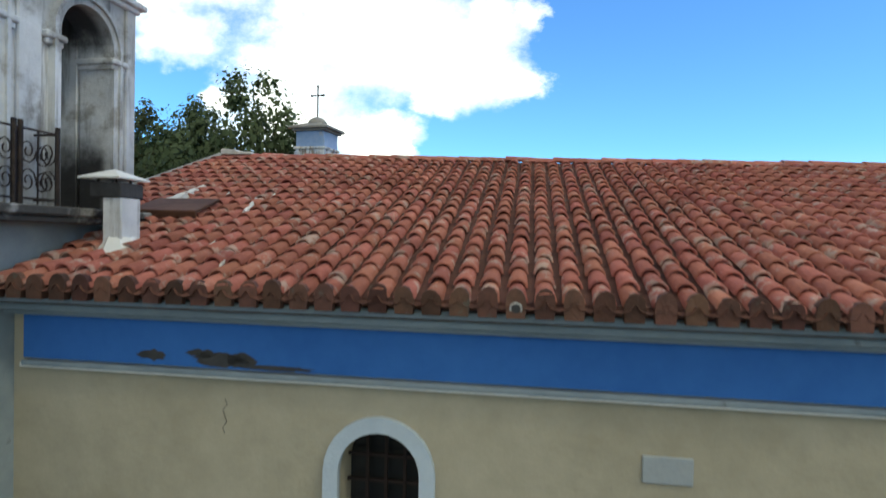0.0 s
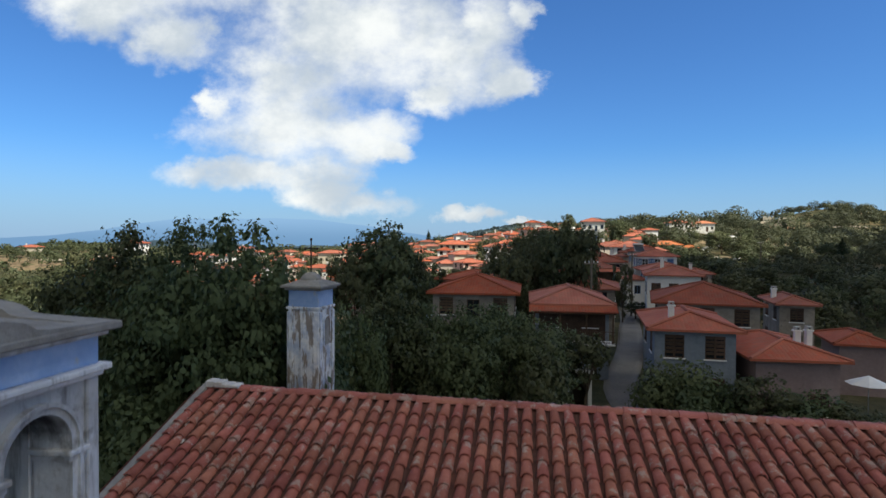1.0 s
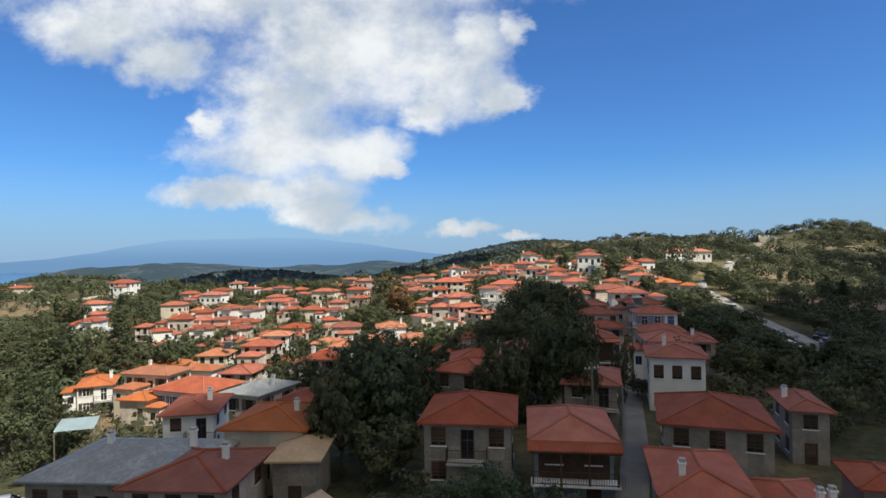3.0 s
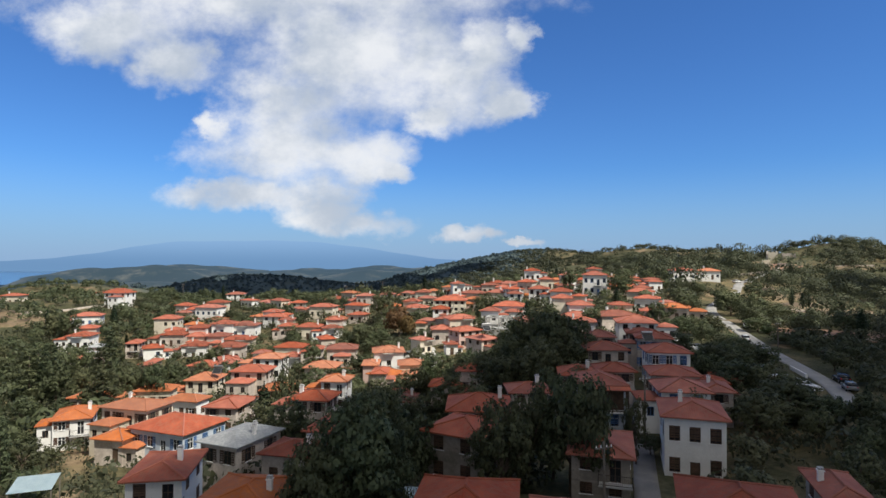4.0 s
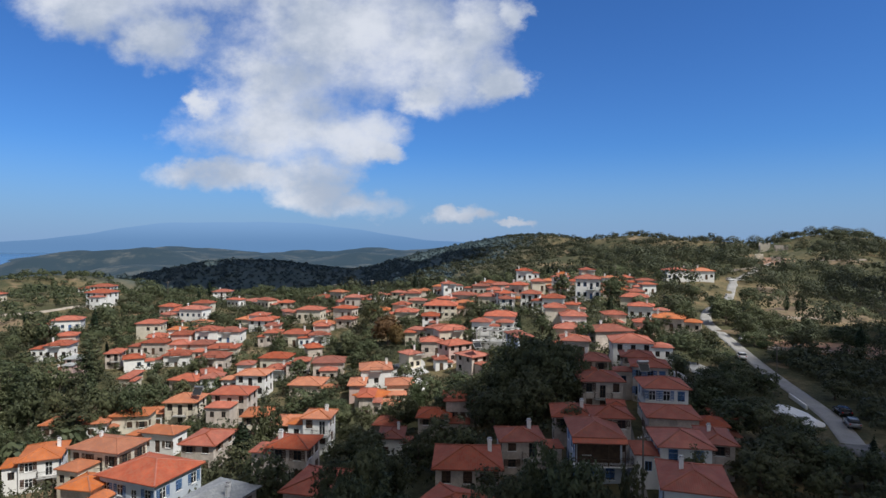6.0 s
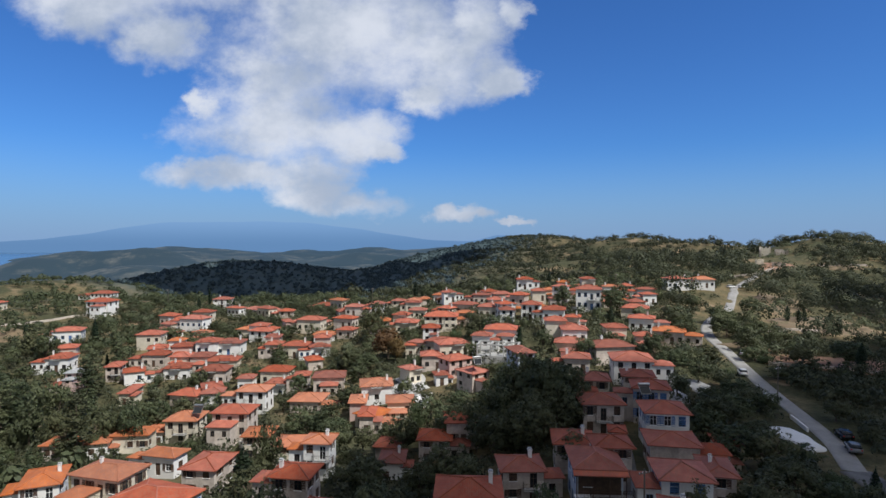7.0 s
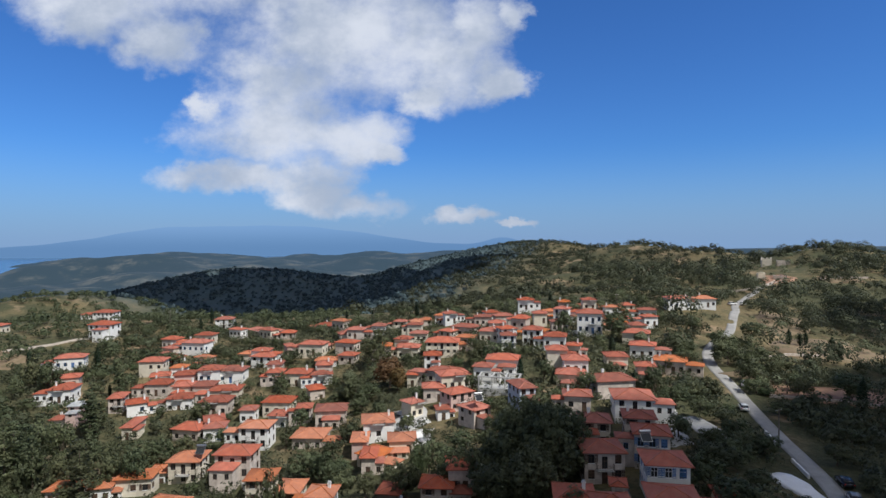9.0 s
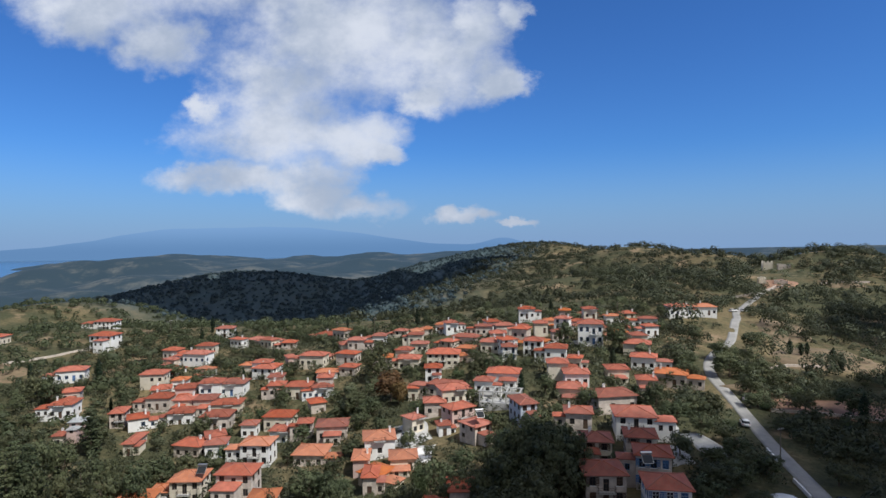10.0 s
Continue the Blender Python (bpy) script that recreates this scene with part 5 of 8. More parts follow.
def church_body():
    front = -REACH + 0.24
    bm = bmesh.new()
    # window of the near wall: centre along the wall, sill, width, crown height
    win = (4.11, 2.73, 0.62, 1.12)
    arched_wall(bm, 0.25, LENGTH - 0.3, -2.0, EAVE - 0.12, win[0], win[1], win[2], win[3], front, 0.45)
    wall_face(bm, (LENGTH - 0.3, front, 0), (0, 1, 0), -2 * front, -2.0, EAVE - 0.12, [], (-1, 0, 0))
    wall_face(bm, (LENGTH - 0.3, -front, 0), (-1, 0, 0), LENGTH - 0.55, -2.0, EAVE - 0.12, [], (0, -1, 0))
    wall_face(bm, (0.25, -front, 0), (0, -1, 0), -2 * front, -2.0, EAVE - 0.12, [], (1, 0, 0))
    for x in (0.25, LENGTH - 0.3):
        bm.faces.new([bm.verts.new(c) for c in ((x, front, EAVE - 0.12), (x, -front, EAVE - 0.12), (x, 0, RIDGE - 0.16))])
    wall = part("wall", bm, "church_wall", church)
    part("frieze", boxes((1.12, front - 0.035, 4.26, LENGTH, front + 0.02, 4.62)), "blue_band", church, "bright blue painted band, stained and flaking")
    stain = bmesh.new()
    rng = random.Random(3)
    for cx, cz, rx, rz in ((2.86, 4.335, 0.24, 0.055), (2.68, 4.37, 0.13, 0.03), (3.30, 4.285, 0.34, 0.02), (2.27, 4.34, 0.13, 0.045), (3.02, 4.33, 0.13, 0.05)):
        ring = [stain.verts.new((cx + rx * math.cos(a) * rng.uniform(0.7, 1.15), front - 0.039, cz + rz * math.sin(a) * rng.uniform(0.6, 1.3))) for a in (2 * math.pi * k / 22 for k in range(22))]
        stain.faces.new(ring)
    part("damp_stain", stain, "band_stain", church, "brown patch of flaked paint")
    for z0, z1, out in ((4.20, 4.245, 0.07), (4.62, 4.66, 0.10), (4.66, 4.72, 0.16), (4.72, 4.80, 0.22)):
        part("cornice", boxes((1.12 if z0 < 4.5 else 0.05, front - out, z0, LENGTH, front + 0.02, z1), bevel=0.012), "grey_moulding", church, "grey-blue moulding under the eaves")
    part("band_moulding", boxes((1.10, front - 0.06, 4.185, LENGTH, front + 0.0, 4.225), bevel=0.008), "white_paint", church)
    window = part("window", arch_band(win[2], win[3], 0.115, front - 0.05, front + 0.03), "pale_surround", church, "pale arched surround", m=Matrix.Translation((win[0], 0, win[1])))
    bars = bmesh.new()
    for k in (-1, 0, 1):
        box(bars, k * 0.15 - 0.012, front + 0.20, 0, k * 0.15 + 0.012, front + 0.225, win[3] - 0.05 * abs(k))
    for k in range(5):
        box(bars, -0.31, front + 0.2, k * 0.2 + 0.05, 0.31, front + 0.222, k * 0.2 + 0.075)
    part("lattice", bars, "dark_sash", window)
    glass = bmesh.new()
    glass.faces.new([glass.verts.new((x, front + 0.3, z)) for x, z in arch_outline(win[2], win[3])])
    part("pane", glass, "pane_glass", window)
    part("plaque", boxes((5.99, front - 0.02, 3.63, 6.33, front + 0.01, 3.82), bevel=0.006), "stone_plaque", church, "plain pale stone plaque")
    crack = bmesh.new()
    line = [(2.87 + 0.02 * math.sin(k * 2.1), front - 0.004, 4.02 - k * 0.045) for k in range(7)]
    tube(crack, line, 0.0025, 4)
    part("crack", crack, "near_black", church)
    # boards under the tiles, in the same shade-darkened clay
    deck = bmesh.new()
    for side in (-1, 1):
        a = [(VERGE, side * (REACH + 0.0), EAVE - 0.05), (LENGTH, side * (REACH + 0.0), EAVE - 0.05), (LENGTH, 0, RIDGE - 0.05 - SAG * LENGTH), (VERGE, 0, RIDGE - 0.05)]
        deck.faces.new([deck.verts.new(c) for c in a])
        deck.faces.new([deck.verts.new((x, y, z - 0.07)) for x, y, z in a])
        deck.faces.new([deck.verts.new(c) for c in (a[0], a[3], (a[3][0], 0, a[3][2] - 0.07), (a[0][0], a[0][1], a[0][2] - 0.07))])
    part("roof_deck", deck, "shaded_clay", church)
    verge = bmesh.new()
    for side in (-1, 1):
        tube(verge, [(VERGE + 0.02, side * REACH, EAVE + 0.02), (VERGE + 0.02, 0, RIDGE + 0.03)], 0.075, 6)
    part("verge", verge, "lead_grey", church, "grey mortar verge")


church_body()


def belfry():
    """The open bell tower beside the near eave, with two arches to a side. Local x runs along the church, y away."""
    s = 2.6
    at = CHURCH @ Matrix.Translation((0.97 - s, -3.39 - s, 0))  # its near left corner
    root = thing("bell_tower", at, "stained plaster bell tower with dark arches and a blue frieze", "bell tower")
    part("base", boxes((-0.03, -0.03, -2.0, s + 0.03, s + 0.03, 5.40), bevel=0.02), "grey_moulding", root)
    w, spring, crown, low, high = 0.66, 7.03, 7.42, 5.45, 7.60
    thick = 0.34
    for k in range(4):
        turn = Matrix.Translation((s / 2, s / 2, 0)) @ pose(0, 0, 0, 0, 0, 90 * k) @ Matrix.Translation((-s / 2, -s / 2, 0))
        bm = bmesh.new()
        if k in (0, 1):
            for x0, x1, c in ((0.0, s / 2, 0.66), (s / 2, s, s - 0.66)):
                arched_wall(bm, x0, x1, low, high, c, low + 0.001, w, crown - low, 0, thick)
        else:
            wall_face(bm, (0, 0, 0), (1, 0, 0), s, low, high, [], (0, 1, 0))
        bm.faces.new([bm.verts.new(c) for c in ((thick, thick, high), (s - thick, thick, high), (s - thick, thick, crown), (thick, thick, crown))])
        if k > 1:
            bm.faces.new([bm.verts.new(c) for c in ((thick, thick, low), (s - thick, thick, low), (s - thick, thick, crown), (thick, thick, crown))])
        else:
            for xa, xb in ((thick * 0.86, 0.66 - w / 2), (0.66 + w / 2, s - 0.66 - w / 2), (s - 0.66 + w / 2, s - thick * 0.86)):
                bm.faces.new([bm.verts.new(c) for c in ((xa, thick, low), (xb, thick, low), (xb, thick, crown), (xa, thick, crown))])
        bmesh.ops.remove_doubles(bm, verts=bm.verts, dist=0.002)
        side = part("arch_wall", bm, "dark_arch_plaster", root, m=turn)
        for c in (0.66, s - 0.66) if k in (0, 1) else ():
            x0, x1 = c - w / 2, c + w / 2
            part("archivolt", arch_band(w, crown - low, 0.06, -0.045, 0.02), "dark_arch_plaster", side, m=Matrix.Translation((c, 0, low)))
            part("archivolt", arch_band(w + 0.12, crown - low + 0.06, 0.035, -0.07, 0.02), "dark_arch_plaster", side, m=Matrix.Translation((c, 0, low)))
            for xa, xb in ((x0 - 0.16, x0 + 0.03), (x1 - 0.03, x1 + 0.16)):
                part("impost", boxes((xa, -0.05, spring - 0.11, xb, thick, spring - 0.055), (xa - 0.02, -0.075, spring - 0.055, xb + 0.02, thick + 0.02, spring), bevel=0.012), "dark_arch_plaster", side)
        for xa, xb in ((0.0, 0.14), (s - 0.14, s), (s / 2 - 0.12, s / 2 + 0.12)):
            part("pilaster", boxes((xa, -0.035, low, xb, 0.01, high), bevel=0.012), "dark_arch_plaster", side)
    part("floor_slab", boxes((0.05, 0.05, 5.36, s - 0.05, s - 0.05, 5.46)), "near_black", root)
    # the lining behind the arches, near-black at its foot and head
    inner = thick + 0.01
    for k in (2, 3):
        turn = Matrix.Translation((s / 2, s / 2, 0)) @ pose(0, 0, 0, 0, 0, 90 * k) @ Matrix.Translation((-s / 2, -s / 2, 0))
        part("lining", boxes((inner, inner, 5.46, s - inner, inner + 0.02, 7.5)), "dark_arch_plaster", root, "inner wall, near-black low and high", m=turn)
    part("ceiling_slab", boxes((0.1, 0.1, 7.5, s - 0.1, s - 0.1, 7.6)), "near_black", root)
    for z0, z1, out, mat in ((7.60, 7.65, 0.05, "stained_plaster"), (7.65, 7.71, 0.10, "stained_plaster"), (7.71, 7.97, 0.02, "tower_blue"), (7.97, 8.02, 0.08, "stained_plaster"), (8.02, 8.09, 0.16, "lead_grey")):
        part("frieze" if mat == "tower_blue" else "cornice", boxes((-out, -out, z0, s + out, s + out, z1), bevel=0.012), mat, root)
    half = 0.50
    for k in range(4):
        ped = bmesh.new()
        turn = pose(s / 2, s / 2, 0, 0, 0, 90 * k)
        line = [(-s / 2 - 0.15, 8.09), (-half - 0.12, 8.13), (-half, 8.15)] + [(-half * math.cos(math.pi * j / 14), 8.13 + 0.13 * math.sin(math.pi * j / 14)) for j in range(1, 14)] + [(half, 8.15), (half + 0.12, 8.13), (s / 2 + 0.15, 8.09)]
        for (xa, za), (xb, zb) in zip(line, line[1:]):
            f = lambda x, y, z: ped.verts.new(turn @ Vector((x, y, z)))
            y0, y1 = -s / 2 - 0.15, -s / 2 + 0.10
            ped.faces.new((f(xa, y0, 8.085), f(xb, y0, 8.085), f(xb, y0, zb), f(xa, y0, za)))
            ped.faces.new((f(xa, y0, za), f(xb, y0, zb), f(xb, y1, zb), f(xa, y1, za)))
            ped.faces.new((f(xa, y1, 8.085), f(xb, y1, 8.085), f(xb, y1, zb), f(xa, y1, za)))
        bmesh.ops.remove_doubles(ped, verts=ped.verts, dist=0.001)
        part("pediment", ped, "lead_grey", root)
    dome = bmesh.new()
    bmesh.ops.create_cone(dome, segments=4, radius1=s * 0.70, radius2=0.05, depth=0.30, cap_ends=True, matrix=Matrix.Translation((s / 2, s / 2, 8.22)) @ pose(0, 0, 0, 0, 0, 45))
    part("roof", dome, "lead_grey", root)
    # the ledge round the foot of the arches, and the wrought iron railing on it
    ledge = part("ledge", boxes((-0.30, -0.30, 5.36, s + 0.30, s + 0.12, 5.42), (-0.34, -0.34, 5.42, s + 0.34, s + 0.14, 5.50), bevel=0.015), "ledge_plaster", root, "stained plaster ledge")
    rail = bmesh.new()
    x1, z = s + 0.26, 5.50

    def run(a, b):
        a, b = Vector(a), Vector(b)
        for h in (0.05, 0.60):
            tube(rail, [(a.x, a.y, z + h), (b.x, b.y, z + h)], 0.010, 5)
        bays = max(1, round((b - a).length / 0.2))
        for k in range(bays + 1):
            p = a.lerp(b, k / bays)
            tube(rail, [(p.x, p.y, z), (p.x, p.y, z + 0.60)], 0.007, 4)
        way = (b - a).normalized()
        for k in range(bays):
            c = a.lerp(b, (k + 0.5) / bays)
            for up, spin in ((0.19, 1), (0.43, -1)):
                scroll = []
                for j in range(17):
                    t = j / 16
                    ang, r = spin * (t * 3.3 * math.pi), 0.082 * (1 - t * 0.78)
                    q = c + way * (r * math.cos(ang))
                    scroll.append((q.x, q.y, z + up + r * math.sin(ang) * 1.3))
                tube(rail, scroll, 0.006, 4)

    end, corner = s - 1.26, s - 1.65
    run((x1, corner), (x1, end))
    run((x1, -0.26), (x1, corner))
    run((-0.26, -0.26), (x1, -0.26))
    run((s - 0.02, end), (x1, end))
    part("railing", rail, "iron", ledge, "black wrought iron railing with scrolls")
    for px, py in ((x1, end), (x1, corner - 0.03), (x1, corner + 0.03), (x1, -0.26), (-0.26, -0.26)):
        part("post", tube(bmesh.new(), [(px, py, z), (px, py, z + 0.66)], 0.02, 6), "iron", ledge)
    return root


belfry()


def flue():
    """The small white flue with its sheet-metal cap beside the tower."""
    at = CHURCH @ Matrix.Translation((1.45, -4.25, 0))
    root = thing("flue", at, "white plastered roof flue with a pale sheet-metal cap", "chimney")
    part("flue_body", boxes((-0.02, -0.13, 4.9, 0.17, 0.13, 5.61), bevel=0.014), "stained_plaster", root)
    # solid dark block in place of the shade in the gap under the cap
    part("throat", boxes((-0.13, -0.15, 5.60, 0.18, 0.15, 5.735), bevel=0.01), "near_black", root, "dark block for the shaded gap under the cap")
    skirt = bmesh.new()
    bmesh.ops.create_cone(skirt, segments=10, radius1=0.31, radius2=0.13, depth=0.26, cap_ends=True, matrix=Matrix.Translation((0.08, 0, 5.12)))
    for v in skirt.verts:
        v.co += Vector((noise.noise(v.co * 7), noise.noise(v.co * 7 + Vector((3, 0, 0))), 0)) * 0.05
    part("mortar_skirt", skirt, "white_paint", root)
    cap = bmesh.new()
    top, e = cap.verts.new((0, 0, 5.865)), 0.205
    ring = [cap.verts.new((x, y, 5.78)) for x, y in ((-e, -e), (e, -e), (e, e), (-e, e))]
    low = [cap.verts.new((v.co.x, v.co.y, 5.765)) for v in ring]
    for k in range(4):
        cap.faces.new((ring[k], ring[(k + 1) % 4], top))
        cap.faces.new((low[k], low[(k + 1) % 4], ring[(k + 1) % 4], ring[k]))
    cap.faces.new(low[::-1])
    part("cap", cap, "white_paint", root)
    for x, y in ((-0.09, -0.09), (0.09, -0.09), (0.09, 0.09), (-0.09, 0.09)):
        part("strut", boxes((x - 0.008, y - 0.008, 5.6, x + 0.008, y + 0.008, 5.79)), "iron", root)


flue()


def on_slope(u, s, lift=0.0):
    """A place on the near slope: u along the ridge, s metres down from it."""
    return Vector((u, -s * math.cos(SLOPE), RIDGE - SAG * u * max(0.0, 1 - s / REACH) - s * math.sin(SLOPE) + lift))


def roof_odds():
    m = CHURCH @ Matrix.Translation(on_slope(1.40, 3.42, 0.13)) @ pose(0, 0, 0, math.degrees(SLOPE) - 2, 0, 4)
    sheet_cover = tagged(part("metal_sheet", boxes((-0.36, -0.27, 0.0, 0.36, 0.27, 0.03), (-0.36, -0.29, -0.05, 0.36, -0.27, 0.03), bevel=0.006), "rust_sheet", None, m=m), "brown rusty metal sheet lying on the church roof tiles", "metal sheet")
    strip = bmesh.new()
    rng = random.Random(8)
    line = [on_slope(1.14 - 0.06 * k / 10 + rng.uniform(-0.02, 0.02), 3.3 - 1.0 * k / 10, 0.07) for k in range(11)]
    tube(strip, line, 0.085, 6, 0.04)
    part("mortar_patch", strip, "mortar", church, "pale smear of mortar")
    strip = bmesh.new()
    line = [on_slope(2.2 - 0.14 * k / 5 + rng.uniform(-0.02, 0.02), 3.45 - 0.6 * k / 5, 0.08) for k in range(6)]
    tube(strip, line, 0.028, 6, 0.02)
    part("mortar_patch", strip, "mortar", church)
    cap = bmesh.new()
    for k in range(4):
        box(cap, 0.10 + k * 0.13, -0.10, RIDGE + 0.055, 0.24 + k * 0.13, 0.10, RIDGE + 0.15 - 0.02 * k + 0.01 * (k % 2), bevel=0.012)
    part("mortar_patch", cap, "mortar", church)
    # the broken pipe end under one eave tile
    pipe = bmesh.new()
    tube(pipe, [(5.10, -REACH + 0.25, EAVE + 0.02), (5.10, -REACH - 0.085, EAVE - 0.005)], 0.045, 10)
    stub = part("pipe_end", pipe, "mortar", church, "pale broken pipe end under the eave")
    # the pipe is solid: a dark disc imitates the shade in its hollow
    part("pipe_bore", tube(bmesh.new(), [(5.10, -REACH - 0.07, EAVE - 0.004), (5.10, -REACH - 0.088, EAVE - 0.005)], 0.031, 10), "near_black", stub)
    # crumbs of mortar in the joints round the tower
    for k in range(26):
        u, s = rng.uniform(1.2, 3.4) ** 1.0, rng.uniform(2.2, 5.0)
        if rng.random() < 0.3:
            u, s = rng.uniform(0.3, 1.2), rng.uniform(0.2, 2.2)
        a, c = on_slope(u, s, 0.055), on_slope(u + rng.uniform(-0.03, 0.03), s + rng.uniform(0.05, 0.16), 0.05)
        part("mortar_patch", tube(bmesh.new(), [a, (a + c) / 2 + Vector((rng.uniform(-0.02, 0.02), 0, 0.006)), c], rng.uniform(0.012, 0.028), 5, 0.008), "mortar", church)


roof_odds()


def pier():
    """The small bell pier with its cross on the far slope."""
    at = CHURCH @ Matrix.Translation((0.13, 4.15, 0)) @ pose(0, 0, 0, 0, 0, -6)
    root = thing("bell_pier", at, "peeling plaster pier with a blue head and an iron cross", "pier")
    h = 0.37
    part("shaft", boxes((-h, -h, 4.4, h, h, 7.34), bevel=0.02), "pier_plaster", root)
    for k in range(4):
        turn = pose(0, 0, 0, 0, 0, 90 * k)
        part("pilaster", boxes((-h + 0.0, -h - 0.03, 4.6, -h + 0.14, -h + 0.01, 7.25), (h - 0.14, -h - 0.03, 4.6, h, -h + 0.01, 7.25), bevel=0.008), "pier_plaster", root, m=turn)
        if k % 2 == 0:
            part("pilaster", boxes((-0.06, -h - 0.025, 4.6, 0.06, -h + 0.01, 7.25), bevel=0.008), "pier_plaster", root, m=turn)
            continue
        part("niche", arch_band(0.26, 0.62, 0.045, -h - 0.025, -h + 0.01), "pier_plaster", root, m=turn @ Matrix.Translation((0, 0, 6.5)))
        back = bmesh.new()
        back.faces.new([back.verts.new((x, -h - 0.004, z)) for x, z in arch_outline(0.26, 0.62)])
        part("niche_back", back, "lead_grey", root, m=turn @ Matrix.Translation((0, 0, 6.5)))
    part("band", boxes((-h - 0.03, -h - 0.03, 7.30, h + 0.03, h + 0.03, 7.36), bevel=0.01), "pier_plaster", root)
    part("head", boxes((-h + 0.01, -h + 0.01, 7.36, h - 0.01, h - 0.01, 7.74), bevel=0.01), "tower_blue", root, "faded blue painted head")
    part("cap", boxes((-h - 0.06, -h - 0.06, 7.72, h + 0.06, h + 0.06, 7.77), (-h - 0.12, -h - 0.12, 7.77, h + 0.12, h + 0.12, 7.83), bevel=0.012), "lead_grey", root)
    roof = bmesh.new()
    bmesh.ops.create_cone(roof, segments=4, radius1=(h + 0.10) * 1.414, radius2=0.30, depth=0.10, cap_ends=True, matrix=Matrix.Translation((0, 0, 7.88)) @ pose(0, 0, 0, 0, 0, 45))
    bmesh.ops.create_uvsphere(roof, u_segments=16, v_segments=8, radius=0.24, matrix=Matrix.Translation((0, 0, 7.90)) @ Matrix.Diagonal((1, 1, 0.85, 1)))
    part("dome", roof, "lead_grey", root)
    cross = bmesh.new()
    tube(cross, [(0, 0, 8.05), (0, 0, 8.82)], 0.016, 6)
    tube(cross, [(-0.15, 0, 8.62), (0.15, 0, 8.62)], 0.014, 6)
    for p in ((-0.15, 0, 8.62), (0.15, 0, 8.62), (0, 0, 8.83)):
        bmesh.ops.create_icosphere(cross, subdivisions=2, radius=0.03, matrix=Matrix.Translation(p))
    part("cross", cross, "iron", root, "black iron cross")


pier()

# ---- trees ----
def leaf_cards(centres, normals, size, rng):
    """Small bent leaf clumps: one quad each, turned about its normal."""
    n = len(centres)
    a = rng.normal(size=(n, 3))
    side = np.cross(normals, a)
    side /= np.linalg.norm(side, axis=1, keepdims=True) + 1e-9
    up = np.cross(side, normals)
    s = size * rng.uniform(0.6, 1.35, (n, 1))
    t = s * rng.uniform(0.55, 0.9, (n, 1))
    corners = np.stack([centres - side * s * 0.5, centres + up * t * 0.5 + normals * s * 0.12, centres + side * s * 0.5, centres - up * t * 0.5 + normals * s * 0.05], 1)
    return corners.reshape(-1, 3)


def crown_points(rng, lobes, count, clumps=0, spread=0.3):
    """Places and outward ways spread over ragged lobes (centre, radii), gathered into clumps about the twigs."""
    weight = np.array([l[1][0] * l[1][2] for l in lobes])
    seeds = clumps or count
    pick = rng.choice(len(lobes), seeds, p=weight / weight.sum())
    way = rng.normal(size=(seeds, 3))
    way /= np.linalg.norm(way, axis=1, keepdims=True)
    centre = np.array([l[0] for l in lobes])[pick]
    radii = np.array([l[1] for l in lobes])[pick]
    deep = 1 - 0.5 * rng.random_sample((seeds, 1)) ** 2.2
    ragged = 1 + 0.16 * np.sin(way[:, :1] * 7 + pick[:, None]) * np.sin(way[:, 1:2] * 6 + 2 * pick[:, None]) + 0.06 * rng.normal(size=(seeds, 1))
    place = centre + way * radii * deep * ragged
    if clumps:
        of = rng.randint(0, clumps, count)
        away = rng.normal(size=(count, 3))
        away /= np.linalg.norm(away, axis=1, keepdims=True)
        size = spread * rng.uniform(0.6, 1.3, clumps)[of][:, None]
        place = place[of] + away * size * (rng.random_sample((count, 1)) ** 0.5) * np.array([1.0, 1.0, 0.75])
        way = way[of] * 0.7 + away * 0.8
    out = way + 0.5 * rng.normal(size=(count, 3)) + np.array([0, 0, 0.25])
    out /= np.linalg.norm(out, axis=1, keepdims=True)
    return place, out, way + np.array([0, 0, 0.2]) + 0.4 * out


def quad_mesh(name, corners, material, soft):
    """Leaf quads, shaded by the outward way of the crown at each of them."""
    mesh = bpy.data.meshes.new(name)
    mesh.vertices.add(len(corners))
    mesh.vertices.foreach_set("co", corners.ravel())
    n = len(corners) // 4
    mesh.loops.add(4 * n)
    mesh.loops.foreach_set("vertex_index", np.arange(4 * n, dtype=np.int32))
    mesh.polygons.add(n)
    mesh.polygons.foreach_set("loop_start", np.arange(0, 4 * n, 4, dtype=np.int32))
    mesh.polygons.foreach_set("use_smooth", [True] * n)
    mesh.update()
    mesh.normals_split_custom_set_from_vertices(np.repeat(soft / (np.linalg.norm(soft, axis=1, keepdims=True) + 1e-9), 4, axis=0).tolist())
    mesh.materials.append(MATS[material])
    return mesh


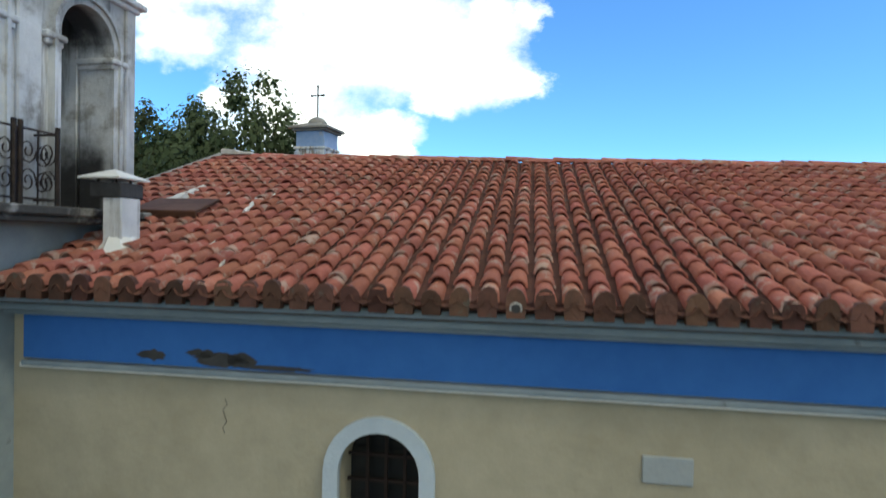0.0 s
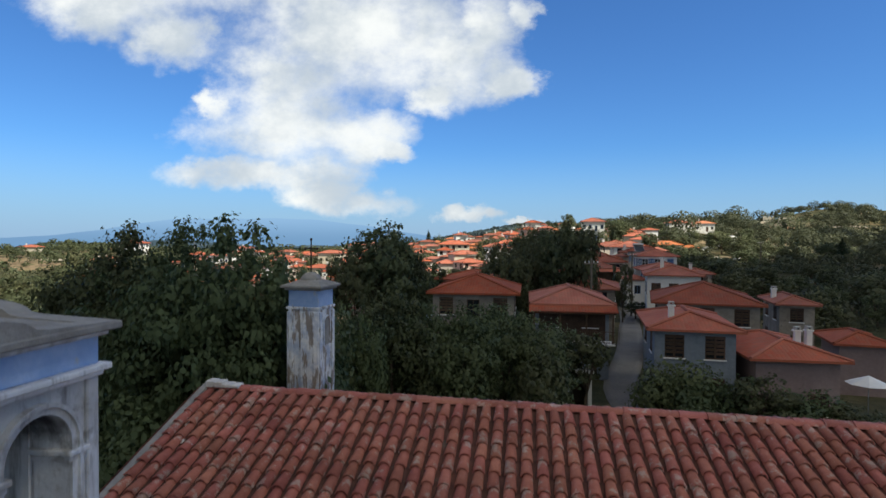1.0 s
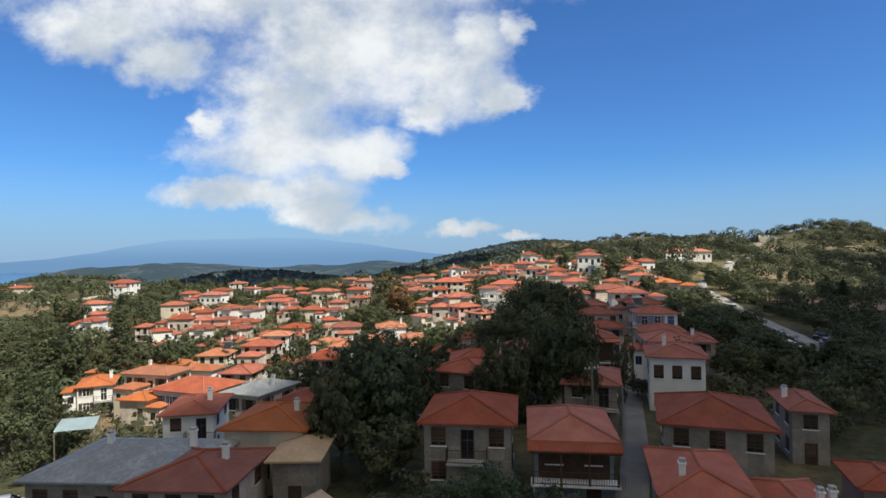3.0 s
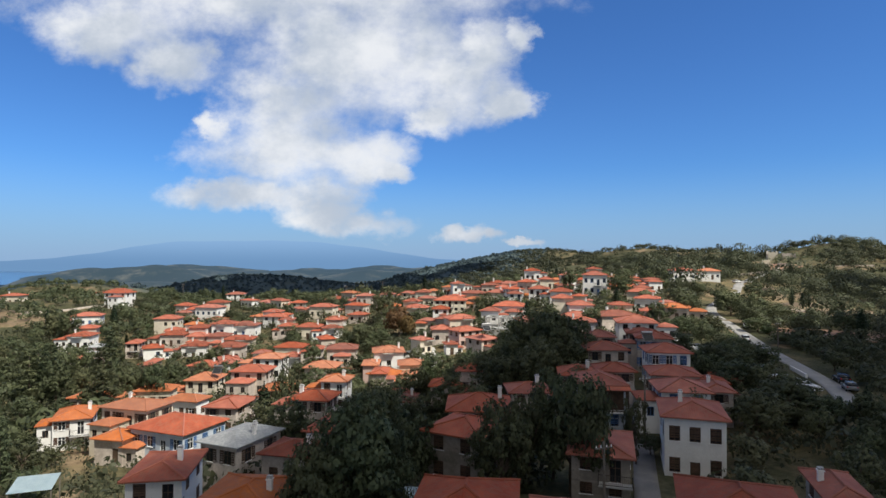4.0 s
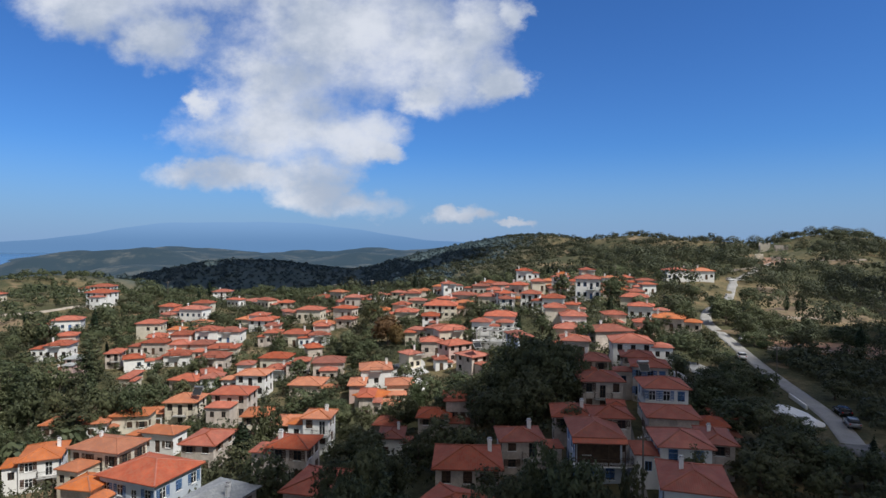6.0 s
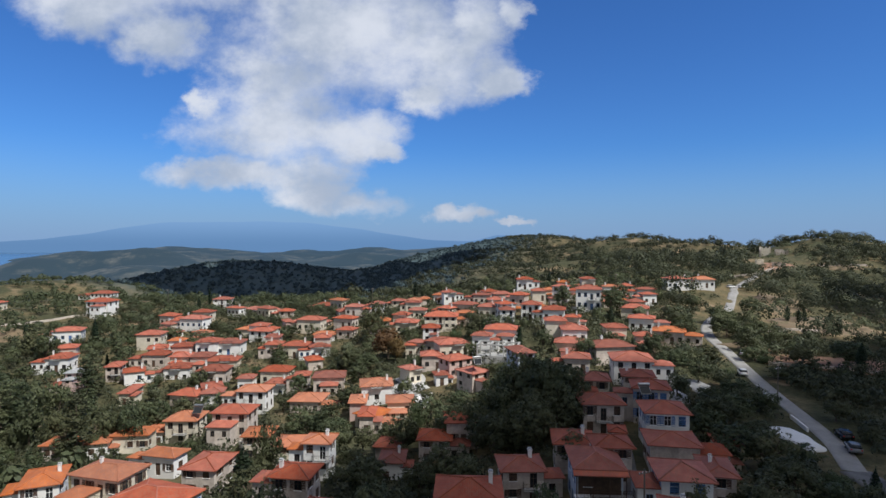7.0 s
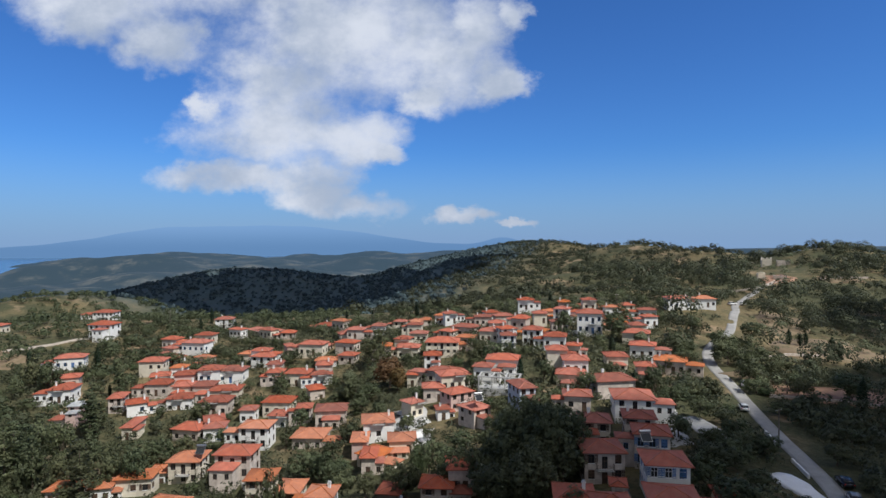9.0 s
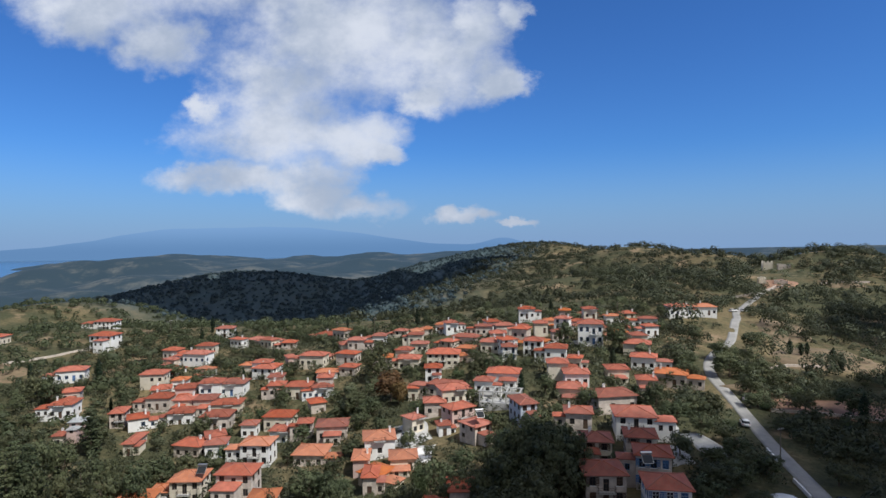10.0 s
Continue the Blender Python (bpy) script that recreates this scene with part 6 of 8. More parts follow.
def tree_meshes(seed, height, radius, leaves_count, leaf, kind="round", material="foliage", clumps=0, spread=0.3):
    rng = np.random.RandomState(seed)
    wood = bmesh.new()
    if kind == "round":
        stem = height * 0.34
        lobes = [((0, 0, height * 0.66), (radius * 0.78, radius * 0.74, height * 0.33))]
        for k in range(rng.randint(6, 10)):
            a, h = rng.uniform(0, 6.28), rng.uniform(0.36, 0.88)
            r = radius * rng.uniform(0.34, 0.52)
            out = radius * 0.62 * math.sin(math.pi * min(h, 0.95)) ** 0.7
            lobes.append(((math.cos(a) * out, math.sin(a) * out, height * h), (r, r, r * 0.85)))
        tube(wood, [(0, 0, -0.6), (0.05 * radius, 0, stem * 0.5), (0, 0.05 * radius, stem), (0, 0, height * 0.7)], 0.055 * radius + 0.08, 7, 0.03)
        for c, r in lobes[1:]:
            tube(wood, [(0, 0, stem * 0.8), (c[0] * 0.45, c[1] * 0.45, (stem + c[2]) / 2), c], 0.03 * radius + 0.03, 5, 0.015)
    elif kind == "tall":
        lobes = [((rng.uniform(-0.2, 0.2) * radius, rng.uniform(-0.2, 0.2) * radius, height * (0.15 + 0.8 * k / 9)), (radius * (0.95 - 0.6 * abs(k / 9 - 0.35)), radius * (0.95 - 0.6 * abs(k / 9 - 0.35)), height * 0.10)) for k in range(10)]
        tube(wood, [(0, 0, -0.6), (0, 0, height * 0.5), (0, 0, height * 0.92)], 0.16, 6, 0.03)
    elif kind == "cypress":
        lobes = [((0, 0, height * (0.08 + 0.88 * k / 11)), (radius * math.sin(math.pi * (0.12 + 0.86 * k / 11)) ** 0.8, radius * math.sin(math.pi * (0.12 + 0.86 * k / 11)) ** 0.8, height * 0.08)) for k in range(12)]
        tube(wood, [(0, 0, -0.6), (0, 0, height * 0.9)], 0.14, 6, 0.03)
    else:  # a shrub
        lobes = [((rng.uniform(-0.6, 0.6) * radius, rng.uniform(-0.6, 0.6) * radius, height * rng.uniform(0.3, 0.6)), (radius * rng.uniform(0.4, 0.6), radius * rng.uniform(0.4, 0.6), height * rng.uniform(0.3, 0.45))) for k in range(6)]
        for k in range(4):
            tube(wood, [(0, 0, -0.4), (lobes[k][0][0] * 0.6, lobes[k][0][1] * 0.6, height * 0.4)], 0.05, 4, 0.02)
    places, ways, soft = crown_points(rng, lobes, leaves_count, clumps, spread)
    trunk = bpy.data.meshes.new("trunk")
    wood.to_mesh(trunk)
    wood.free()
    trunk.materials.append(MATS["bark"])
    return trunk, quad_mesh("crown", leaf_cards(places, ways, leaf, rng), material, soft)


TREES = {}


def tree_kind(key, words, *args, **more):
    TREES[key] = (words, tree_meshes(*args, **more))


for n in range(3):
    tree_kind(f"big{n}", "tall dark green tree among the houses", 40 + n, 7.0, 4.0, 6500, 0.30, clumps=210, spread=0.65)
for n in range(3):
    tree_kind(f"near{n}", "large dark green broadleaf tree with a dense crown", 45 + n, 7.0, 4.0, 16000, 0.20, material="foliage_deep", clumps=420, spread=0.62)
tree_kind("front0", "dark green broadleaf tree close behind the church", 46, 7.0, 4.0, 62000, 0.14, material="foliage_deep", clumps=760, spread=0.55)
for n in range(5):
    tree_kind(f"round{n}", "green broadleaf tree with a rounded uneven crown", 50 + n, 5.5, 2.9, 2600, 0.30, clumps=90, spread=0.6)
for n in range(2):
    tree_kind(f"pale{n}", "pale grey-green olive tree with a loose crown", 60 + n, 4.2, 2.4, 1000, 0.42, material="foliage_pale")
tree_kind("dry0", "rust-brown tree with a dry crown", 70, 6.0, 3.0, 1500, 0.48, material="foliage_dry")
for n in range(2):
    tree_kind(f"tall{n}", "tall slender poplar beside the houses", 80 + n, 12.0, 1.7, 4200, 0.27, kind="tall", clumps=150, spread=0.5)
for n in range(2):
    tree_kind(f"cypress{n}", "dark slender cypress tree", 90 + n, 8.0, 1.1, 1500, 0.34, kind="cypress", material="cypress_green")
for n in range(3):
    tree_kind(f"shrub{n}", "dense green garden shrub", 95 + n, 2.4, 1.8, 2600, 0.17, kind="shrub", material="foliage_deep")

GROUPS = {"front": "trees behind the church", "near": "trees behind the church", "big": "village trees", "round": "village trees", "pale": "olive trees", "tall": "poplars", "cypress": "cypresses", "shrub": "garden shrubs", "dry": ""}
tree_turn = random.Random(77)


def tree(key, x, y, wide=1.0, tall=None):
    """One tree standing on the ground."""
    words, (trunk, crown) = TREES[key]
    name = {"cypress": "cypress", "shrub": "shrub", "tall": "poplar", "pale": "olive_tree"}.get(key[:-1], "tree")
    tall = tall or wide * tree_turn.uniform(0.92, 1.1)
    m = Matrix.LocRotScale((x, y, land_at(x, y)), Euler((0, 0, tree_turn.uniform(0, 6.28))), Vector((wide, wide * tree_turn.uniform(0.92, 1.08), tall)))
    root = new(name)
    root.matrix_basis = m
    tagged(root, words, name.replace("_", " "), GROUPS[key[:-1]])
    part("trunk", trunk, "", root)
    part("crown", crown, "", root)


tree("front0", -6.3, 14.5, 0.84, 1.20)
tree("front0", -9.0, 17.0, 0.72, 1.22)
tree("front0", -7.7, 16.4, 0.78, 1.22)
tree("near2", -11.3, 19.0, 0.59, 1.16)
tree("near0", -7.6, 19.5, 0.80, 1.12)
tree("near1", -9.6, 22.5, 0.85, 1.05)
tree("near2", -14.2, 22.0, 0.75, 1.02)
tree("near0", -5.6, 20.0, 0.62, 1.0)
tree("near1", -11.9, 20.0, 0.77, 1.06)
tree("near2", -19.4, 27.0, 0.83, 0.66)
tree("near1", -2.7, 24.0, 0.65, 0.95)
tree("near0", -0.3, 25.0, 0.70, 0.93)
tree("near2", 2.3, 27.0, 0.73, 0.83)
tree("near2", -4.0, 22.0, 0.38, 0.90)
tree("round0", 3.3, 24.0, 0.58, 0.90)
tree("near1", -6.8, 27.0, 0.48, 0.59)
tree("near0", -13.7, 30.0, 0.78, 0.52)
tree("near1", 1.2, 36.0, 0.80, 0.72)
tree("near0", 4.7, 35.0, 0.73, 0.64)
tree("round2", -1.6, 38.0, 0.98, 0.84)
tree("round3", 7.4, 34.0, 0.66, 0.74)
tree("near2", -3.5, 32.0, 0.67, 0.71)
tree("round1", -4.6, 30.0, 0.72, 0.97)
tree("near1", -12.8, 30.0, 0.69, 0.58)
tree("near2", -15.1, 29.0, 0.67, 0.60)
tree("near0", -18.1, 29.0, 0.60, 0.60)
tree("near2", -21.8, 30.0, 0.69, 0.58)
tree("big0", -7.3, 53.0, 1.07, 1.50)
tree("big1", -8.9, 50.0, 0.71, 1.22)
tree("big2", -5.1, 55.0, 0.72, 1.16)
tree("round4", -5.2, 48.0, 1.02, 0.96)
tree("big2", 1.7, 92.0, 1.05, 1.01)
tree("round2", 7.2, 76.0, 1.38, 1.01)
tree("big1", 17.7, 118.0, 1.57, 1.43)
tree("round0", 19.3, 96.0, 1.43, 1.02)
tree("tall0", -56.0, 79.0, 0.85, 0.86)
tree("tall1", -52.5, 76.0, 0.81, 0.78)
tree("tall0", -59.5, 84.0, 0.8, 0.9)
tree("round1", -45.0, 66.0, 0.7, 0.7)
tree("round3", -40.5, 59.0, 0.6, 0.55)
tree("tall0", -67.4, 120.0, 1.54, 1.08)
tree("shrub1", 16.7, 30.0, 1.00, 0.67)
tree("round3", 18.5, 29.0, 0.44, 0.29)
tree("shrub2", 13.7, 28.0, 1.00, 0.67)
tree("round1", 19.5, 28.0, 0.44, 0.29)
tree("shrub0", 12.0, 29.0, 1.00, 0.67)
tree("shrub0", 11.3, 32.2, 1.3, 1.45)
tree("shrub1", 13.4, 31.4, 1.3, 1.25)
tree("shrub2", 12.2, 31.0, 1.3, 1.25)
tree("round1", 15.2, 30.0, 0.62, 0.52)
tree("shrub0", 17.0, 29.6, 1.12, 0.95)
tree("round2", 30.6, 44.0, 0.44, 0.29)
tree("shrub2", 18.6, 27.0, 1.13, 0.75)
tree("round3", 22.8, 75.0, 0.58, 0.38)
tree("round0", 34.9, 58.0, 0.79, 0.53)
tree("round2", 49.8, 72.0, 1.43, 0.96)
tree("round4", 38.3, 82.0, 1.34, 0.89)
tree("round1", 52.6, 97.5, 1.0, 0.62)
tree("big2", 59.9, 90.0, 0.34, 0.23)
tree("round3", 95.2, 150.0, 1.61, 1.08)
tree("cypress0", -29.7, 101.0, 1.38, 0.92)
tree("round0", -20.2, 82.0, 1.16, 1.46)
tree("big0", -10.2, 72.0, 0.72, 1.20)
tree("big1", -7.6, 74.0, 0.81, 1.29)
tree("big2", -4.5, 80.0, 0.73, 0.99)
tree("round3", -9.9, 95.0, 1.24, 0.93)
tree("round1", -2.5, 92.0, 0.93, 0.97)
tree("big0", 10.4, 66.0, 0.64, 1.39)
tree("big1", 11.4, 62.0, 0.83, 1.50)
tree("round2", 7.8, 64.0, 0.94, 1.77)
tree("round3", 12.8, 60.0, 0.78, 1.72)
tree("big2", 5.0, 60.0, 0.74, 1.28)
tree("round0", -3.6, 64.0, 1.02, 1.54)
tree("big1", -7.3, 60.0, 0.68, 1.45)
tree("big0", 15.6, 118.0, 1.66, 1.75)
tree("big1", 20.1, 112.0, 1.33, 1.64)
tree("big2", 11.3, 115.0, 1.37, 1.38)
tree("round0", 5.4, 118.0, 1.41, 1.36)
tree("big1", 8.6, 106.0, 1.24, 1.07)
tree("big0", 14.6, 104.0, 1.33, 1.13)
tree("round4", 2.3, 116.0, 1.04, 1.22)
tree("big2", 46.6, 112.0, 1.1, 0.75)
tree("big0", 51.2, 114.5, 0.9, 0.62)
tree("round0", 42.1, 106.0, 1.25, 1.09)
tree("round3", 43.5, 98.0, 1.43, 0.98)
tree("round1", 46.8, 95.0, 1.38, 1.11)
tree("round2", 59.6, 120.0, 1.13, 0.75)
tree("big1", 43.4, 84.0, 1.13, 0.75)
tree("round0", 36.4, 78.0, 1.09, 1.03)
tree("big2", 46.9, 82.0, 0.89, 0.59)
tree("big0", 49.5, 80.0, 0.75, 0.50)
tree("round3", 69.2, 115.0, 0.92, 0.61)
tree("round4", 78.6, 125.0, 0.84, 0.56)
tree("round1", 68.4, 105.0, 0.66, 0.44)
tree("round2", 29.2, 78.0, 0.76, 1.18)
tree("round4", 20.3, 72.0, 0.49, 1.38)
tree("big1", -24.5, 176.0, 1.19, 0.84)
tree("round0", -28.7, 178.0, 1.22, 0.81)
tree("big0", -20.6, 172.0, 0.99, 0.66)
tree("round2", -30.3, 176.0, 0.85, 0.57)
tree("round3", -21.9, 165.0, 1.06, 0.71)
tree("big2", -23.0, 202.0, 1.20, 1.81)
tree("dry0", -16.0, 181.0, 1.52, 1.55)
tree("dry0", -13.1, 176.0, 0.95, 1.20)
tree("round0", 11.4, 192.0, 1.20, 1.40)
tree("round1", 14.9, 188.0, 1.17, 1.22)
tree("round2", 8.5, 188.0, 0.88, 1.10)
tree("round3", 38.6, 200.0, 1.25, 1.84)
tree("big0", 55.9, 206.0, 1.17, 1.20)
tree("round0", 64.2, 225.0, 1.42, 1.52)
tree("big1", 49.5, 148.0, 0.82, 1.05)
tree("big0", 52.0, 143.0, 0.95, 0.68)
tree("round2", 58.5, 150.0, 1.15, 0.86)
tree("round4", 60.7, 172.0, 1.07, 0.89)
tree("big2", 70.9, 190.0, 1.29, 0.88)
tree("round1", 68.5, 178.0, 1.23, 0.82)
tree("big0", 15.5, 118.0, 1.14, 1.54)
tree("big1", 20.3, 122.0, 1.19, 1.49)
tree("big2", 23.4, 118.0, 1.02, 1.39)
tree("big1", 15.8, 110.0, 1.06, 1.27)
tree("round0", 20.1, 108.0, 1.27, 1.53)
tree("round1", 3.5, 118.0, 1.05, 1.36)
tree("round3", 6.3, 112.0, 0.99, 1.41)
tree("round4", -2.6, 124.0, 1.11, 1.45)
tree("round0", -9.0, 121.0, 1.0, 1.0)
tree("round1", 4.0, 131.0, 1.05, 0.95)
tree("round2", 9.5, 128.5, 1.1, 1.1)
tree("round3", 13.0, 134.0, 0.95, 1.0)
tree("round4", 18.5, 131.0, 1.15, 1.15)
tree("round0", 0.5, 127.5, 0.85, 0.8)
tree("round1", 14.5, 125.0, 1.2, 1.1)
tree("round2", 21.5, 126.0, 0.9, 0.9)
tree("round3", -14.0, 118.0, 0.9, 0.85)
tree("round4", 11.0, 140.0, 0.7, 0.7)
tree("round0", 22.0, 144.0, 0.9, 0.9)
tree("round1", 20.0, 153.0, 0.8, 0.8)
tree("round2", -6.4, 116.0, 1.03, 1.33)
tree("shrub0", -4.7, 122.0, 1.17, 3.29)
tree("tall0", -98.0, 186.0, 1.19, 1.08)
tree("tall1", -91.6, 164.0, 1.62, 1.08)
tree("tall0", -90.6, 160.0, 1.62, 1.08)
tree("tall0", -91.9, 136.0, 1.62, 1.08)
tree("tall1", -87.7, 134.0, 1.59, 1.08)
tree("tall1", -90.9, 132.0, 1.62, 1.08)
tree("round0", -129.6, 195.0, 1.68, 1.92)
tree("round1", -118.2, 185.0, 1.30, 1.98)
tree("round1", -93.0, 145.0, 1.33, 2.00)
tree("round3", -84.4, 140.0, 1.27, 1.93)
tree("round0", -76.9, 138.0, 1.25, 1.77)
tree("round2", -69.6, 136.0, 1.23, 1.70)
tree("round4", -65.8, 138.0, 1.25, 1.50)
tree("round0", -62.8, 142.0, 1.08, 1.39)
tree("round3", -56.8, 140.0, 1.06, 1.31)
tree("round1", -53.5, 144.0, 1.10, 1.20)
tree("round2", -75.2, 128.0, 1.15, 1.82)
tree("round4", -67.1, 126.0, 1.13, 1.68)
tree("round3", -61.5, 128.0, 1.15, 1.51)
tree("round0", -83.5, 130.0, 1.17, 1.97)
tree("round0", -28.1, 108.0, 0.95, 1.85)
tree("round1", -28.0, 130.0, 1.17, 1.19)
tree("big2", -22.6, 126.0, 0.96, 0.90)
tree("round4", -22.0, 148.0, 0.90, 0.69)
tree("round0", -50.1, 190.0, 0.89, 0.78)
tree("round2", -53.3, 215.0, 1.15, 1.03)
tree("round3", -71.8, 235.0, 1.27, 0.96)
tree("round1", -75.8, 222.0, 0.88, 0.59)
tree("round0", -85.9, 232.0, 1.25, 0.86)
tree("round4", -85.1, 215.0, 1.36, 0.92)
tree("round2", -98.4, 222.0, 1.39, 0.93)
tree("round1", -104.6, 222.0, 1.69, 1.13)
tree("round3", -120.5, 240.0, 0.98, 0.65)
tree("round0", -121.6, 232.0, 0.74, 0.49)
tree("big1", 80.5, 178.0, 1.24, 0.98)
tree("round2", 86.0, 195.0, 1.40, 1.21)
tree("round0", 63.3, 152.0, 1.16, 0.96)
tree("round3", 100.9, 205.0, 1.29, 1.16)
tree("big0", 90.0, 178.0, 0.99, 0.66)
tree("round1", 90.6, 172.0, 1.32, 0.88)
tree("round2", 76.3, 155.0, 1.14, 0.76)
tree("cypress0", 119.1, 192.0, 1.16, 0.77)
tree("cypress1", 118.7, 188.0, 1.13, 0.76)
tree("cypress1", 113.5, 205.0, 0.95, 0.64)
tree("cypress0", 116.6, 204.0, 0.83, 0.55)
tree("cypress1", 119.7, 206.0, 0.77, 0.55)
tree("round4", 96.6, 168.0, 0.47, 0.31)
tree("round0", 100.6, 165.0, 0.44, 0.29)
tree("round3", 114.4, 172.0, 0.44, 0.29)
tree("round1", 73.2, 140.0, 0.79, 0.52)
tree("big2", 57.6, 127.0, 0.8, 0.55)
tree("big0", 50.4, 122.0, 0.73, 0.49)
tree("round0", 57.7, 122.0, 0.87, 0.58)
tree("big1", 47.7, 112.0, 0.96, 0.66)
tree("round3", 50.6, 106.0, 0.95, 0.6)
tree("round2", 77.4, 128.0, 0.77, 0.51)
tree("round4", 82.6, 126.0, 0.44, 0.29)


def taken(x, y, gap):
    px, py, _ = np.array(PLOTS).T
    return np.hypot(px - x, py - y).min() < gap


ROAD_LINE = ((62.6, 105), (64.2, 113.5), (65.8, 123.5), (67.6, 134), (69.5, 144.4), (72.3, 157), (73.6, 165.5), (75.6, 178), (79.8, 190), (86, 200), (101, 219), (114, 243), (125, 263), (131.5, 278), (12, 36), (12.5, 44), (15, 52), (18, 61), (21, 71), (24, 84), (27, 96), (30, 112))
ROADS = [(a[0] + (b[0] - a[0]) * k / 8, a[1] + (b[1] - a[1]) * k / 8) for a, b in zip(ROAD_LINE, ROAD_LINE[1:]) if math.hypot(a[0] - b[0], a[1] - b[1]) < 40 for k in range(8)] + [(0, 22), (6, 23), (12, 25), (18, 24.5), (24, 24), (60, 96), (60, 90), (60, 80)]


def hides(x, y):
    """Whether a tree here would stand before the front of a house."""
    px, py, _ = np.array(PLOTS).T
    return bool(((np.abs(px - x) < 4.5) & (py - y > 0) & (py - y < 10)).any())


def on_road(x, y, gap=4.5):
    return min(math.hypot(px - x, py - y) for px, py in ROADS) < gap


def gardens():
    """Trees and shrubs between the houses."""
    rng = random.Random(21)
    kept, far = [], []
    tries = 0
    while len(kept) < 520 and tries < 14000:
        tries += 1
        x, y = rng.uniform(-150, 95), rng.uniform(60, 300)
        if taken(x, y, 4.6) or on_road(x, y) or (x > 60 and y < 140) or (abs(x - 54) < 7 and 90 < y < 114) or abs(x) > 0.78 * y + 20:
            continue
        if hides(x, y) and rng.random() < 0.8:
            continue
        if any((x - a) ** 2 + (y - b) ** 2 < 3.4**2 for a, b in kept):
            continue
        kept.append((x, y))
        pick = rng.random()
        key = f"round{rng.randrange(5)}" if pick < 0.62 else f"shrub{rng.randrange(3)}" if pick < 0.87 else f"pale{rng.randrange(2)}" if pick < 0.96 else f"cypress{rng.randrange(2)}"
        wide = rng.uniform(0.5, 1.12)
        if y < 175 or not key.startswith("round"):
            tree(key, x, y, wide)
        else:
            far.append((key, x, y, wide))
    # the trees of the upper village, too many to count
    corners, soft = [], []
    for key, x, y, wide in far:
        crown = TREES[key][1][1]
        at = np.empty(len(crown.vertices) * 3)
        crown.vertices.foreach_get("co", at)
        a = rng.uniform(0, 6.28)
        at = at.reshape(-1, 3)[: len(at) // 6 // 4 * 4] * wide
        at = np.stack([at[:, 0] * math.cos(a) - at[:, 1] * math.sin(a), at[:, 0] * math.sin(a) + at[:, 1] * math.cos(a), at[:, 2]], -1)
        soft.append((at[::4] + at[2::4]) / 2 - (0, 0, 2.8 * wide))
        corners.append(at + (x, y, land_at(x, y)))
    tagged(new("garden_trees", quad_mesh("garden_trees", np.concatenate(corners), "foliage", np.concatenate(soft))), "green garden trees crowding the upper village", "trees", kind="stuff")


gardens()


def woods(name, label, seed, count, region, leaf, per, height, material, keep):
    """Scrub and woods that nobody could count: one mesh of leaf clumps."""
    rng = np.random.RandomState(seed)
    x = rng.uniform(region[0], region[1], count * 4)
    y = rng.uniform(region[2], region[3], count * 4)
    ok = keep(x, y, rng)
    x, y = x[ok][:count], y[ok][:count]
    z = np.concatenate([land(x[k : k + 400], y[k : k + 400]) for k in range(0, len(x), 400)])
    size = height * rng.uniform(0.55, 1.35, len(x)) * (1 + 0.5 * (rng.random_sample(len(x)) > 0.9))
    n = len(x)
    way = rng.normal(size=(n, per, 3))
    way /= np.linalg.norm(way, axis=2, keepdims=True)
    way[:, :, 2] = np.abs(way[:, :, 2]) * 1.1 - 0.25
    wide = size[:, None, None] * np.array([0.62, 0.62, 0.55])
    place = np.stack([x, y, z + size * 0.45], -1)[:, None] + way * wide * (1 - 0.35 * rng.random_sample((n, per, 1)) ** 2)
    out = way + 0.2 * rng.normal(size=way.shape)
    out /= np.linalg.norm(out, axis=2, keepdims=True)
    scale = np.repeat(size, per)[:, None] / height
    corners = leaf_cards(place.reshape(-1, 3), out.reshape(-1, 3), leaf * scale, rng)
    tagged(new(name, quad_mesh(name, corners, material, (way + 0.35 * out).reshape(-1, 3))), label, "woods", kind="stuff")


def clear_of_houses(x, y, gap):
    px, py, _ = np.array(PLOTS).T
    far = np.full(len(x), True)
    for k in range(0, len(x), 2000):
        d = np.hypot(x[k : k + 2000, None] - px, y[k : k + 2000, None] - py).min(1)
        far[k : k + 2000] = d > gap
    qx, qy = np.array(ROADS).T
    for k in range(0, len(x), 2000):
        far[k : k + 2000] &= np.hypot(x[k : k + 2000, None] - qx, y[k : k + 2000, None] - qy).min(1) > 5.5
    # the open yards beside the road
    return far & (np.hypot(x - 57, y - 106) > 8.5) & (np.hypot(x - 53.5, y - 132) > 6)


def patchy(x, y, size, seed, level):
    return wrinkle(x, y, size, seed) > level


# olive groves and oak scrub on the slope beside and above the village
def open_slope(x, y):
    """Clear of the fields, the ruins and the track on the slope beside the village."""
    return clear_of_houses(x, y, 9) & (x > 50 + 0.1 * y) & (x < 0.85 * y + 60) & ~((abs(x - 122) < 18) & (abs(y - 200) < 15)) & ~((abs(x - 100) < 24) & (abs(y - 152) < 8)) & (np.hypot(x - 195, y - 358) > 22) & (np.hypot(x - 224, y - 402) > 18) & (np.hypot(x - 232, y - 428) > 15) & (np.hypot(x - 210, y - 380) > 18)


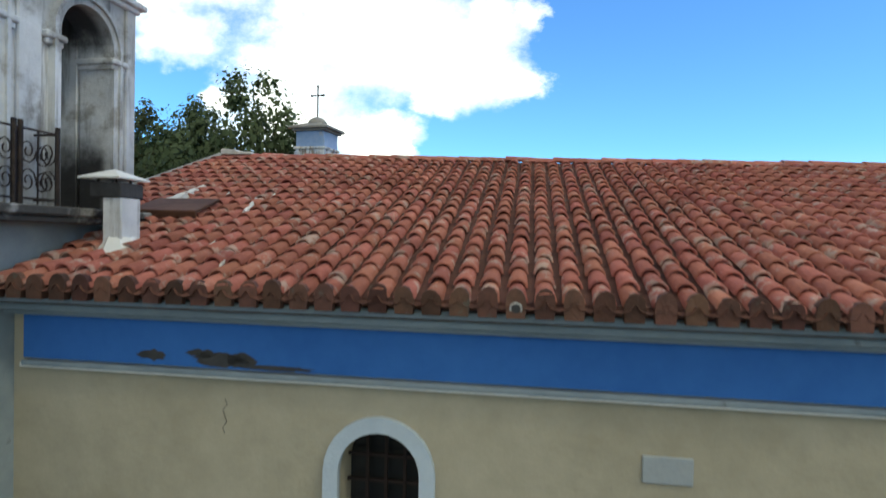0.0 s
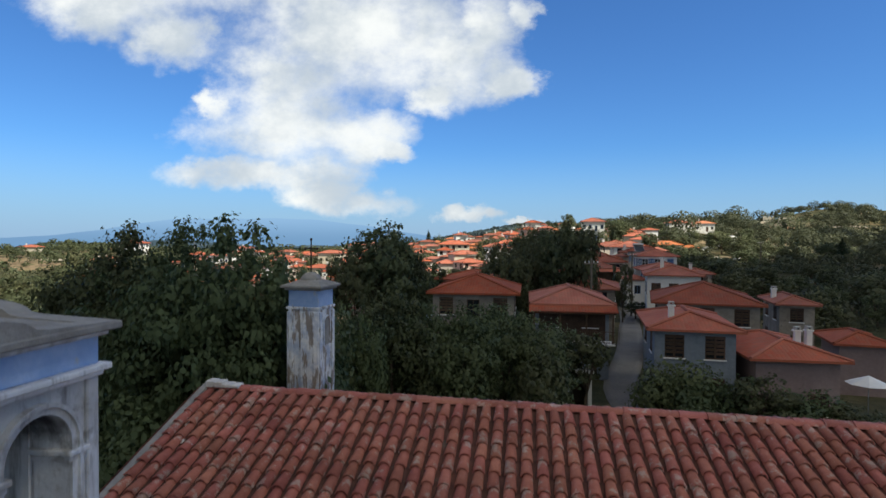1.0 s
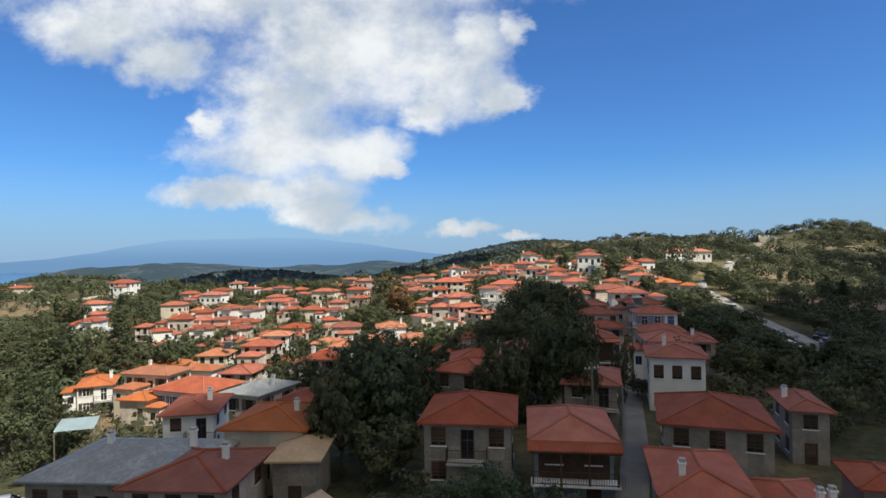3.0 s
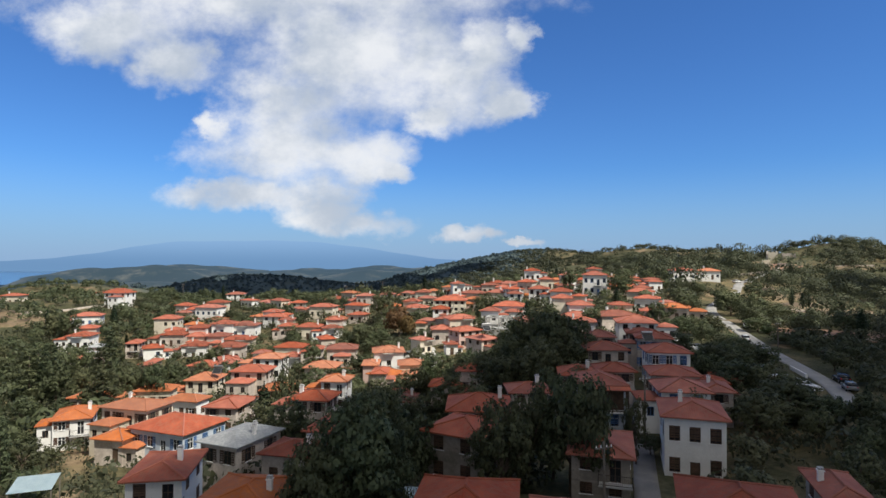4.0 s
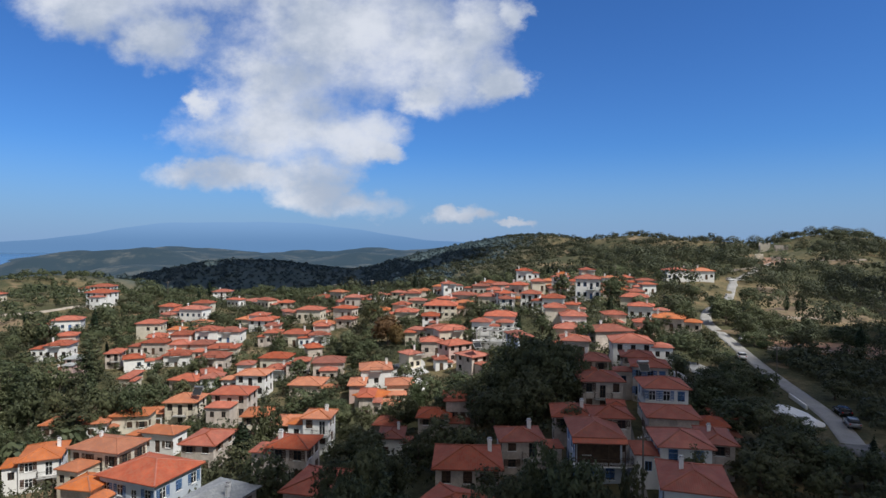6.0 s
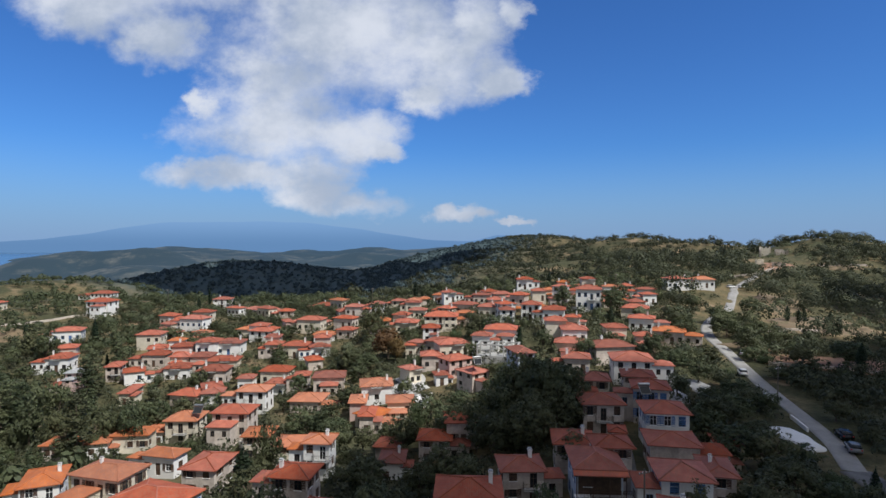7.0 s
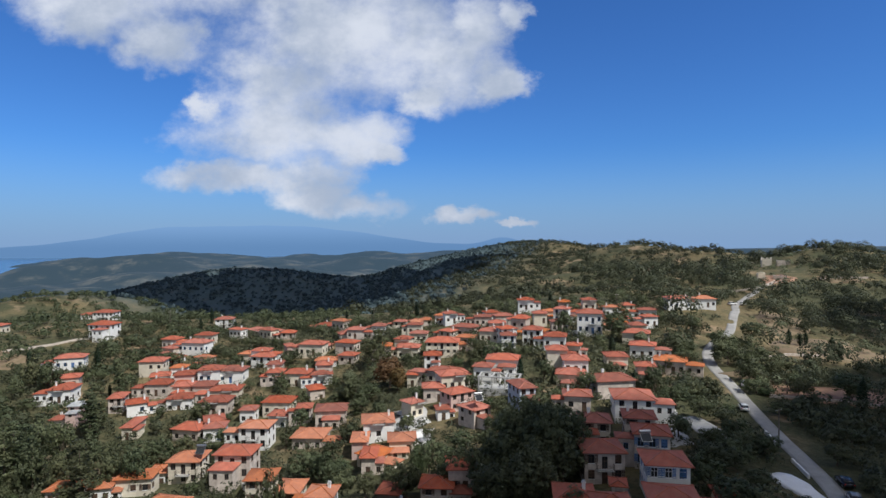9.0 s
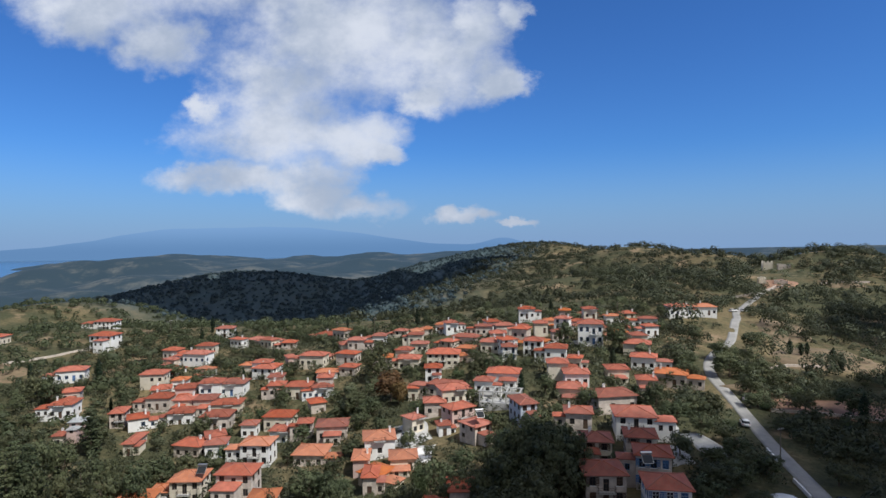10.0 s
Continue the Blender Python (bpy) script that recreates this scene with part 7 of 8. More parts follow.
woods("scrub", "dark green oaks with broad crowns on the slopes", 5, 430, (60, 330, 130, 470), 0.62, 300, 7.0, "foliage_far",
      lambda x, y, r: open_slope(x, y) & (patchy(x, y, 60, 31, -0.2) | (r.random_sample(len(x)) < 0.12)))
woods("scrub", "green oak and olive scrub covering the slopes", 15, 1300, (60, 330, 100, 470), 0.5, 70, 2.7, "foliage_far",
      lambda x, y, r: open_slope(x, y) & (patchy(x, y, 40, 33, -0.15) | (r.random_sample(len(x)) < 0.15)))
woods("scrub", "pale dry bushes and olive trees on the open slopes", 6, 500, (40, 330, 90, 470), 0.5, 60, 2.4, "foliage_pale",
      lambda x, y, r: clear_of_houses(x, y, 9) & (x > 50 + 0.1 * y) & (x < 0.85 * y + 60))
woods("hill_woods", "evergreen scrub on the ridge behind the village", 7, 6500, (-60, 520, 320, 1120), 0.95, 56, 4.6, "foliage_far",
      lambda x, y, r: clear_of_houses(x, y, 14) & (abs(x) < 0.85 * y) & (x > 0.29 * y - 200) & (patchy(x, y, 90, 41, -0.2) | (r.random_sample(len(x)) < 0.25)) & (np.hypot(x - 195, y - 358) > 26) & (np.hypot(x - 224, y - 402) > 20) & (np.hypot(x - 232, y - 428) > 17) & (np.hypot(x - 210, y - 380) > 20))
woods("hill_woods", "dark forest in the valley beyond the village", 8, 8500, (-640, 200, 420, 1180), 1.9, 24, 3.2, "foliage_hazed", lambda x, y, r: (abs(x) < 0.85 * y) & (x < 0.29 * y - 135) & ((y > 440) | (x > -120)))
woods("scrub", "green thickets and hedges at the village edge", 9, 1900, (-360, -50, 60, 480), 0.75, 60, 3.2, "foliage",
      lambda x, y, r: clear_of_houses(x, y, 8.5) & (abs(x) < 0.9 * y) & ((patchy(x, y, 55, 51, -0.3)) | (y < 140)) & ((x < -100) | (y > 255) | ((y < 140) & (x < -62))))
woods("undergrowth", "hedges, vines and weeds filling the yards between houses", 12, 6500, (-150, 90, 60, 290), 0.44, 26, 2.0, "foliage_far",
      lambda x, y, r: clear_of_houses(x, y, 4.4) & (abs(x) < 0.72 * y + 10) & (patchy(x, y, 30, 71, -0.9)))
woods("undergrowth", "low thorny scrub and brambles beside the road", 13, 900, (56, 150, 84, 182), 0.45, 50, 2.2, "foliage_far",
      lambda x, y, r: clear_of_houses(x, y, 6) & (x < 0.85 * y + 10) & (patchy(x, y, 26, 72, -0.35)) & ~((abs(x - 100) < 24) & (abs(y - 152) < 7)))

# ---- small things ----
surface("car_black", (0.012, 0.013, 0.015), (0.025, 0.026, 0.03), rough=0.25, grain=30, patch=1, bump=0.02, spec=0.6)
surface("car_white", (0.72, 0.72, 0.72), (0.80, 0.80, 0.80), rough=0.25, grain=30, patch=1, bump=0.02, spec=0.6)
surface("car_grey", (0.16, 0.17, 0.18), (0.24, 0.25, 0.26), rough=0.25, grain=30, patch=1, bump=0.02, spec=0.6)
surface("rubber", (0.012, 0.012, 0.012), (0.03, 0.03, 0.03), rough=0.8, grain=30, patch=4, bump=0.2)
surface("steel", (0.35, 0.35, 0.36), (0.5, 0.5, 0.5), rough=0.35, grain=30, patch=4, bump=0.1, metal=0.9)
surface("lamp_glass", (0.55, 0.55, 0.52), (0.7, 0.7, 0.68), rough=0.1, grain=30, patch=4, bump=0.05, spec=0.6)
surface("tail_red", (0.35, 0.015, 0.012), (0.45, 0.03, 0.02), rough=0.2, grain=30, patch=4, bump=0.05, spec=0.6)
surface("blue_sheet", (0.40, 0.52, 0.58), (0.56, 0.66, 0.70), rough=0.55, grain=6, patch=1, bump=0.2)
surface("old_pole", (0.10, 0.085, 0.065), (0.20, 0.17, 0.14), grain=12, patch=2, bump=0.6)


def extruded(outline, half, pinch=None):
    """A closed outline in x, z spread to both sides of y 0; pinch: half-width at a height."""
    bm = bmesh.new()
    wide = pinch or (lambda z: half)
    sides = [[bm.verts.new((x, s * wide(z), z)) for x, z in outline] for s in (-1, 1)]
    bm.faces.new(sides[0])
    bm.faces.new(sides[1][::-1])
    n = len(outline)
    for k in range(n):
        bm.faces.new((sides[0][k], sides[1][k], sides[1][(k + 1) % n], sides[0][(k + 1) % n]))
    bmesh.ops.recalc_face_normals(bm, faces=bm.faces)
    bmesh.ops.bevel(bm, geom=list(bm.edges), offset=0.04, segments=2, affect="EDGES")
    for f in bm.faces:
        f.smooth = True
    return bm


def car(x, y, turn, paint, words):
    """A small hatchback, its nose along x."""
    root = thing("car", pose(x, y, land_at(x, y) + 0.09, 0, 0, turn), words, "car", "parked cars")
    body = [(-1.95, 0.32), (1.92, 0.30), (2.0, 0.55), (1.85, 0.78), (0.95, 0.92), (-1.85, 0.96), (-2.0, 0.72)]
    shell = part("body", extruded(body, 0.84), paint, root)
    part("roof", extruded([(0.30, 1.36), (0.18, 1.42), (-1.30, 1.43), (-1.48, 1.36)], 0.60), paint, root)
    part("cabin_glass", extruded([(0.93, 0.90), (0.28, 1.38), (-1.46, 1.38), (-1.88, 0.93)], 0.8, lambda z: 0.80 - 0.38 * (z - 0.9)), "pane_glass", root, "dark car glass")
    for wx in (-1.25, 1.25):
        for wy in (-0.74, 0.74):
            m = pose(wx, wy, 0.31, 90)
            tyre = bmesh.new()
            bmesh.ops.create_cone(tyre, segments=20, radius1=0.31, radius2=0.31, depth=0.20, cap_ends=True)
            bmesh.ops.bevel(tyre, geom=[e for e in tyre.edges if abs(e.verts[0].co.z - e.verts[1].co.z) < 0.01], offset=0.03, segments=1, affect="EDGES")
            wheel = part("wheel", tyre, "rubber", root, m=m)
            rim = bmesh.new()
            bmesh.ops.create_cone(rim, segments=12, radius1=0.20, radius2=0.17, depth=0.222, cap_ends=True)
            part("rim", rim, "steel", wheel)
    for s in (-1, 1):
        part("headlight", boxes((1.86, s * 0.6 - 0.14, 0.60, 1.96, s * 0.6 + 0.14, 0.74), bevel=0.02), "lamp_glass", root)
        part("tail_light", boxes((-1.99, s * 0.66 - 0.1, 0.66, -1.90, s * 0.66 + 0.1, 0.86), bevel=0.02), "tail_red", root)
        part("mirror", boxes((0.62, s * 0.92 - 0.08, 0.92, 0.72, s * 0.92 + 0.08, 1.04), bevel=0.02), paint, root)


car(6.4, 28.6, 78, "car_black", "black hatchback parked in the street behind the church")
car(5.0, 25.2, 70, "car_grey", "dark grey hatchback parked in the street behind the church")
for x, y, turn, paint, words in ((63.2, 102.0, 68, "car_grey", "dark grey car parked beside the road"), (65.6, 107.6, 75, "car_black", "dark car parked beside the road"), (76.2, 159.8, 60, "car_white", "white car on the verge of the pale road"),
                                 (67.2, 143.0, 72, "car_white", "white car beside the pale road"), (131.0, 279.0, 20, "car_white", "white car at the upper bend of the road"), (137.0, 280.0, 10, "car_white", "white car at the upper bend of the road"),
                                 (-12.5, 157.0, 60, "car_black", "black car parked in the village square"), (-8.8, 154.5, 50, "car_white", "white car parked in the village square"), (-36.5, 50.5, 30, "car_white", "white car beside the grey-roofed house")):
    car(x, y, turn, paint, words)


def utility_pole(x, y, tall, words="weathered timber utility pole with a crossbar"):
    root = thing("utility_pole", pose(x, y, land_at(x, y), 0, 0, 20), words, "utility pole", "utility poles")
    part("pole", tube(bmesh.new(), [(0, 0, -0.6), (0.02, 0, tall * 0.5), (0, 0, tall)], 0.13, 8, 0.085), "old_pole", root)
    bar = part("crossbar", boxes((-0.75, -0.05, tall - 0.55, 0.75, 0.05, tall - 0.44), bevel=0.01), "old_pole", root)
    for k in (-0.65, -0.25, 0.25, 0.65):
        part("insulator", tube(bmesh.new(), [(k, 0, tall - 0.44), (k, 0, tall - 0.34), (k, 0, tall - 0.26)], 0.045, 7, 0.02), "white_paint", bar)


utility_pole(22.9, 77.0, 8.5)
utility_pole(62.8, 121.5, 8.0)
utility_pole(11.9, 52.5, 8.0)
utility_pole(-48.1, 268.0, 8.0)
utility_pole(-126.0, 276.0, 9.0)
utility_pole(-31.0, 262.0, 8.5)
utility_pole(70.0, 250.0, 8.0)


def slab_wall(name, points, tall, thick, material, label, category):
    """A low wall along points on the ground."""
    bm = bmesh.new()
    line = []
    for a, b in zip(points, points[1:]):
        steps = max(2, int(math.dist(a, b) / 1.5))
        line += [Vector((a[0] + (b[0] - a[0]) * k / steps, a[1] + (b[1] - a[1]) * k / steps, 0)) for k in range(steps)]
    line.append(Vector((*points[-1], 0)))
    rows = []
    for k, p in enumerate(line):
        way = (line[min(k + 1, len(line) - 1)] - line[max(k - 1, 0)]).normalized()
        side = Vector((way.y, -way.x, 0)) * thick / 2
        z = land_at(p.x, p.y)
        rows.append([bm.verts.new((q.x, q.y, h)) for q, h in ((p - side, z - 1), (p - side, z + tall), (p + side, z + tall), (p + side, z - 1))])
    for a, b in zip(rows, rows[1:]):
        for k in range(3):
            bm.faces.new((a[k], a[k + 1], b[k + 1], b[k]))
    bm.faces.new(rows[0])
    bm.faces.new(rows[-1][::-1])
    bmesh.ops.recalc_face_normals(bm, faces=bm.faces)
    mesh = bpy.data.meshes.new(name)
    bm.to_mesh(mesh)
    bm.free()
    mesh.materials.append(MATS[material])
    return tagged(new(name, mesh), label, category)


slab_wall("retaining_wall", ((64.9, 130), (64.4, 127), (63.7, 124)), 0.7, 0.3, "whitewash", "white retaining wall along the pale road", "wall")
slab_wall("retaining_wall", ((62.3, 116.5), (61.9, 113.5), (61.3, 110)), 0.7, 0.3, "whitewash", "white retaining wall along the pale road", "wall")
slab_wall("garden_wall", ((12.6, 30.2), (16, 29.2), (20, 28.4), (25, 28)), 0.7, 0.35, "stone", "low brown stone wall beside the street", "wall")
slab_wall("garden_wall", ((-3, 26.2), (1.5, 26.8), (4.2, 27.6)), 0.9, 0.35, "stone", "low stone wall beside the parked cars", "wall")
slab_wall("garden_wall", ((-166, 228), (-158, 238), (-150, 247), (-141, 252)), 0.8, 0.4, "stone", "pale wall along the track on the hillside", "wall")
slab_wall("garden_wall", ((150, 318), (164, 326), (178, 336), (188, 346)), 1.0, 0.4, "stone", "pale stone wall below the ruined houses", "wall")
slab_wall("garden_wall", ((216, 350), (232, 352), (246, 352)), 1.0, 0.4, "stone", "pale stone wall on the scrubby hillside", "wall")
slab_wall("garden_wall", ((30, 214), (38, 216), (47, 214), (52, 211)), 1.2, 0.3, "whitewash", "white terrace wall in the upper village", "wall")
slab_wall("garden_wall", ((-4, 172), (2, 170), (7, 166)), 1.2, 0.3, "whitewash", "white yard wall beside the village square", "wall")
slab_wall("garden_wall", ((4, 208), (12, 206), (19, 202)), 1.4, 0.3, "stone", "stone terrace wall between the houses", "wall")
slab_wall("garden_wall", ((-95, 188), (-88, 182), (-80, 179)), 1.0, 0.35, "stone", "low stone wall beside a field", "wall")
slab_wall("garden_wall", ((-40, 128), (-33, 124), (-27, 123)), 1.3, 0.3, "whitewash", "white yard wall between the houses", "wall")
slab_wall("garden_wall", ((96, 186), (104, 190), (114, 190)), 0.8, 0.4, "stone", "low stone wall at the edge of the dry field", "wall")
slab_wall("garden_wall", ((78, 152), (88, 150), (100, 146)), 0.8, 0.4, "stone", "low stone wall at the edge of the ploughed field", "wall")


def flat_patch(name, points, material, label, category, lift=0.06):
    """A patch of made or bare ground draped over the land."""
    bm = bmesh.new()
    cx, cy = sum(p[0] for p in points) / len(points), sum(p[1] for p in points) / len(points)
    rings = []
    for s in (1.0, 0.97, 0.66, 0.33):
        ring = []
        for a, b in zip(points, points[1:] + points[:1]):
            for k in range(5):
                x, y = a[0] + (b[0] - a[0]) * k / 5, a[1] + (b[1] - a[1]) * k / 5
                wob = 1 + 0.07 * math.sin(x * 1.7 + y)
                x, y = cx + (x - cx) * s * wob, cy + (y - cy) * s * wob
                ring.append(bm.verts.new((x, y, land_at(x, y) + (lift if s < 1 else -0.3))))
        rings.append(ring)
    mid = bm.verts.new((cx, cy, land_at(cx, cy) + lift))
    n = len(rings[0])
    for a, b in zip(rings, rings[1:]):
        for k in range(n):
            bm.faces.new((a[k], a[(k + 1) % n], b[(k + 1) % n], b[k])).smooth = True
    for k in range(n):
        bm.faces.new((rings[-1][k], rings[-1][(k + 1) % n], mid)).smooth = True
    mesh = bpy.data.meshes.new(name)
    bm.to_mesh(mesh)
    bm.free()
    mesh.materials.append(MATS[material])
    tagged(new(name, mesh), label, category, kind="structure")


surface("dry_field", (0.13, 0.095, 0.055), (0.23, 0.17, 0.105), grain=0.8, patch=0.12, bump=0.8, bump_scale=3, spots=((0.07, 0.075, 0.032), 0.12, 0.3), coords="World")
surface("red_field", (0.22, 0.12, 0.075), (0.33, 0.20, 0.13), grain=0.8, patch=0.08, bump=0.8, bump_scale=3, spots=((0.14, 0.12, 0.06), 0.0, 0.3), coords="World")
flat_patch("field", [(104, 188), (126, 186), (140, 198), (138, 214), (118, 214), (106, 204)], "dry_field", "dry tan field with stubble", "field", 0.18)
flat_patch("field", [(76, 152), (96, 146), (122, 144), (128, 154), (104, 160), (84, 160)], "red_field", "bare reddish ploughed field", "field", 0.18)
flat_patch("field", [(74, 170), (86, 158), (92, 164), (86, 176)], "dry_field", "dry tan verge beside the road", "field", 0.15)
flat_patch("field", [(178, 344), (190, 340), (206, 352), (204, 366), (188, 366)], "red_field", "bare reddish earth round the ruined houses", "field", 0.15)
flat_patch("field", [(-190, 216), (-172, 204), (-150, 212), (-152, 226), (-176, 234)], "dry_field", "dry grass field on the hillside", "field", 0.15)
flat_patch("field", [(-150, 150), (-128, 146), (-118, 160), (-134, 172), (-152, 168)], "dry_field", "dry grass field below the hillside", "field", 0.15)
flat_patch("pavement", [(55.2, 111.9), (55.4, 106.5), (57.0, 101.0), (59.4, 102.5), (59.6, 107), (58.9, 111.3)], "whitewash", "pale concrete yard beside the road", "yard", 0.35)
flat_patch("pavement", [(-14, 162), (-16, 152), (-8, 148), (-3, 152), (-5, 163)], "concrete", "pale concrete village square", "square", 0.12)
flat_patch("pavement", [(-9, 149), (-9, 141), (-3, 140), (-2, 148)], "whitewash", "white paved terrace", "terrace", 0.15)
flat_patch("field", [(100, 258), (106, 256), (112, 268), (106, 276), (100, 268)], "dry_field", "bare earth slope beside the road", "field", 0.15)

flat_patch("pavement", [(42, 142), (45, 136), (51, 138), (52, 146), (46, 148)], "concrete", "pale concrete yard between the houses", "yard", 0.15)
flat_patch("pavement", [(40, 128), (43, 122), (48, 123), (48, 130), (43, 132)], "concrete", "pale concrete yard between the houses", "yard", 0.15)
flat_patch("pavement", [(50, 137), (51, 128), (55.5, 126.5), (56.5, 131), (55, 138)], "concrete", "pale stony yard among the trees", "yard", 0.15)
flat_patch("field", [(182, 530), (204, 536), (200, 568), (178, 562)], "red_field", "bare reddish terrace on the ridge", "field", 0.3)
flat_patch("field", [(196, 500), (222, 496), (230, 526), (204, 532)], "dry_field", "dry grass terrace on the ridge", "field", 0.3)
flat_patch("field", [(216, 340), (236, 338), (242, 356), (222, 362)], "dry_field", "dry grass terrace on the slope", "field", 0.3)
flat_patch("field", [(116, 218), (134, 224), (146, 252), (138, 268), (124, 246)], "dry_field", "dry tan slope beside the road", "field", 0.18)
flat_patch("field", [(50, 158), (58, 152), (63, 160), (60, 172), (52, 170)], "dry_field", "bare earth yard beside the road", "field", 0.15)


def concrete_frame(x, y, turn):
    """An unfinished upper storey: slab, columns and beams."""
    z = land_at(x, y)
    root = thing("concrete_frame", pose(x, y, z, 0, 0, turn), "unfinished pale concrete building frame with open bays", "building frame")
    part("base", boxes((0, 0, -1.5, 10.5, 5, 2.7), bevel=0.02), "concrete", root)
    for k in range(4):
        for j in (0, 1):
            part("column", boxes((k * 3.4, j * 4.7, 2.7, k * 3.4 + 0.3, j * 4.7 + 0.3, 5.3), bevel=0.01), "concrete", root)
    for j in (0, 1):
        part("beam", boxes((-0.2, j * 4.7 - 0.02, 5.3, 10.7, j * 4.7 + 0.32, 5.62), bevel=0.01), "concrete", root)
    for k in range(4):
        part("beam", boxes((k * 3.4, 0.3, 5.32, k * 3.4 + 0.3, 4.68, 5.6), bevel=0.01), "concrete", root)


concrete_frame(8.8, 161.5, -14)


def ruin(x, y, w, d, h, turn, words, material="stone"):
    """A roofless stone house with broken wall tops."""
    root = thing("ruined_house", pose(x, y, land_at(x, y), 0, 0, turn), words, "ruin")
    rng = random.Random(int(x))
    for a, b, long in (((0, 0), 0, w), ((w, 0), 90, d), ((w, d), 180, w), ((0, d), 270, d)):
        bm = bmesh.new()
        n = max(4, int(long / 0.8))
        tops = [h * rng.uniform(0.55, 1.0) for _ in range(n + 1)]
        front, back = [], []
        for k in range(n + 1):
            u = long * k / n
            front.append((bm.verts.new((u, 0, -1)), bm.verts.new((u, 0, tops[k]))))
            back.append((bm.verts.new((u, 0.5, -1)), bm.verts.new((u, 0.5, tops[k]))))
        for k in range(n):
            hole = k % 3 == 1
            if not hole:
                bm.faces.new((front[k][0], front[k + 1][0], front[k + 1][1], front[k][1]))
                bm.faces.new((back[k + 1][0], back[k][0], back[k][1], back[k + 1][1]))
            else:
                for side in (front, back):
                    p, q = side[k], side[k + 1]
                    cut = [bm.verts.new((c.co.x, c.co.y, h * f)) for f in (0.30, 0.55) for c in (p[0], q[0])]
                    bm.faces.new((p[0], q[0], cut[1], cut[0]))
                    bm.faces.new((cut[2], cut[3], q[1], p[1]))
            bm.faces.new((front[k][1], front[k + 1][1], back[k + 1][1], back[k][1]))
        bm.faces.new((front[0][0], front[0][1], back[0][1], back[0][0]))
        bm.faces.new((front[-1][0], back[-1][0], back[-1][1], front[-1][1]))
        part("wall", bm, material, root, m=Matrix.Translation((*a, 0)) @ pose(0, 0, 0, 0, 0, b))


ruin(227, 432, 6.5, 5, 7.5, -20, "tall roofless stone ruin on the hilltop", "cream")
ruin(231, 420, 8, 5, 4.6, -24, "long roofless stone ruin on the hilltop", "stone")
ruin(183, 355, 4, 4, 4.2, -20, "pale broken walls of a ruined house", "cream")
ruin(191, 353, 7, 4, 2.6, -28, "low rubble walls of a ruined house", "stone")


def kiosk():
    root = thing("gatehouse", pose(6.2, 34.4, land_at(6.8, 34.6), 0, 0, -8), "small white doorway shelter beside the alley", "shelter")
    part("jamb", boxes((0, 0, -0.5, 0.22, 1.6, 2.1), bevel=0.015), "whitewash", root)
    part("jamb", boxes((1.3, 0, -0.5, 1.52, 1.6, 2.1), bevel=0.015), "whitewash", root)
    part("lintel", boxes((-0.1, -0.12, 2.1, 1.62, 1.7, 2.3), bevel=0.02), "whitewash", root)
    part("back_wall", boxes((0.22, 1.45, -0.5, 1.3, 1.6, 2.1)), "dark_wood", root)
    part("step", boxes((-0.1, -0.5, -0.5, 1.62, 0.0, 0.14), bevel=0.02), "concrete", root)


kiosk()


def parasol(x, y):
    root = thing("parasol", pose(x, y, land_at(x, y), 0, 0, 12), "open white canvas parasol beside the pink house", "parasol")
    part("pole", tube(bmesh.new(), [(0, 0, -0.2), (0, 0, 2.5)], 0.025, 8), "steel", root)
    cover = bmesh.new()
    bmesh.ops.create_cone(cover, segments=8, radius1=1.1, radius2=0.02, depth=0.45, cap_ends=False, matrix=Matrix.Translation((0, 0, 2.35)))
    bmesh.ops.solidify(cover, geom=list(cover.faces), thickness=0.01)
    part("canopy", cover, "white_paint", root)
    for k in range(8):
        a = math.pi / 4 * k
        part("rib", tube(bmesh.new(), [(0, 0, 2.5), (1.0 * math.cos(a), 1.0 * math.sin(a), 2.12)], 0.01, 4), "steel", root)


parasol(22.3, 32.6)


def sheet_roof(x, y, z, w, d, turn, tilt, material, words):
    """A lean-to: a ribbed sheet on four posts."""
    root = thing("lean_to", pose(x, y, z, 0, 0, turn), words, "lean-to")
    bm = bmesh.new()
    n = int(w / 0.09)
    rise = d * math.tan(radians(tilt))
    tops = [[bm.verts.new((w * k / n, j * d, j * rise + 0.02 * (k % 2))) for k in range(n + 1)] for j in (0, 1)]
    for k in range(n):
        bm.faces.new((tops[0][k], tops[0][k + 1], tops[1][k + 1], tops[1][k]))
    bmesh.ops.solidify(bm, geom=list(bm.faces), thickness=0.012)
    part("sheet", bm, material, root)
    for px in (0.08, w - 0.08):
        for j in (0.05, 0.95):
            part("post", boxes((px - 0.05, j * d - 0.05, -3.6, px + 0.05, j * d + 0.05, j * rise - 0.01)), "old_pole", root)


sheet_roof(-15.6, 36.6, 0.4, 2.0, 2.4, -12, 14, "blue_sheet", "pale blue ribbed sheet lean-to beside the tiled house")
sheet_roof(-5.0, 56.0, 1.0, 3.0, 2.4, -8, 10, "blue_sheet", "pale ribbed sheet shelter among the trees")
sheet_roof(-40.0, 61.0, -0.8, 3.6, 3.0, 20, 10, "blue_sheet", "pale sheet shelter beside the trees")


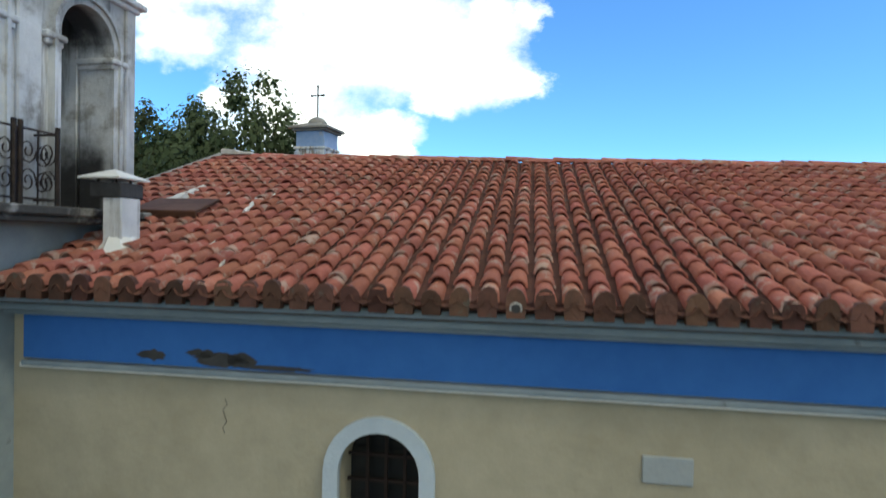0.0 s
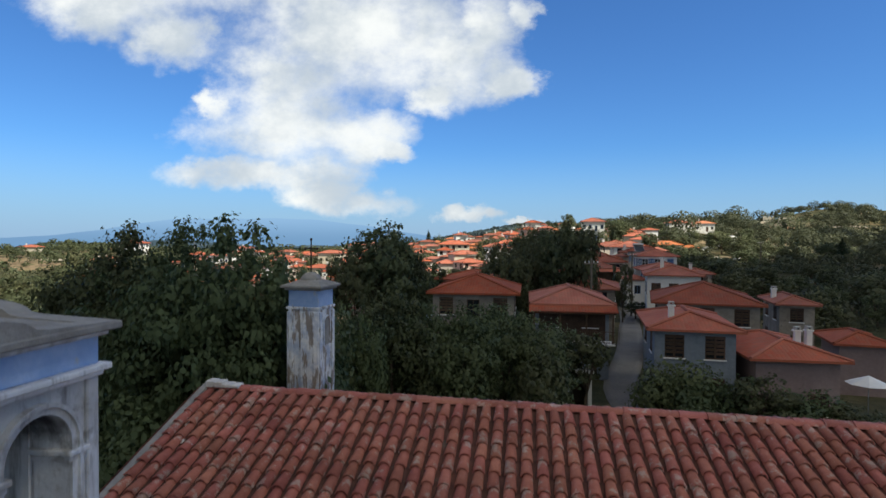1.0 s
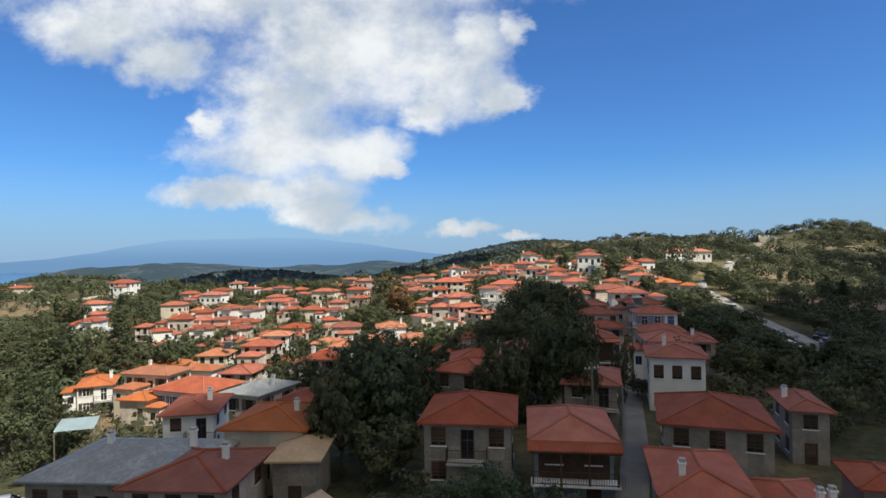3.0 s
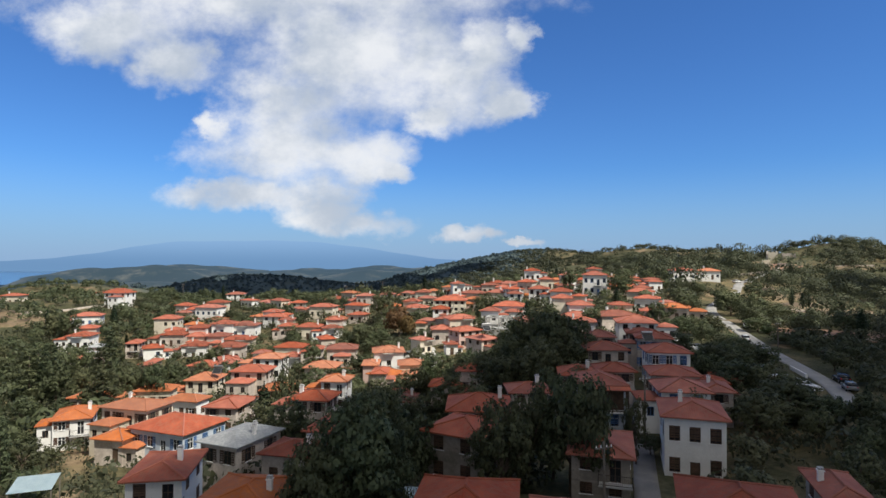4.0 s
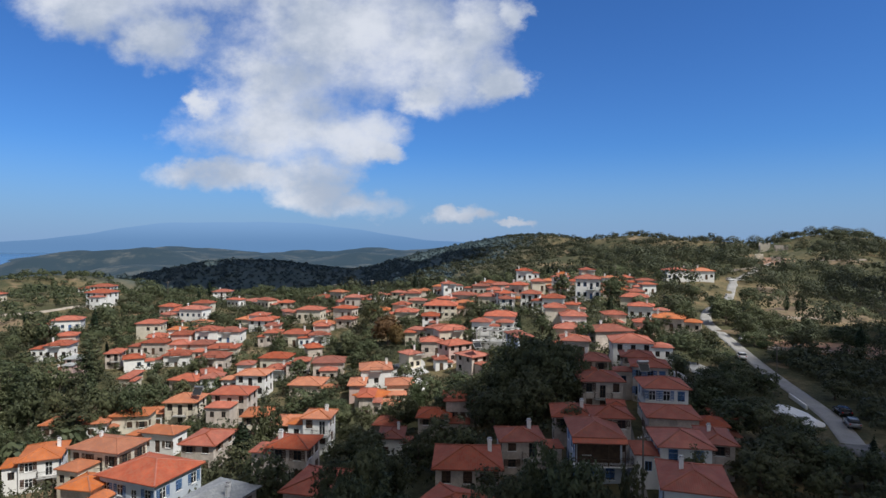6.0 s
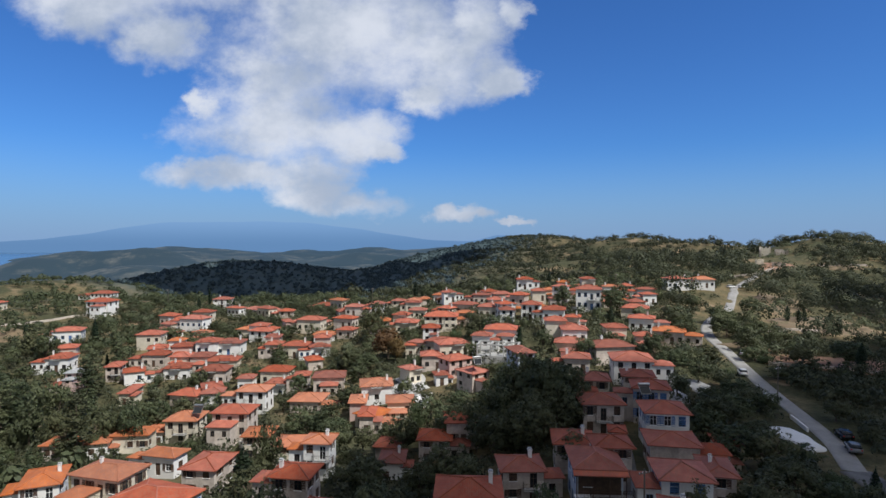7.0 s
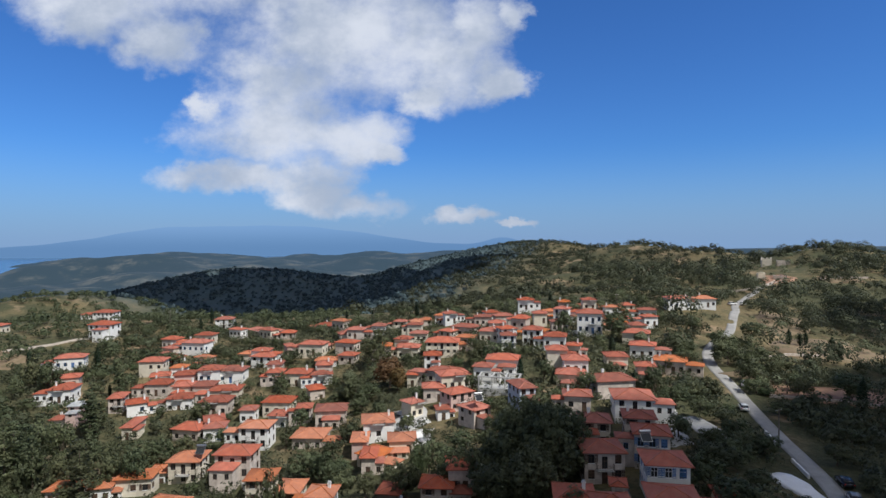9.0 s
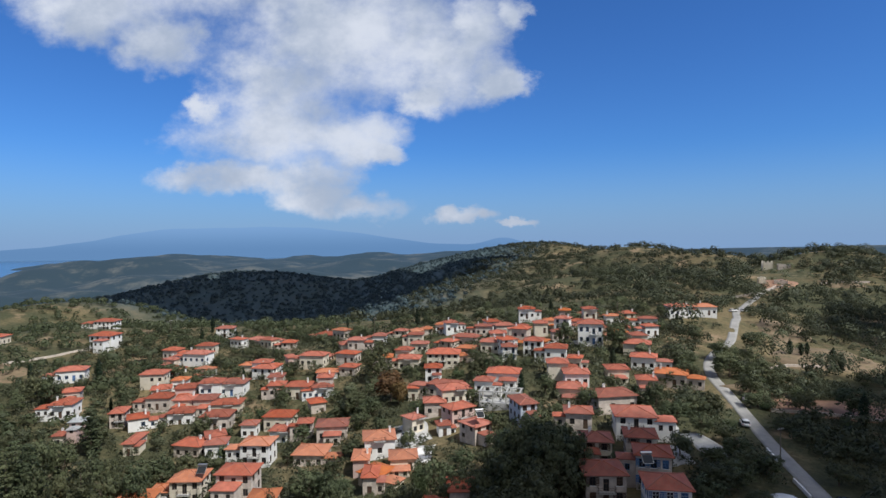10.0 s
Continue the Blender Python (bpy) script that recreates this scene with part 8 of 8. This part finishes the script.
def solar_heater(x, y, z, turn):
    root = thing("solar_heater", pose(x, y, z, 0, 0, turn), "solar water heater with a steel tank on a tiled roof", "solar heater")
    panel = part("panel", boxes((-0.9, -0.04, 0, 0.9, 0.04, 1.6), bevel=0.01), "steel", root, m=pose(0, 0, 0, -48))
    part("glass", boxes((-0.84, -0.055, 0.06, 0.84, -0.042, 1.54)), "pane_glass", panel)
    part("tank", tube(bmesh.new(), [(-0.95, 1.3, 1.35), (-0.85, 1.3, 1.35), (0.85, 1.3, 1.35), (0.95, 1.3, 1.35)], 0.27, 14), "steel", root)
    for k in (-0.7, 0.7):
        part("stand", tube(bmesh.new(), [(k, 1.3, -0.8), (k, 1.3, 1.1)], 0.025, 5), "steel", root)


solar_heater(-51.0, 133.6, -4.4, 0)
solar_heater(8.4, 143.6, 3.9, 18)
solar_heater(34.5, 110.0, 6.4, 3)

# ---- church roof tiles ----
def tile_shape(r0, r1, length, sides=6, thick=0.014):
    """A barrel tile: verts and faces, open below, its lower end at y 0, narrowing up the slope."""
    verts, faces = [], []
    for r, y in ((r0, 0.0), (r0 - thick, 0.0), (r1 - thick, length), (r1, length)):
        for k in range(sides + 1):
            a = math.pi * k / sides
            verts.append((-r * math.cos(a), y, r * math.sin(a) * 0.92))
    n = sides + 1
    for row in ((0, 1), (3, 0), (1, 2)):
        for k in range(sides):
            a, b = row[0] * n + k, row[1] * n + k
            faces.append((a, b, b + 1, a + 1))
    return np.array(verts), faces


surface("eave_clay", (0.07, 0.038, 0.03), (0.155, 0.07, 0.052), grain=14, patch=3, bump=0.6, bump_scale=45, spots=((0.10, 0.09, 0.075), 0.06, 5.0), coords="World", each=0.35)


def lay_tiles():
    pitch, course = 0.19, 0.262
    rng = np.random.RandomState(11)
    verts, faces = tile_shape(0.077, 0.056, 0.36, thick=0.02)
    columns = int((LENGTH - 0.1) / pitch)
    rows = 20
    tilt = math.degrees(SLOPE)
    shared = bpy.data.meshes.new("tile")
    shared.from_pydata(verts.tolist(), [], faces)
    shared.polygons.foreach_set("use_smooth", [True] * len(faces))
    shared.materials.append(MATS["tile_clay"])
    rest, links = [], []
    slope_turn = np.array(Euler((radians(tilt), 0, 0)).to_matrix())
    for side in (1, -1):
        for c in range(columns):
            for r in range(rows):
                s = REACH / math.cos(SLOPE) + 0.06 - r * course
                x = VERGE + 0.12 + c * pitch + rng.uniform(-0.006, 0.006)
                lift = 0.05 + rng.uniform(-0.006, 0.008)
                yaw, nod = radians(rng.uniform(-1.8, 1.8)), radians(-5.2 + rng.uniform(-1.0, 1.0))
                p = on_slope(x, s, lift)
                single = side == 1 and 3.1 < x < 5.78
                if single:
                    m = Matrix.Translation(p) @ pose(0, 0, 0, tilt) @ pose(0, 0, 0, math.degrees(nod), 0, math.degrees(yaw))
                    part("tile", shared, "", church, m=m)
                    continue
                turn = np.array((Matrix.Rotation(radians(tilt), 3, "X") @ Euler((nod, 0, yaw)).to_matrix()))
                q = verts @ turn.T + np.array(p)
                if side == -1:
                    q[:, 1] *= -1
                links += [tuple(len(rest) * len(verts) + k for k in (f if side == 1 else f[::-1])) for f in faces]
                rest.append(q)
    mesh = bpy.data.meshes.new("tiles")
    mesh.from_pydata(np.concatenate(rest).tolist(), [], links)
    mesh.polygons.foreach_set("use_smooth", [True] * len(links))
    tagged(part("tiles", mesh, "tile_clay", church), "old reddish clay barrel tiles", kind="stuff")
    # channel tiles between the covers, their shade in the colour, and the upturned ends along the eave
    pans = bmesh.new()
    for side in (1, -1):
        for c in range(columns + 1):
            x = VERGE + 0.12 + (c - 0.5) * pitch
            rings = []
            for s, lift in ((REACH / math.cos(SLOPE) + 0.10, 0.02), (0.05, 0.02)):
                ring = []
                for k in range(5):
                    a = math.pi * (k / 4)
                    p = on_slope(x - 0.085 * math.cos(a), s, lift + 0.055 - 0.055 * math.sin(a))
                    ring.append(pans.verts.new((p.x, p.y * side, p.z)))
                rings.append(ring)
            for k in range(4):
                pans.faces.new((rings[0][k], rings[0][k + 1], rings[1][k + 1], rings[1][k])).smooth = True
    tagged(part("channel_tiles", pans, "shaded_clay", church), kind="stuff")
    plugs = bmesh.new()
    for c in range(columns):
        p = on_slope(VERGE + 0.12 + c * pitch, REACH / math.cos(SLOPE) + 0.055, 0.03)
        peak, lean = rng.uniform(0.085, 0.125), rng.uniform(-0.01, 0.01)
        ring = [(p.x - 0.070 * math.cos(math.pi * k / 6) + lean * math.sin(math.pi * k / 6), p.z + peak * math.sin(math.pi * k / 6) ** 0.8) for k in range(7)] + [(p.x + 0.062, p.z - 0.085), (p.x - 0.062, p.z - 0.085)]
        deep = rng.uniform(-0.02, 0.004)
        front, back = [plugs.verts.new((x, p.y - 0.02 + deep, z)) for x, z in ring], [plugs.verts.new((x, p.y + 0.03, z)) for x, z in ring]
        plugs.faces.new(front)
        for k in range(9):
            plugs.faces.new((front[k], back[k], back[(k + 1) % 9], front[(k + 1) % 9]))
        low = [plugs.verts.new(q) for q in ((p.x - 0.095, p.y + 0.03, p.z - 0.05), (p.x + 0.095, p.y + 0.03, p.z - 0.05), (p.x + 0.095, p.y + 0.02, p.z + 0.015), (p.x - 0.095, p.y + 0.02, p.z + 0.015))]
        plugs.faces.new(low)
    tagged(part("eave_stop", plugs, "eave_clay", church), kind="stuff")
    ridge = bmesh.new()
    for k in range(int(LENGTH / 0.36)):
        x, dz, dy = VERGE + 0.06 + k * 0.36, rng.uniform(-0.01, 0.012), rng.uniform(-0.015, 0.015)
        rings = []
        for r, off in ((0.10, 0.0), (0.085, 0.42)):
            rings.append([ridge.verts.new((x + off, dy + r * math.cos(math.pi * j / 6), RIDGE - SAG * x + 0.02 + dz + 0.012 * (off == 0) + r * 0.7 * math.sin(math.pi * j / 6))) for j in range(7)])
        for j in range(6):
            ridge.faces.new((rings[0][j], rings[0][j + 1], rings[1][j + 1], rings[1][j])).smooth = True
        ridge.faces.new(rings[0])
    tagged(part("ridge_tiles", ridge, "tile_clay", church), kind="stuff")


lay_tiles()
